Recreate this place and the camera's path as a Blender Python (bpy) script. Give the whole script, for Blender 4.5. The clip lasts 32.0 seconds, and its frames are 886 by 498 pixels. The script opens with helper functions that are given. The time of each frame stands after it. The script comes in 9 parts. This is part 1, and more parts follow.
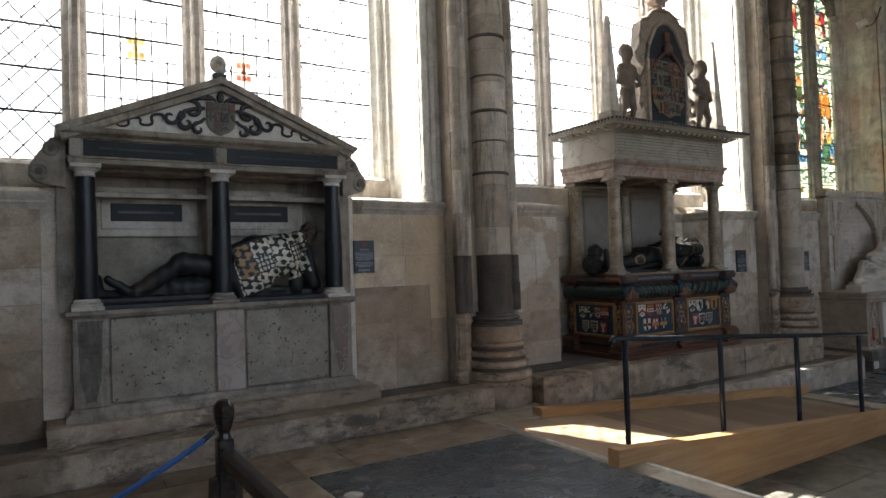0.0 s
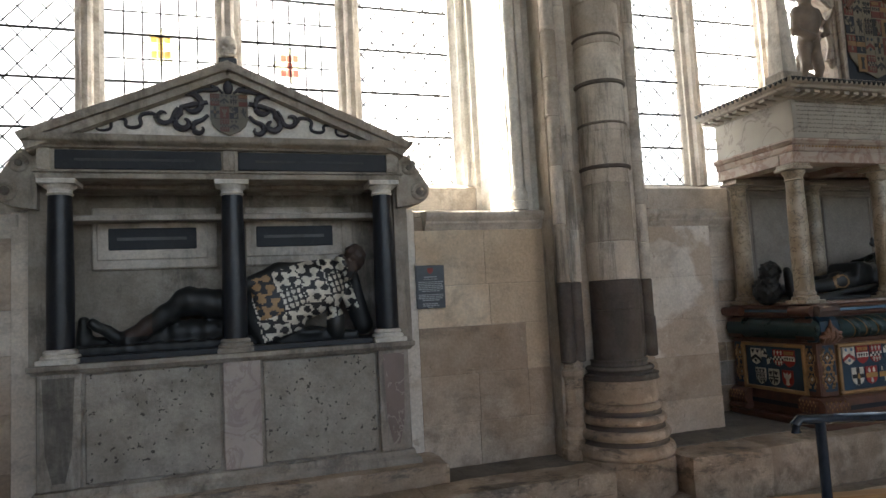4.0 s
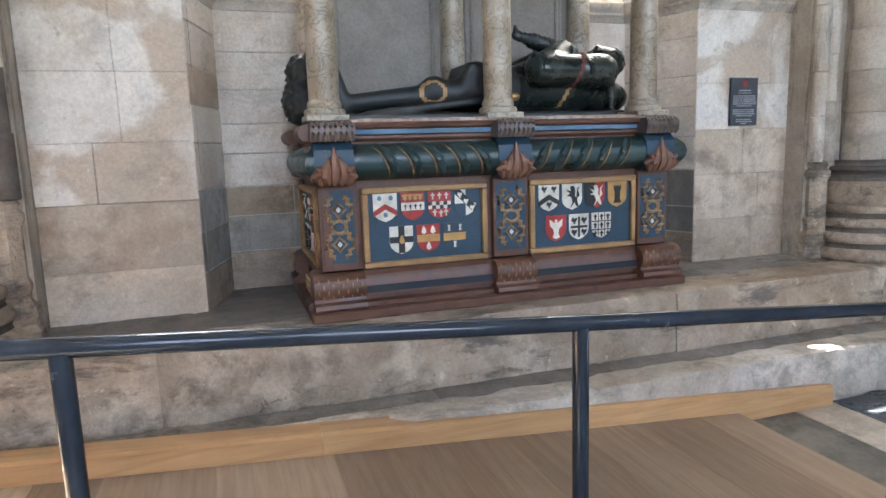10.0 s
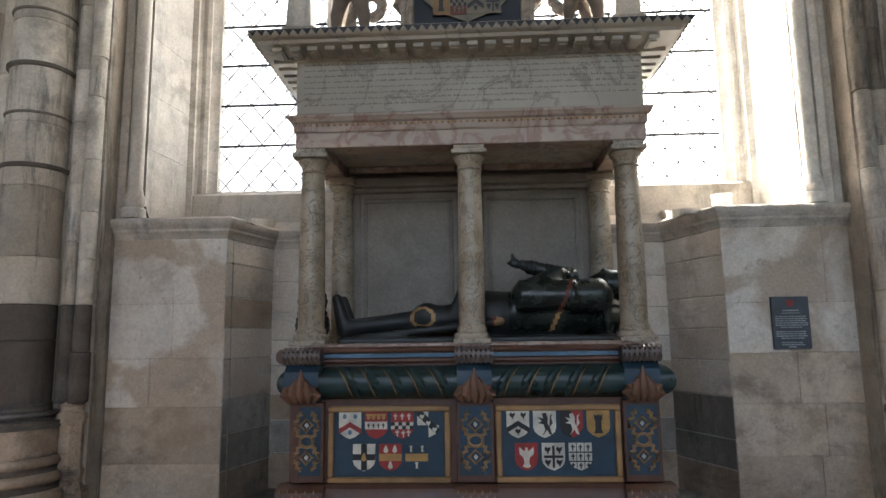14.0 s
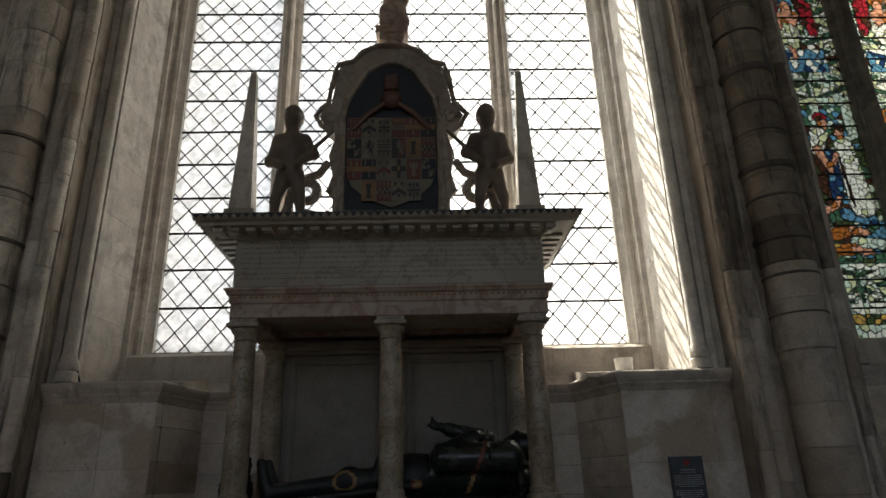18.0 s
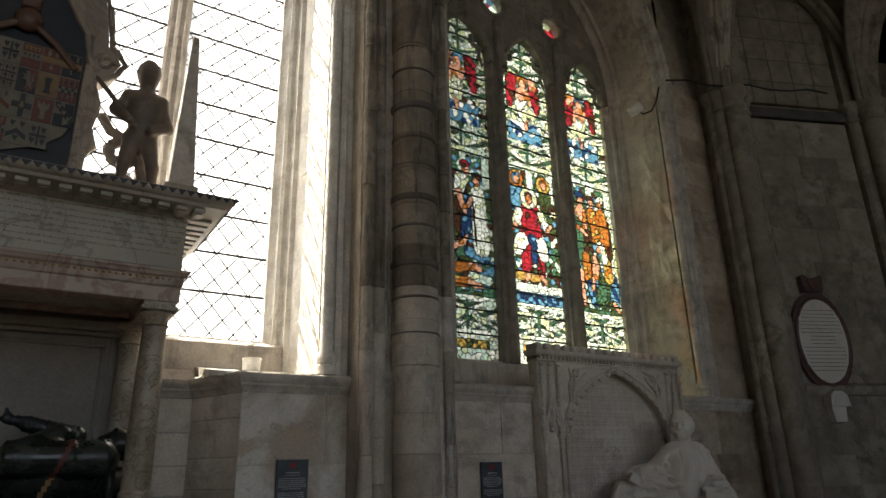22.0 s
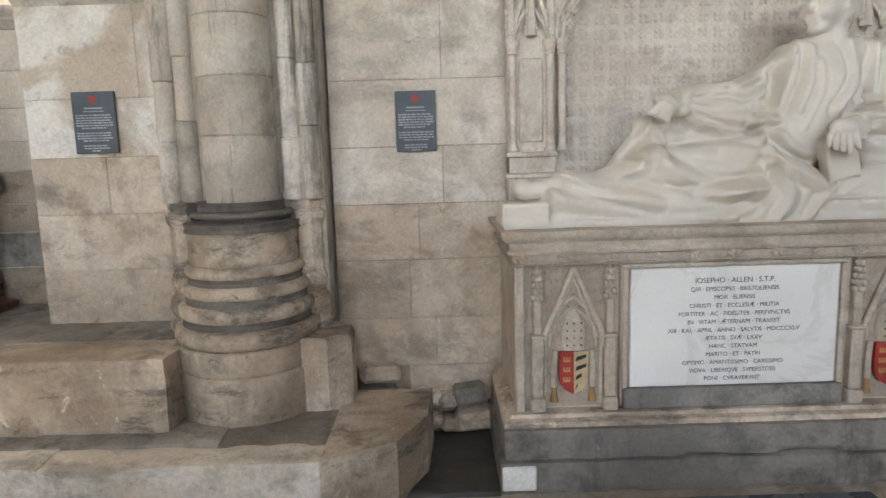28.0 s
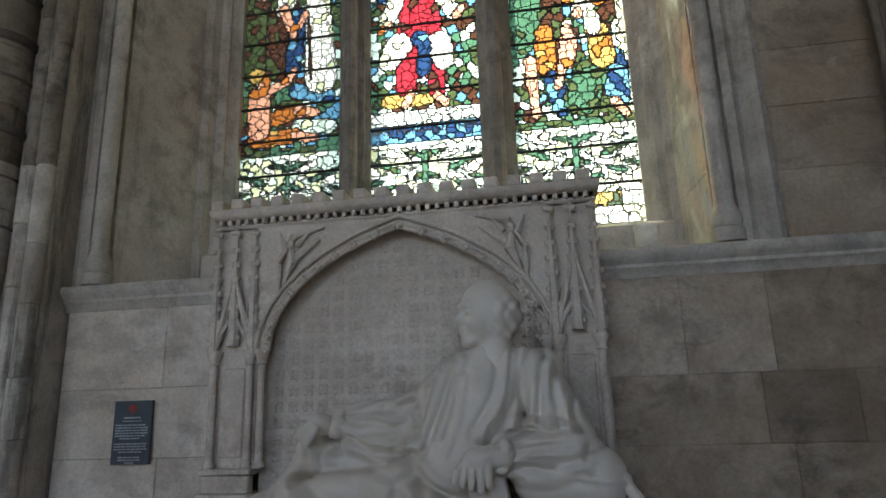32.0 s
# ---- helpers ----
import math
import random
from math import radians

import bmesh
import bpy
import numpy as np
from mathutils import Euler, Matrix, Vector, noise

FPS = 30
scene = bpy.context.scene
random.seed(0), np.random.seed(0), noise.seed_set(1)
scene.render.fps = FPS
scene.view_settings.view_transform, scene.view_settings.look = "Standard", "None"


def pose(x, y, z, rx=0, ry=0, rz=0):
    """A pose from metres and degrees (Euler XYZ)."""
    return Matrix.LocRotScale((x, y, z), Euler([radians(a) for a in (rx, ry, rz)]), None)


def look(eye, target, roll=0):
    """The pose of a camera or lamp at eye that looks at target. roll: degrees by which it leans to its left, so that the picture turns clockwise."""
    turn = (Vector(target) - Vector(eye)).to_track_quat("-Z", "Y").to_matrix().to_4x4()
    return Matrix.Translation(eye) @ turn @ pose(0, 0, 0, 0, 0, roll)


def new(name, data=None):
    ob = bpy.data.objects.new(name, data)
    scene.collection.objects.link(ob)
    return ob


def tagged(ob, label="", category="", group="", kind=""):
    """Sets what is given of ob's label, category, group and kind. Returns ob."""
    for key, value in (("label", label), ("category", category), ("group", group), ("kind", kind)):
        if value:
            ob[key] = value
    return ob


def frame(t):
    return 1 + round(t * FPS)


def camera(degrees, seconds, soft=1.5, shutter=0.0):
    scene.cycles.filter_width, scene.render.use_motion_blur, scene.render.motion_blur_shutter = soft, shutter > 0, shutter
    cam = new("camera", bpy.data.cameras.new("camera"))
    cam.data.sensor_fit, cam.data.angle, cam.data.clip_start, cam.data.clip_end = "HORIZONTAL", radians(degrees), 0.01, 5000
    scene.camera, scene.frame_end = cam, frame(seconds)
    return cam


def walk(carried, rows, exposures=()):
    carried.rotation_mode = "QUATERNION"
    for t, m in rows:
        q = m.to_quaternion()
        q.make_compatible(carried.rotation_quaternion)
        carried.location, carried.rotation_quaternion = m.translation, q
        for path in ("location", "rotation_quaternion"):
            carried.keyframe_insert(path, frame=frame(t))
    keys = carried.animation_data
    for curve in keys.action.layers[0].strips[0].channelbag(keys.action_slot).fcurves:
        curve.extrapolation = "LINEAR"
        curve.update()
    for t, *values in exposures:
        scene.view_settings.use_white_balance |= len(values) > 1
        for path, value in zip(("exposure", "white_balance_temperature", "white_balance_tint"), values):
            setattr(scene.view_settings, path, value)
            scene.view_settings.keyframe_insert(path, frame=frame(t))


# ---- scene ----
cam = camera(69.0, 32.0)
METRES, EYE, TILT, LEAN, TURN = 14.0, 1.35, 0.0, 0.0, -32.0
ROWS = [
    (0.0, 0.0, 0.0, 0.0, 0.05, 1.49, 1.89),
    (0.5, -0.0, 0.0028, -0.0003, 3.89, 1.08, 1.88),
    (1.0, -0.0046, 0.0141, -0.0026, 7.75, -0.2, 1.44),
    (1.5, -0.0103, 0.0284, -0.001, 10.77, -1.08, 1.79),
    (2.0, -0.0045, 0.046, -0.0025, 13.35, -3.35, 2.7),
    (2.5, 0.0019, 0.0631, -0.002, 14.71, -3.53, 2.65),
    (4.5, 0.0507, 0.1358, 0.0009, 14.01, 6.13, 2.53),
    (5.0, 0.0684, 0.1567, -0.0013, 11.53, 5.04, 2.27),
    (5.5, 0.0862, 0.1708, -0.0031, 8.61, 4.47, 2.23),
    (6.0, 0.1054, 0.184, -0.0044, 6.34, -0.62, 1.76),
    (6.5, 0.1219, 0.2022, -0.0064, 5.2, -3.77, 1.51),
    (7.0, 0.1384, 0.2169, -0.007, 4.68, -3.71, 1.56),
    (7.5, 0.1591, 0.2284, -0.0057, 4.27, -4.05, 2.04),
    (8.0, 0.1751, 0.24, -0.0093, 4.78, -5.73, 1.39),
    (8.5, 0.185, 0.2559, -0.0141, 5.07, -8.82, 1.13),
    (9.0, 0.1959, 0.2707, -0.0162, 6.9, -8.69, 1.38),
    (9.5, 0.2135, 0.2867, -0.0205, 9.72, -8.69, 1.99),
    (10.0, 0.2301, 0.3089, -0.0223, 13.51, -8.78, 1.82),
    (10.5, 0.2449, 0.325, -0.0225, 17.46, -7.86, 1.86),
    (11.0, 0.2637, 0.3397, -0.0217, 21.77, -7.15, 1.95),
    (11.5, 0.2774, 0.3545, -0.0232, 25.65, -7.18, 1.5),
    (12.0, 0.291, 0.3675, -0.0201, 28.76, -5.54, 1.59),
    (12.5, 0.3041, 0.3678, -0.0179, 31.11, -1.3, 1.2),
    (13.0, 0.3156, 0.3609, -0.0142, 33.64, 6.28, 0.75),
    (13.5, 0.3227, 0.346, -0.0122, 34.83, 8.11, 0.36),
    (14.0, 0.3297, 0.3352, -0.0102, 34.82, 8.05, 0.76),
    (14.5, 0.3383, 0.3239, -0.0099, 34.79, 9.04, 1.04),
    (15.0, 0.3425, 0.3164, -0.0029, 34.91, 14.9, 1.06),
    (15.5, 0.3429, 0.3146, -0.0013, 34.77, 18.44, 1.19),
    (17.5, 0.3522, 0.3168, -0.0047, 32.82, 20.97, 1.46),
    (18.0, 0.3547, 0.3186, -0.0043, 30.37, 20.29, 1.56),
    (18.5, 0.3565, 0.3201, -0.0039, 26.81, 19.63, 1.42),
    (19.0, 0.3569, 0.3226, -0.0022, 22.24, 18.71, 1.2),
    (19.5, 0.3566, 0.3238, -0.0012, 17.66, 18.27, 1.11),
    (20.0, 0.3571, 0.3229, 0.0005, 12.58, 17.91, 1.05),
    (20.5, 0.3584, 0.3227, 0.0006, 8.34, 17.95, 1.38),
    (21.0, 0.3585, 0.3239, 0.0007, 4.56, 17.93, 1.32),
    (21.5, 0.3584, 0.3233, 0.001, 1.88, 18.3, 1.28),
    (22.0, 0.3582, 0.3238, 0.0011, -1.04, 18.66, 1.35),
    (22.5, 0.3599, 0.329, -0.0006, -2.92, 18.58, 1.65),
    (23.0, 0.3694, 0.3424, -0.0042, -3.26, 18.19, 2.19),
    (23.5, 0.3806, 0.3558, -0.0096, -1.22, 18.32, 2.37),
    (24.0, 0.3948, 0.3741, -0.0144, 2.98, 13.56, 2.49),
    (24.5, 0.4118, 0.3898, -0.0175, 7.59, 7.54, 2.77),
    (25.0, 0.4328, 0.4085, -0.0157, 12.4, -0.66, 2.82),
    (25.5, 0.4463, 0.4237, -0.0189, 15.85, -5.19, 2.29),
    (27.5, 0.5064, 0.487, -0.02, 28.31, -8.37, 1.79),
    (28.0, 0.523, 0.5039, -0.0199, 31.67, -8.3, 1.66),
    (28.5, 0.5378, 0.5173, -0.0172, 34.22, -8.44, 1.6),
    (29.0, 0.5504, 0.5283, -0.0171, 36.51, -8.07, 1.26),
    (29.5, 0.5638, 0.5406, -0.0168, 36.13, -7.51, 1.47),
    (30.0, 0.5807, 0.5546, -0.0124, 35.85, -1.94, 1.86),
    (30.5, 0.5961, 0.5637, -0.0122, 36.62, 1.16, 1.71),
    (31.0, 0.6065, 0.5751, -0.0101, 37.86, 2.68, 1.39),
    (31.5, 0.6149, 0.5868, -0.0073, 39.57, 9.34, 1.38),
    (32.0, 0.6273, 0.5992, -0.0035, 42.13, 14.06, 1.68),
]
EXPOSURES = [(0.0, 2.82, 6500, 10), (1.0, 2.9, 6500, 10), (2.0, 3.5, 6500, 10), (4.5, 3.15, 6700, 10), (6.0, 3.4, 6500, 10), (8.0, 4.05, 6300, 10), (10.0, 4.75, 6150, 10), (12.0, 4.75, 6200, 10), (13.0, 3.95, 6300, 10), (14.0, 3.4, 6350, 10), (15.0, 2.8, 6400, 10), (15.5, 2.3, 6450, 10), (17.5, 1.35, 6700, 10), (20.0, 1.5, 6900, 10), (23.0, 2.3, 6900, 10), (24.0, 2.35, 6800, 10), (25.0, 3.28, 6850, 10), (26.0, 4.3, 7000, 10), (27.5, 4.75, 7100, 10), (30.0, 4.3, 7300, 10), (31.0, 3.85, 6850, 10), (32.0, 3.15, 6200, 10)]
walk(cam, [(t, pose(0, 0, EYE, TILT, LEAN, TURN) @ pose(METRES * x, METRES * y, METRES * z, 90 + pitch, roll, yaw)) for t, x, y, z, yaw, pitch, roll in ROWS], EXPOSURES)

# ---- world and light ----
world = bpy.data.worlds.new("sky")
scene.world = world
world.use_nodes = True
wn = world.node_tree.nodes
sky = wn.new("ShaderNodeTexSky")
sky.sky_type, sky.sun_disc = "NISHITA", False
SUN_WAY = Vector((0.49, -1.0, -1.6)).normalized()
sky.sun_elevation, sky.sun_rotation = radians(55.2), radians(153.9)
world.node_tree.links.new(sky.outputs[0], wn["Background"].inputs[0])
wn["Background"].inputs[1].default_value = 0.05
sun = new("sun", bpy.data.lights.new("sun", "SUN"))
sun.data.energy, sun.data.angle, sun.data.color = 5.0, radians(0.6), (1.0, 0.95, 0.86)
sun.matrix_world = look((0, 20, 30), Vector((0, 20, 30)) + SUN_WAY)


def window_light(x, y, z, w, h, to_y, power, color=(1, 1, 1)):
    """Sky light that stands just outside a window's opening."""
    lamp = new("window_light", bpy.data.lights.new("window_light", "AREA"))
    lamp.data.shape, lamp.data.size, lamp.data.size_y, lamp.data.energy, lamp.data.color = "RECTANGLE", w, h, power, color
    lamp.matrix_world = look((x, y, z), (x, y + to_y, z))


for wx, ww in ((1.22, 3.9), (6.36, 4.1), (11.16, 3.0)):
    window_light(wx, 6.9, 5.0, ww, 5.8, -1, 72 * ww / 4.0 * (0.5 if wx > 10 else 1.0), (0.97, 0.99, 1.0))
for wx, power in ((-1.4, 1.6), (3.8, 7), (9.0, 7), (14.2, 1.2)):
    window_light(wx, -9.3, 6.0, 3.2, 6.5, 1, power, (0.97, 0.98, 1.0))


# ---- mesh tools ----
class Geo:
    """Collects points and faces of one mesh."""

    def __init__(self):
        self.v, self.f, self.m = [], [], []

    def add(self, v, f, slot=0):
        n = len(self.v)
        self.v += [tuple(p) for p in v]
        self.f += [tuple(i + n for i in q) for q in f]
        self.m += [slot] * len(f)
        return self

    def box(self, x0, x1, y0, y1, z0, z1, c=0.0, slot=0):
        if c <= 0:
            v = [(x, y, z) for x in (x0, x1) for y in (y0, y1) for z in (z0, z1)]
            return self.add(v, [(0, 1, 3, 2), (4, 6, 7, 5), (0, 4, 5, 1), (2, 3, 7, 6), (0, 2, 6, 4), (1, 5, 7, 3)], slot)
        c = min(c, (x1 - x0) * 0.45, (y1 - y0) * 0.45, (z1 - z0) * 0.45)
        lo, hi, v, at = (x0, y0, z0), (x1, y1, z1), [], {}
        for i in (0, 1):
            for j in (0, 1):
                for k in (0, 1):
                    s = (i, j, k)
                    for a in range(3):
                        p = [(hi[q] - c if s[q] else lo[q] + c) for q in range(3)]
                        p[a] = hi[a] if s[a] else lo[a]
                        at[(s, a)] = len(v)
                        v.append(p)
        f = []
        for a in range(3):
            b, d = (a + 1) % 3, (a + 2) % 3
            for s in (0, 1):
                ring = []
                for p, q in ((0, 0), (1, 0), (1, 1), (0, 1)):
                    k = [0, 0, 0]
                    k[a], k[b], k[d] = s, p, q
                    ring.append(at[(tuple(k), a)])
                f.append(tuple(ring if s else ring[::-1]))
            for p in (0, 1):
                for q in (0, 1):
                    k0, k1 = [0, 0, 0], [0, 0, 0]
                    k0[b] = k1[b] = p
                    k0[d] = k1[d] = q
                    k1[a] = 1
                    f.append((at[(tuple(k0), b)], at[(tuple(k1), b)], at[(tuple(k1), d)], at[(tuple(k0), d)]))
        for s in [(i, j, k) for i in (0, 1) for j in (0, 1) for k in (0, 1)]:
            f.append((at[(s, 0)], at[(s, 1)], at[(s, 2)]))
        return self.add(v, f, slot)

    def prism(self, poly, axis, a, b, slot=0):
        """A polygon, given in the plane across the axis (x: y,z; y: x,z; z: x,y), drawn out from a to b."""
        n = len(poly)
        put = {"x": lambda p, t: (t, p[0], p[1]), "y": lambda p, t: (p[0], t, p[1]), "z": lambda p, t: (p[0], p[1], t)}[axis]
        v = [put(p, a) for p in poly] + [put(p, b) for p in poly]
        f = [(i, (i + 1) % n, n + (i + 1) % n, n + i) for i in range(n)] + [tuple(range(n))[::-1], tuple(range(n, 2 * n))]
        return self.add(v, f, slot)

    def lathe(self, prof, x, y, segs=24, a0=0.0, a1=360.0, slot=0):
        """Turns (radius, z) rows about the upright axis at x, y."""
        full = abs(a1 - a0) >= 360
        n = segs if full else segs + 1
        v = []
        for r, z in prof:
            for i in range(n):
                t = radians(a0 + (a1 - a0) * i / segs)
                v.append((x + r * math.cos(t), y + r * math.sin(t), z))
        f = []
        for j in range(len(prof) - 1):
            for i in range(segs):
                k = (i + 1) % n
                f.append((j * n + i, j * n + k, (j + 1) * n + k, (j + 1) * n + i))
        if full:
            f += [tuple(range(n))[::-1], tuple(range((len(prof) - 1) * n, len(prof) * n))]
        return self.add(v, f, slot)

    def tube(self, path, r, segs=8, slot=0, closed=False):
        path = [Vector(p) for p in path]
        rs = r if isinstance(r, (list, tuple)) else [r] * len(path)
        v, m = [], len(path)
        for i, p in enumerate(path):
            d = (path[(i + 1) % m if closed else min(i + 1, m - 1)] - path[i - 1 if closed else max(i - 1, 0)]).normalized()
            up = Vector((0, 0, 1)) if abs(d.z) < 0.95 else Vector((0, 1, 0))
            s = d.cross(up).normalized()
            u = s.cross(d)
            for k in range(segs):
                t = 2 * math.pi * k / segs
                v.append(p + (s * math.cos(t) + u * math.sin(t)) * rs[i])
        f = []
        for i in range(m if closed else m - 1):
            j = (i + 1) % m
            for k in range(segs):
                q = (k + 1) % segs
                f.append((i * segs + k, i * segs + q, j * segs + q, j * segs + k))
        if not closed:
            f += [tuple(range(segs))[::-1], tuple(range((m - 1) * segs, m * segs))]
        return self.add(v, f, slot)

    def sweep(self, prof, path, slot=0, caps=True):
        """Draws a closed profile of (outward, z) along a level path of (x, y); outward is to the right of the way."""
        n, m, v = len(prof), len(path), []
        P = [Vector(p) for p in path]
        for i, p in enumerate(P):
            d0 = (P[i] - P[i - 1]).normalized() if i else (P[1] - P[0]).normalized()
            d1 = (P[i + 1] - P[i]).normalized() if i < m - 1 else d0
            n0, n1 = Vector((d0.y, -d0.x)), Vector((d1.y, -d1.x))
            k = (n0 + n1).normalized()
            k = k / max(0.3, k.dot(n0))
            v += [(p.x + k.x * o, p.y + k.y * o, z) for o, z in prof]
        f = [(i * n + j, i * n + (j + 1) % n, (i + 1) * n + (j + 1) % n, (i + 1) * n + j) for i in range(m - 1) for j in range(n)]
        if caps:
            f += [tuple(range(n))[::-1], tuple(range((m - 1) * n, m * n))]
        return self.add(v, f, slot)

    def ball(self, c, r, segs=14, rings=9, slot=0):
        r = r if isinstance(r, (tuple, list)) else (r, r, r)
        v = [(c[0], c[1], c[2] - r[2])]
        for j in range(1, rings):
            a = math.pi * j / rings
            v += [(c[0] + r[0] * math.sin(a) * math.cos(2 * math.pi * i / segs), c[1] + r[1] * math.sin(a) * math.sin(2 * math.pi * i / segs), c[2] - r[2] * math.cos(a)) for i in range(segs)]
        v.append((c[0], c[1], c[2] + r[2]))
        f = [(0, 1 + (i + 1) % segs, 1 + i) for i in range(segs)]
        for j in range(rings - 2):
            f += [(1 + j * segs + i, 1 + j * segs + (i + 1) % segs, 1 + (j + 1) * segs + (i + 1) % segs, 1 + (j + 1) * segs + i) for i in range(segs)]
        b = 1 + (rings - 2) * segs
        f += [(b + i, b + (i + 1) % segs, len(v) - 1) for i in range(segs)]
        return self.add(v, f, slot)

    def turned(self, m):
        self.v = [tuple(m @ Vector(p)) for p in self.v]
        return self


def mesh_of(name, geo, mats, smooth=38, fix=True):
    me = bpy.data.meshes.new(name)
    me.from_pydata(geo.v, [], geo.f)
    for q in mats if isinstance(mats, (list, tuple)) else [mats]:
        me.materials.append(q)
    if any(geo.m):
        me.polygons.foreach_set("material_index", geo.m)
    if fix:
        bm = bmesh.new()
        bm.from_mesh(me)
        bmesh.ops.recalc_face_normals(bm, faces=bm.faces)
        bm.to_mesh(me)
        bm.free()
    if smooth:
        me.polygons.foreach_set("use_smooth", [True] * len(me.polygons))
        me.set_sharp_from_angle(angle=radians(smooth))
    me.update()
    return me


def part(name, geo, mats, parent=None, label="", smooth=38, fix=True):
    """Links a Geo as one mesh object, under a thing or a part."""
    ob = new(name, mesh_of(name, geo, mats, smooth, fix))
    ob.parent = parent
    if label:
        ob["label"] = label
    return ob


def thing(name, label, category, group="", kind="", at=None):
    ob = new(name)
    if at:
        ob.location = at
    return tagged(ob, label, category, group, kind)


def arch_pts(x0, x1, z, n=12, sharp=1.0):
    """A pointed arch's curve from (x0, z) over its point to (x1, z); sharp: radius over span."""
    w, out = x1 - x0, []
    r = sharp * w
    top = math.acos((r - w / 2) / r)
    left = [(x0 + r - r * math.cos(top * i / n), z + r * math.sin(top * i / n)) for i in range(n + 1)]
    return left + [(x0 + x1 - a, b) for a, b in left[-2::-1]]


def field(lo, hi, step, fn):
    """The skin of the solid where fn(points) < 0, as points and quads (surface nets)."""
    ax = [np.arange(lo[i], hi[i] + step, step) for i in range(3)]
    G = np.stack(np.meshgrid(*ax, indexing="ij"), -1)
    D = fn(G.reshape(-1, 3)).reshape(G.shape[:3])
    s = D < 0
    nx, ny, nz = D.shape
    num = np.zeros((nx - 1, ny - 1, nz - 1), np.int32)
    for i in (0, 1):
        for j in (0, 1):
            for k in (0, 1):
                num += s[i:nx - 1 + i, j:ny - 1 + j, k:nz - 1 + k]
    cell = (num > 0) & (num < 8)
    tot, cnt = np.zeros(cell.shape + (3,)), np.zeros(cell.shape)
    for a in range(3):
        b, c = [q for q in range(3) if q != a]
        for p in (0, 1):
            for q in (0, 1):
                s0, s1 = [None] * 3, [None] * 3
                s0[a], s1[a] = slice(0, D.shape[a] - 1), slice(1, D.shape[a])
                for w, o in ((b, p), (c, q)):
                    s0[w] = s1[w] = slice(o, D.shape[w] - 1 + o)
                d0, d1 = D[tuple(s0)], D[tuple(s1)]
                on = (d0 < 0) != (d1 < 0)
                t = np.where(on, d0 / np.where(on, d0 - d1, 1), 0)
                add = np.zeros(cell.shape + (3,))
                add[..., a], add[..., b], add[..., c] = t, p, q
                tot += add * on[..., None]
                cnt += on
    at = np.argwhere(cell)
    ids = np.full(cell.shape, -1)
    ids[cell] = np.arange(len(at))
    V = np.array(lo) + (at + tot[cell] / np.maximum(cnt[cell], 1)[:, None]) * step
    F = []
    for a in range(3):
        b, c = [(1, 2), (2, 0), (0, 1)][a]
        s0, s1 = [slice(1, -1)] * 3, [slice(1, -1)] * 3
        s0[a], s1[a] = slice(0, D.shape[a] - 1), slice(1, D.shape[a])
        d0, d1 = s[tuple(s0)], s[tuple(s1)]
        e = np.argwhere(d0 != d1)
        inside = d0[tuple(e.T)]
        base = e.copy()
        for w in (b, c):
            base[:, w] += 1
        off = np.eye(3, dtype=int)
        q = [base - off[b] - off[c], base - off[c], base, base - off[b]]
        q = [ids[tuple(k.T)] for k in q]
        quad = np.stack(q, 1)
        quad[~inside] = quad[~inside][:, ::-1]
        F.append(quad)
    F = np.concatenate(F)
    F = F[(F >= 0).all(1)]
    g = Geo()
    g.v, g.f = [tuple(p) for p in V.tolist()], [tuple(q) for q in F.tolist()]
    g.m = [0] * len(g.f)
    return g


def cap(P, a, b, ra, rb=None):
    """Distance to a round bar from a to b, thinning from ra to rb."""
    a, b = np.array(a, float), np.array(b, float)
    rb = ra if rb is None else rb
    t = np.clip(((P - a) @ (b - a)) / ((b - a) @ (b - a)), 0, 1)
    return np.linalg.norm(P - a - t[:, None] * (b - a), axis=1) - (ra + (rb - ra) * t)


def egg(P, c, r, rz=0.0, ry=0.0):
    """Distance, near enough, to an ellipsoid."""
    Q = P - np.array(c, float)
    if rz or ry:
        Q = Q @ np.array((Matrix.Rotation(radians(rz), 3, "Z") @ Matrix.Rotation(radians(ry), 3, "Y")))
    r = np.array(r, float)
    k = np.linalg.norm(Q / r, axis=1)
    return (k - 1) * k / np.maximum(np.linalg.norm(Q / r**2, axis=1), 1e-6)


def slab(P, c, h, rnd=0.02, rz=0.0, ry=0.0):
    """Distance to a rounded box of half sizes h."""
    Q = P - np.array(c, float)
    if rz or ry:
        Q = Q @ np.array((Matrix.Rotation(radians(rz), 3, "Z") @ Matrix.Rotation(radians(ry), 3, "Y")))
    q = np.abs(Q) - (np.array(h, float) - rnd)
    return np.linalg.norm(np.maximum(q, 0), axis=1) + np.minimum(q.max(1), 0) - rnd


def melt(k, *ds):
    """A soft union."""
    out = ds[0]
    for d in ds[1:]:
        h = np.clip(0.5 + 0.5 * (d - out) / k, 0, 1)
        out = d + (out - d) * h - k * h * (1 - h)
    return out



# ---- materials ----
def nodes_of(name):
    m = bpy.data.materials.new(name)
    m.use_nodes = True
    return m, m.node_tree.nodes, m.node_tree.links, m.node_tree.nodes["Principled BSDF"]


def noise_node(n, l, vec, scale, detail=4.0, rough=0.55, dist=0.0):
    t = n.new("ShaderNodeTexNoise")
    t.inputs["Scale"].default_value, t.inputs["Detail"].default_value = scale, detail
    t.inputs["Roughness"].default_value, t.inputs["Distortion"].default_value = rough, dist
    l.new(vec, t.inputs["Vector"])
    return t.outputs["Fac"]


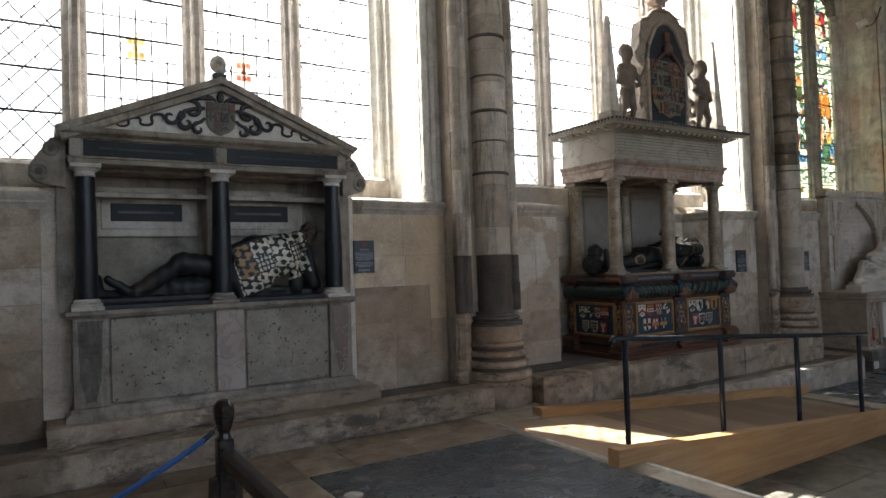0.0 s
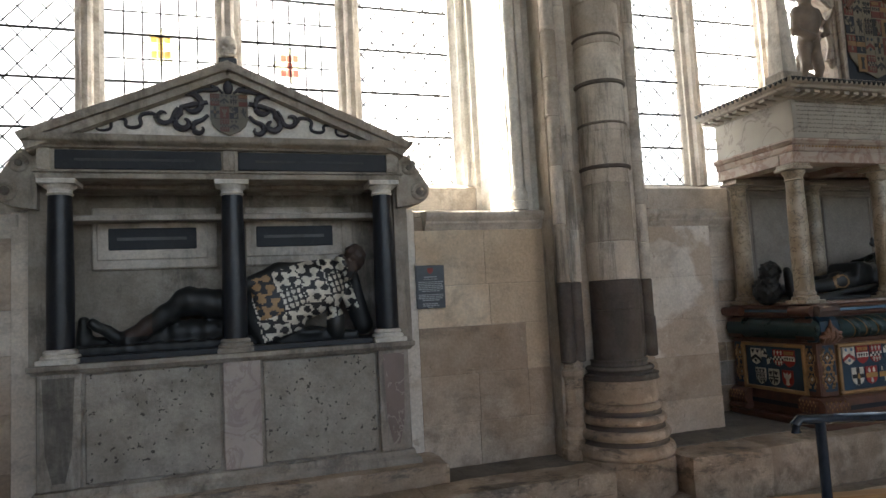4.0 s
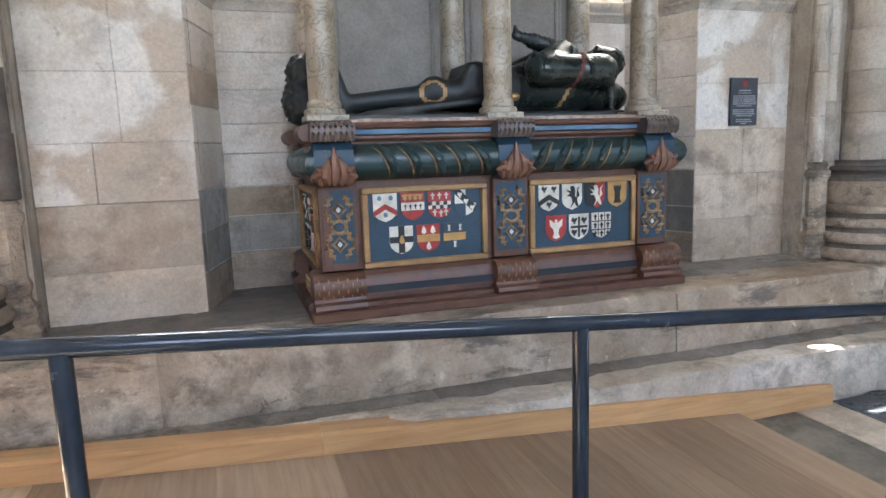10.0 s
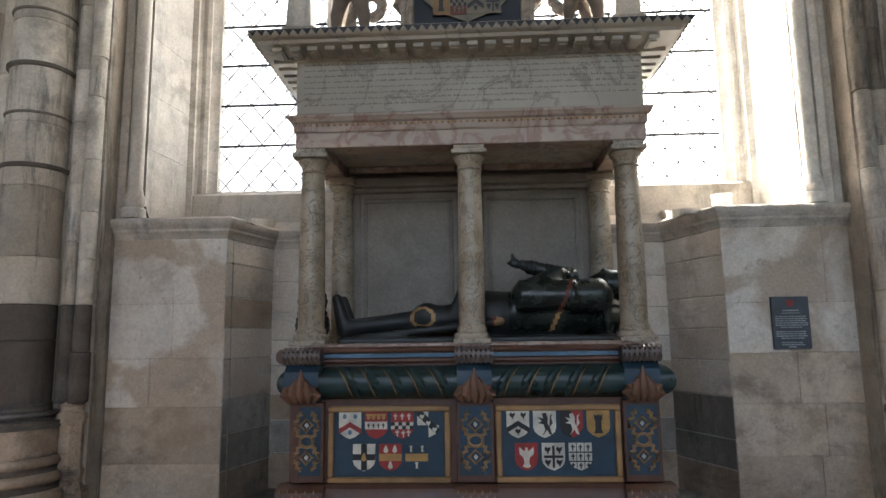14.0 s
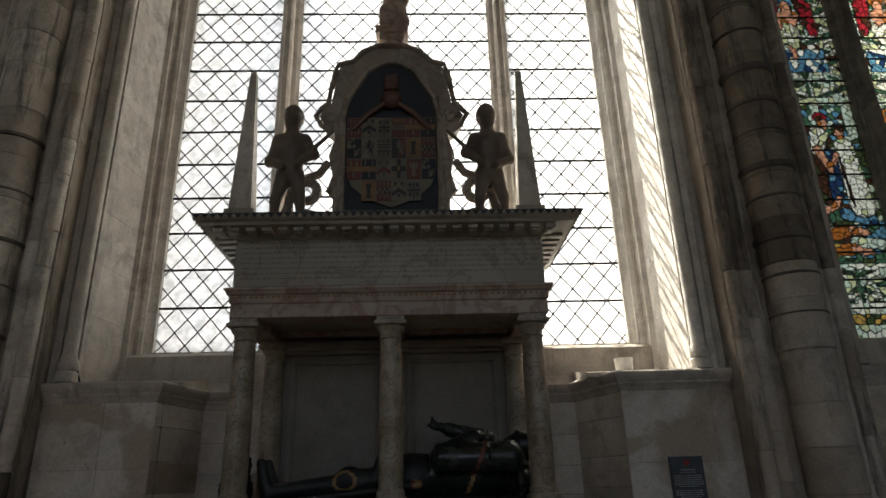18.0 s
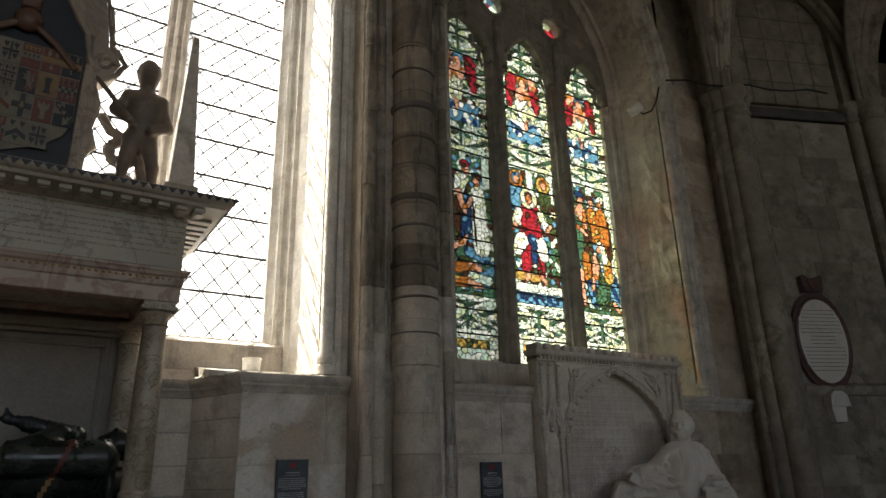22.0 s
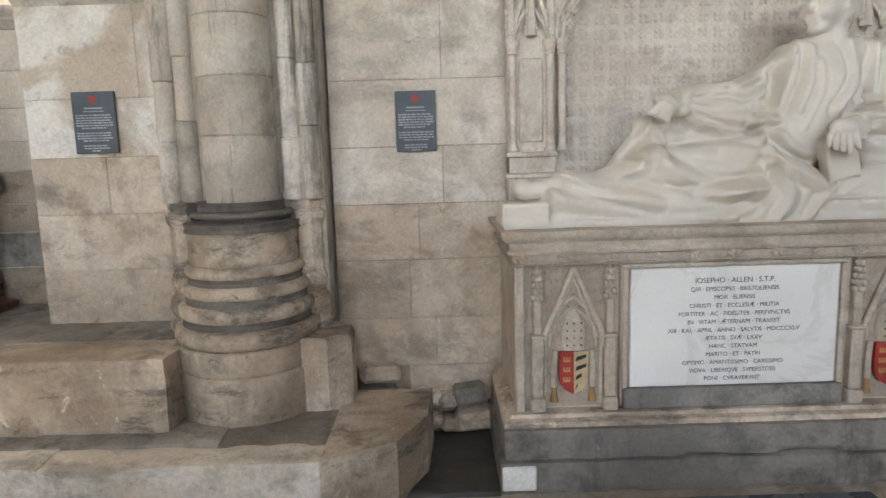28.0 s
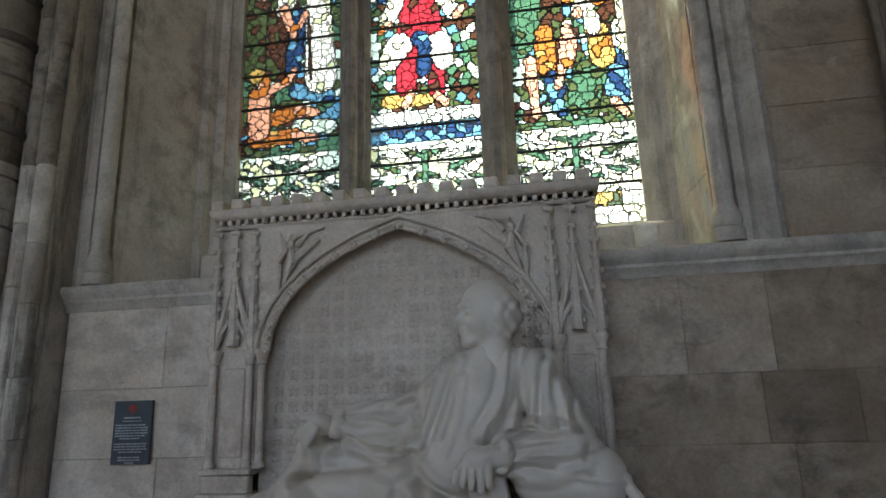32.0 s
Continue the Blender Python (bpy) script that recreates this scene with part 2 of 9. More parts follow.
def ramp_node(n, l, fac, lo, hi, a=0.0, b=1.0):
    t = n.new("ShaderNodeMapRange")
    t.interpolation_type = "SMOOTHSTEP"
    for i, q in zip((1, 2, 3, 4), (lo, hi, a, b)):
        t.inputs[i].default_value = q
    l.new(fac, t.inputs[0])
    return t.outputs[0]


def mix_node(n, l, fac, a, b, kind="MIX"):
    t = n.new("ShaderNodeMix")
    t.data_type, t.blend_type = "RGBA", kind
    if isinstance(fac, (int, float)):
        t.inputs[0].default_value = fac
    else:
        l.new(fac, t.inputs[0])
    for sock, q in ((t.inputs[6], a), (t.inputs[7], b)):
        if isinstance(q, tuple):
            sock.default_value = (*q, 1) if len(q) == 3 else q
        else:
            l.new(q, sock)
    return t.outputs[2]


def muted(c, k=0.04):
    g = 0.3 * c[0] + 0.6 * c[1] + 0.1 * c[2]
    return tuple(q + (g - q) * k for q in c)


def stone(name, c1, c2, stain=(0.1, 0.09, 0.075), stains=0.5, rough=0.85, vary=0.25, bump=0.35, grain=60.0, pits=0.0, scale=1.0, streak=1.0, edge=0.18, flake=None, grime=0.0, run=(3.2, 3.2, 0.5), chips=0.0, cloud=0.55):
    """Weathered stone: two tones, blotches of dirt, fine grain, a tone of its own for each piece;
    flake: what shows where a coat has come off; grime: runs of dark dirt."""
    m, n, l, p = nodes_of(name)
    c1, c2, stain = muted(c1), muted(c2), muted(stain)
    pos = n.new("ShaderNodeNewGeometry").outputs["Position"]
    mp = n.new("ShaderNodeMapping")
    mp.inputs["Scale"].default_value = (1, 1, streak)
    l.new(pos, mp.inputs["Vector"])
    v = mp.outputs[0]
    big = noise_node(n, l, v, 1.7 * scale, 5, 0.6, 0.4)
    mid = noise_node(n, l, v, 6.5 * scale, 6, 0.65, 0.2)
    fine = noise_node(n, l, pos, grain, 4, 0.7)
    col = mix_node(n, l, ramp_node(n, l, big, 0.35, 0.65), c1, c2)
    col = mix_node(n, l, ramp_node(n, l, mid, 0.38, 0.72, 0.0, cloud), col, tuple(q * 0.58 for q in c1))
    both = n.new("ShaderNodeMath")
    both.operation = "MULTIPLY"
    l.new(ramp_node(n, l, mid, 0.42, 0.68), both.inputs[0])
    l.new(ramp_node(n, l, big, 0.53 - edge / 2, 0.53 + edge / 2), both.inputs[1])
    sc = n.new("ShaderNodeMath")
    sc.operation = "MULTIPLY"
    l.new(both.outputs[0], sc.inputs[0])
    sc.inputs[1].default_value = stains
    col = mix_node(n, l, sc.outputs[0], col, stain)
    if flake:
        off = noise_node(n, l, v, 1.5 * scale, 5, 0.5, 0.5)
        col = mix_node(n, l, ramp_node(n, l, off, 0.5, 0.56, 0.0, 0.85), col, muted(flake))
        col = mix_node(n, l, ramp_node(n, l, noise_node(n, l, v, 7.0, 4, 0.6), 0.64, 0.7, 0.0, 0.6), col, tuple(q * 0.75 for q in muted(flake)))
    if grime:
        mg = n.new("ShaderNodeMapping")
        mg.inputs["Scale"].default_value = run
        mg.inputs["Location"].default_value = (3.1, 0.7, 1.9)
        l.new(pos, mg.inputs["Vector"])
        col = mix_node(n, l, ramp_node(n, l, noise_node(n, l, mg.outputs[0], 1.6, 10, 0.74, 0.3), 0.51, 0.63, 0.0, grime), col, (0.075, 0.07, 0.066))
    if chips:
        col = mix_node(n, l, ramp_node(n, l, noise_node(n, l, pos, 9.0, 8, 0.74, 0.4), 0.6, 0.7, 0.0, chips), col, tuple(min(0.85, q * 1.3) for q in c2))
        col = mix_node(n, l, ramp_node(n, l, noise_node(n, l, v, 13.0, 7, 0.75, 0.6), 0.61, 0.68, 0.0, chips), col, tuple(q * 0.4 for q in c1))
    g = mix_node(n, l, ramp_node(n, l, fine, 0.3, 0.7), (0.87, 0.87, 0.87), (1.08, 1.08, 1.08))
    col = mix_node(n, l, 1.0, col, g, "MULTIPLY")
    rnd = n.new("ShaderNodeObjectInfo").outputs["Random"]
    t = mix_node(n, l, rnd, (1 - vary, 1 - vary * 1.08, 1 - vary * 1.2), (1 + vary * 0.55, 1 + vary * 0.55, 1 + vary * 0.5))
    col = mix_node(n, l, 1.0, col, t, "MULTIPLY")
    height = fine
    if pits:
        vo = noise_node(n, l, pos, 36 * pits, 2, 0.45, 0.1)
        pit = ramp_node(n, l, vo, 0.3, 0.34)
        col = mix_node(n, l, pit, tuple(q * 0.28 for q in c1), col)
        ad = n.new("ShaderNodeMath")
        ad.operation = "ADD"
        l.new(pit, ad.inputs[0])
        l.new(fine, ad.inputs[1])
        height = ad.outputs[0]
    mx = n.new("ShaderNodeMath")
    mx.operation = "MULTIPLY_ADD"
    l.new(mid, mx.inputs[0])
    mx.inputs[1].default_value = 2.0
    l.new(height, mx.inputs[2])
    b = n.new("ShaderNodeBump")
    b.inputs["Strength"].default_value, b.inputs["Distance"].default_value = bump, 0.012
    l.new(mx.outputs[0], b.inputs["Height"])
    l.new(b.outputs[0], p.inputs["Normal"])
    l.new(col, p.inputs["Base Color"])
    l.new(ramp_node(n, l, mid, 0.2, 0.8, rough - 0.12, min(1, rough + 0.1)), p.inputs["Roughness"])
    return m


def marble(name, c1, c2, vein, scale=5.0, rough=0.45, thin=0.06, amount=0.8):
    """Stone with wandering veins."""
    m, n, l, p = nodes_of(name)
    pos = n.new("ShaderNodeNewGeometry").outputs["Position"]
    a = noise_node(n, l, pos, scale, 6, 0.6, 1.2)
    base = mix_node(n, l, ramp_node(n, l, noise_node(n, l, pos, scale * 0.5, 4), 0.35, 0.65), c1, c2)
    d = n.new("ShaderNodeMath")
    d.operation = "SUBTRACT"
    l.new(a, d.inputs[0])
    d.inputs[1].default_value = 0.5
    e = n.new("ShaderNodeMath")
    e.operation = "ABSOLUTE"
    l.new(d.outputs[0], e.inputs[0])
    col = mix_node(n, l, ramp_node(n, l, e.outputs[0], 0.0, thin, amount, 0.0), base, vein)
    fine = noise_node(n, l, pos, 70, 4)
    col = mix_node(n, l, 1.0, col, mix_node(n, l, fine, (0.94, 0.94, 0.94), (1.05, 1.05, 1.05)), "MULTIPLY")
    b = n.new("ShaderNodeBump")
    b.inputs["Strength"].default_value, b.inputs["Distance"].default_value = 0.06, 0.004
    l.new(fine, b.inputs["Height"])
    l.new(b.outputs[0], p.inputs["Normal"])
    l.new(col, p.inputs["Base Color"])
    p.inputs["Roughness"].default_value = rough
    return m


def paint(name, c, rough=0.5, worn=None, wear=0.35, metal=0.0, scale=9.0, bump=0.15):
    """Paint or bare stuff of one colour, rubbed and uneven; worn: what shows where it is rubbed off."""
    m, n, l, p = nodes_of(name)
    pos = n.new("ShaderNodeNewGeometry").outputs["Position"]
    mid, fine = noise_node(n, l, pos, scale, 6, 0.65), noise_node(n, l, pos, 90, 3)
    col = mix_node(n, l, ramp_node(n, l, mid, 0.3, 0.7), tuple(q * 0.72 for q in c), tuple(min(1, q * 1.18) for q in c))
    if worn:
        col = mix_node(n, l, ramp_node(n, l, noise_node(n, l, pos, scale * 2.6, 5, 0.75), 0.66 - wear * 0.25, 0.74), col, worn)
    b = n.new("ShaderNodeBump")
    b.inputs["Strength"].default_value, b.inputs["Distance"].default_value = bump, 0.004
    l.new(fine, b.inputs["Height"])
    l.new(b.outputs[0], p.inputs["Normal"])
    l.new(col, p.inputs["Base Color"])
    l.new(ramp_node(n, l, mid, 0.3, 0.7, max(0.05, rough - 0.1), min(1, rough + 0.12)), p.inputs["Roughness"])
    p.inputs["Metallic"].default_value = metal
    return m


def wood(name, c1, c2, along="x", rough=0.45, scale=1.0):
    m, n, l, p = nodes_of(name)
    pos = n.new("ShaderNodeNewGeometry").outputs["Position"]
    mp = n.new("ShaderNodeMapping")
    mp.inputs["Scale"].default_value = {"x": (0.8, 14, 14), "y": (14, 0.8, 14), "z": (14, 14, 0.8)}[along]
    l.new(pos, mp.inputs["Vector"])
    rnd = n.new("ShaderNodeObjectInfo").outputs["Random"]
    ad = n.new("ShaderNodeVectorMath")
    ad.operation = "ADD"
    mu = n.new("ShaderNodeVectorMath")
    mu.operation = "SCALE"
    mu.inputs[0].default_value = (7, 13, 5)
    l.new(rnd, mu.inputs["Scale"])
    l.new(mp.outputs[0], ad.inputs[0])
    l.new(mu.outputs[0], ad.inputs[1])
    g = noise_node(n, l, ad.outputs[0], 2.0 * scale, 7, 0.65, 0.8)
    col = mix_node(n, l, ramp_node(n, l, g, 0.3, 0.7), c1, c2)
    col = mix_node(n, l, 1.0, col, mix_node(n, l, rnd, (0.68, 0.65, 0.62), (1.3, 1.3, 1.3)), "MULTIPLY")
    col = mix_node(n, l, 1.0, col, mix_node(n, l, noise_node(n, l, pos, 3.0, 4), (0.85, 0.85, 0.85), (1.12, 1.12, 1.12)), "MULTIPLY")
    b = n.new("ShaderNodeBump")
    b.inputs["Strength"].default_value, b.inputs["Distance"].default_value = 0.12, 0.003
    l.new(g, b.inputs["Height"])
    l.new(b.outputs[0], p.inputs["Normal"])
    l.new(col, p.inputs["Base Color"])
    p.inputs["Roughness"].default_value = rough
    return m


def pane(name, c, gloss=0.05, milky=0.45):
    """A sheet of old window glass: light passes, tinted; a little of it is mirrored."""
    m, n, l, p = nodes_of(name)
    n.remove(p)
    pos = n.new("ShaderNodeNewGeometry").outputs["Position"]
    tr, gl, mx = n.new("ShaderNodeBsdfTransparent"), n.new("ShaderNodeBsdfGlossy"), n.new("ShaderNodeMixShader")
    tl, m2 = n.new("ShaderNodeBsdfTranslucent"), n.new("ShaderNodeMixShader")
    m2.inputs[0].default_value = milky
    col = mix_node(n, l, ramp_node(n, l, noise_node(n, l, pos, 14, 5, 0.7), 0.3, 0.7), tuple(q * 0.72 for q in c), tuple(min(1, q * 1.15) for q in c))
    l.new(col, tr.inputs[0])
    gl.inputs["Roughness"].default_value = 0.15
    mx.inputs[0].default_value = gloss
    l.new(col, tl.inputs[0])
    l.new(tr.outputs[0], m2.inputs[1])
    l.new(tl.outputs[0], m2.inputs[2])
    l.new(m2.outputs[0], mx.inputs[1])
    l.new(gl.outputs[0], mx.inputs[2])
    l.new(mx.outputs[0], n["Material Output"].inputs[0])
    return m


HONEY = stone("honey_ashlar", (0.60, 0.47, 0.33), (0.74, 0.64, 0.50), stain=(0.40, 0.28, 0.18), stains=0.5, vary=0.2, bump=0.4, grime=0.22, run=(1.6, 1.6, 2.2), scale=0.7, chips=0.3, cloud=0.2)
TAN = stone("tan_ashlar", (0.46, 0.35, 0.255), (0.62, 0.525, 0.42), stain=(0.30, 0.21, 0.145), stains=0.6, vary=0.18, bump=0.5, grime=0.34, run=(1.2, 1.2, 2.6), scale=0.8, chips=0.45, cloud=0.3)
ASHLAR = stone("ashlar", (0.65, 0.555, 0.455), (0.76, 0.695, 0.615), stain=(0.36, 0.27, 0.19), stains=0.6, vary=0.13, bump=0.5, grime=0.26, run=(1.2, 1.2, 2.6), scale=0.8, chips=0.45, cloud=0.25)
SHAFT = stone("shaft_stone", (0.54, 0.475, 0.40), (0.70, 0.65, 0.58), stain=(0.2, 0.17, 0.14), stains=0.5, vary=0.28, bump=0.3, grime=0.6, cloud=0.35, run=(5.0, 5.0, 0.55))
SHAFT_SHADED = stone("shaded_shaft_stone", (0.24, 0.2, 0.155), (0.40, 0.345, 0.285), stain=(0.1, 0.085, 0.07), stains=0.7, vary=0.35, bump=0.35, grime=0.8, run=(5.0, 5.0, 0.7), chips=0.3)
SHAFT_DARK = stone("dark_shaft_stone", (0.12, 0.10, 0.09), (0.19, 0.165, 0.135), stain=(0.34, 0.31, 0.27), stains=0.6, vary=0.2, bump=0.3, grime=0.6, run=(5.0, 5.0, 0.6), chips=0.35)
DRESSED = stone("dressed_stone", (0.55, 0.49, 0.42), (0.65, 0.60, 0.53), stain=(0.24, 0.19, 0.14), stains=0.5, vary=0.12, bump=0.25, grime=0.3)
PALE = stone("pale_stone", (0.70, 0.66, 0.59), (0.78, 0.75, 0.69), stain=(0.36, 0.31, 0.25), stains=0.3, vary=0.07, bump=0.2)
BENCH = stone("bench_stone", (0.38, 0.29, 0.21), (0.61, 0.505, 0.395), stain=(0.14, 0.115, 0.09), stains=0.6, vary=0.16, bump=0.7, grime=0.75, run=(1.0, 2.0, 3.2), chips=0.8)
PALE_STEP = stone("pale_step_stone", (0.52, 0.45, 0.365), (0.70, 0.64, 0.56), stain=(0.2, 0.165, 0.13), stains=0.5, vary=0.12, bump=0.5, grime=0.4, run=(1.0, 2.0, 3.2), chips=0.5)
BROWN = stone("brown_foot_ashlar", (0.33, 0.245, 0.175), (0.46, 0.365, 0.27), stain=(0.13, 0.1, 0.075), stains=0.6, vary=0.25, bump=0.5, grime=0.35, run=(1.2, 1.2, 2.6), chips=0.4, cloud=0.3)
DARK_GREY = stone("dark_grey_stone", (0.19, 0.17, 0.15), (0.31, 0.28, 0.245), stain=(0.07, 0.065, 0.055), stains=0.7, vary=0.3, bump=0.5, grime=0.5, chips=0.3, cloud=0.3)
SLATY = stone("grey_damp_ashlar", (0.3, 0.28, 0.255), (0.42, 0.395, 0.36), stain=(0.14, 0.125, 0.105), stains=0.5, vary=0.3, bump=0.4, grime=0.3, cloud=0.3)
PITTED = stone("pitted_stone", (0.33, 0.295, 0.245), (0.42, 0.38, 0.325), stain=(0.23, 0.22, 0.18), stains=0.4, vary=0.03, bump=0.5, pits=1.0)
TOMBSTONE = stone("tomb_stone", (0.33, 0.285, 0.235), (0.46, 0.415, 0.35), stain=(0.15, 0.125, 0.10), stains=0.6, vary=0.1, bump=0.3, grime=0.45)
GREYFLAG = stone("grey_flagstone", (0.15, 0.14, 0.125), (0.23, 0.22, 0.195), stain=(0.08, 0.08, 0.075), stains=0.6, vary=0.25, bump=0.25, rough=0.5)
PLASTER = stone("patched_limewash", (0.76, 0.715, 0.65), (0.70, 0.645, 0.57), stain=(0.46, 0.37, 0.28), stains=0.45, vary=0.08, bump=0.5, flake=(0.48, 0.385, 0.29), chips=0.4, grime=0.2, run=(1.4, 1.4, 1.6), cloud=0.2)
FLAG = stone("flagstone", (0.24, 0.185, 0.135), (0.40, 0.32, 0.24), stain=(0.14, 0.115, 0.09), stains=0.5, vary=0.35, bump=0.25, rough=0.55)
LEDGER = stone("slate_ledger", (0.06, 0.072, 0.086), (0.088, 0.102, 0.118), stain=(0.04, 0.042, 0.045), stains=0.4, vary=0.12, bump=0.2, rough=0.29, cloud=0.3)
LIME = stone("lime_mortar", (0.46, 0.42, 0.36), (0.56, 0.52, 0.46), vary=0.0, stains=0.3)
MORTAR = stone("mortar", (0.33, 0.27, 0.21), (0.45, 0.385, 0.31), vary=0.0, stains=0.4)

OAK = wood("oak_planks", (0.27, 0.19, 0.125), (0.37, 0.275, 0.19), "y", 0.42)
OAK_X = wood("oak_board", (0.40, 0.225, 0.10), (0.52, 0.32, 0.15), "x", 0.38)
DARKWOOD = wood("black_wood", (0.02, 0.015, 0.012), (0.05, 0.035, 0.028), "y", 0.25)
BLACK = marble("black_marble", (0.010, 0.012, 0.016), (0.016, 0.019, 0.025), (0.05, 0.05, 0.05), 6, 0.38, 0.02, 0.3)
BLACK_MATT = marble("matt_black_marble", (0.012, 0.014, 0.018), (0.02, 0.023, 0.028), (0.04, 0.04, 0.045), 6, 0.65, 0.02, 0.3)
WHITE = marble("white_marble", (0.70, 0.67, 0.61), (0.78, 0.75, 0.70), (0.52, 0.48, 0.42), 2.2, 0.45, 0.05, 0.35)
STATUARY = marble("statuary_marble", (0.57, 0.505, 0.42), (0.68, 0.62, 0.535), (0.55, 0.48, 0.40), 2.4, 0.5, 0.06, 0.3)
COLUMN = marble("veined_column_marble", (0.27, 0.215, 0.145), (0.42, 0.35, 0.265), (0.10, 0.08, 0.06), 11, 0.4, 0.035, 0.7)
PINK = marble("pink_veined_marble", (0.35, 0.265, 0.21), (0.44, 0.355, 0.29), (0.24, 0.13, 0.10), 4.0, 0.5, 0.07, 0.7)
ALABASTER = marble("alabaster", (0.34, 0.30, 0.245), (0.43, 0.39, 0.325), (0.15, 0.13, 0.115), 2.6, 0.55, 0.03, 0.55)
TERRA = paint("red_brown_paint", (0.12, 0.054, 0.033), 0.45, (0.045, 0.03, 0.025), 0.45)
GILT = paint("old_gilding", (0.34, 0.20, 0.085), 0.5, (0.22, 0.12, 0.065), 0.3)
NIGHT = paint("dark_blue_ground", (0.012, 0.016, 0.024), 0.6)
BLUE = paint("blue_paint", (0.02, 0.05, 0.08), 0.5, (0.16, 0.15, 0.14), 0.15)
GREEN = paint("blue_green_paint", (0.02, 0.045, 0.045), 0.35, (0.08, 0.05, 0.03), 0.35)
RED = paint("red_paint", (0.34, 0.03, 0.025), 0.5, (0.3, 0.2, 0.15), 0.15)
CREAM = paint("cream_paint", (0.68, 0.64, 0.54), 0.5, (0.4, 0.34, 0.26), 0.15)
SABLE = paint("black_paint", (0.015, 0.015, 0.016), 0.45)
SKY = paint("light_blue_paint", (0.12, 0.22, 0.32), 0.5, (0.16, 0.1, 0.07), 0.3)
ARMOUR = paint("black_armour", (0.018, 0.02, 0.02), 0.5, (0.05, 0.06, 0.05), 0.2)
BOARD = paint("slate_grey_board", (0.055, 0.066, 0.08), 0.4)
INK = paint("print_white", (0.36, 0.38, 0.40), 0.6)
LETTER = paint("black_letters", (0.05, 0.045, 0.04), 0.6)
STEEL = paint("dark_steel", (0.025, 0.035, 0.05), 0.16, metal=0.0, bump=0.02)
ROPE = paint("blue_rope", (0.02, 0.11, 0.36), 0.6, scale=60)
CARVED = stone("carved_stone", (0.45, 0.365, 0.28), (0.55, 0.465, 0.37), stain=(0.24, 0.205, 0.145), stains=0.65, vary=0.06, bump=0.2, cloud=0.25)
CARVED_PALE = stone("pale_carved_stone", (0.60, 0.515, 0.425), (0.71, 0.63, 0.54), stain=(0.34, 0.26, 0.19), stains=0.6, vary=0.06, bump=0.2, cloud=0.25)
CARVED_BROWN = stone("brown_carved_stone", (0.33, 0.255, 0.185), (0.44, 0.36, 0.28), stain=(0.18, 0.13, 0.09), stains=0.6, vary=0.06, bump=0.25, cloud=0.25)
POLISHED = stone("polished_dark_stone", (0.13, 0.115, 0.10), (0.2, 0.18, 0.16), vary=0.1, stains=0.4, rough=0.22, bump=0.05)
PLASTIC = paint("white_plastic", (0.75, 0.74, 0.70), 0.4)

# ---- the aisle: floor, walls, piers, windows ----
FLOOR_LOW = -0.36
BENCH_TOP, DADO_TOP, GLASS_Y = 0.22, 1.98, 6.2
PIERS = (-1.42, 3.78, 9.0)
rng = random.Random(4)


def setting(name, geo, mat, label="", smooth=0, category=""):
    ob = part(name, geo, mat, None, label, smooth)
    return tagged(ob, label, category, kind="structure")


g = Geo().box(-12, 3.41, -9, 5.6, -0.5, -0.012).box(3.41, 3.8, -9, 5.6, -0.5, -0.19).box(3.8, 22, -9, 5.6, -0.8, FLOOR_LOW - 0.012)
floor = setting("floor", g, MORTAR, "worn stone floor with a step down", category="floor")
WINDOWS = ((-0.56, 3.0), (4.5, 8.22), (9.9, 12.45))
g = Geo()
g.box(-12, 0.1, 5.47, 6.6, -0.8, DADO_TOP - 0.03).box(0.1, 2.36, 5.75, 6.6, -0.8, DADO_TOP - 0.03).box(2.36, 4.9, 5.47, 6.6, -0.8, DADO_TOP - 0.03).box(4.9, 7.86, 5.97, 6.6, -0.8, DADO_TOP - 0.03).box(7.86, 14.0, 5.47, 6.6, -0.8, DADO_TOP - 0.03)
for a, b in ((-12, -1.02), (3.46, 4.04), (8.68, 9.46), (12.86, 14.0)):
    g.box(a, b, 5.47, 6.6, DADO_TOP - 0.03, 9.0)
for a, b in WINDOWS:
    top = arch_pts(a - 0.46, b + 0.46, 5.75, 14, 0.8)
    for (xa, za), (xb, zb) in zip(top, top[1:]):
        g.prism([(xa, za), (xb, zb), (xb, 9.0), (xa, 9.0)], "y", 5.47, 6.6)
wall = setting("wall_south", g, MORTAR, "ashlar aisle wall with three tall windows", category="wall")


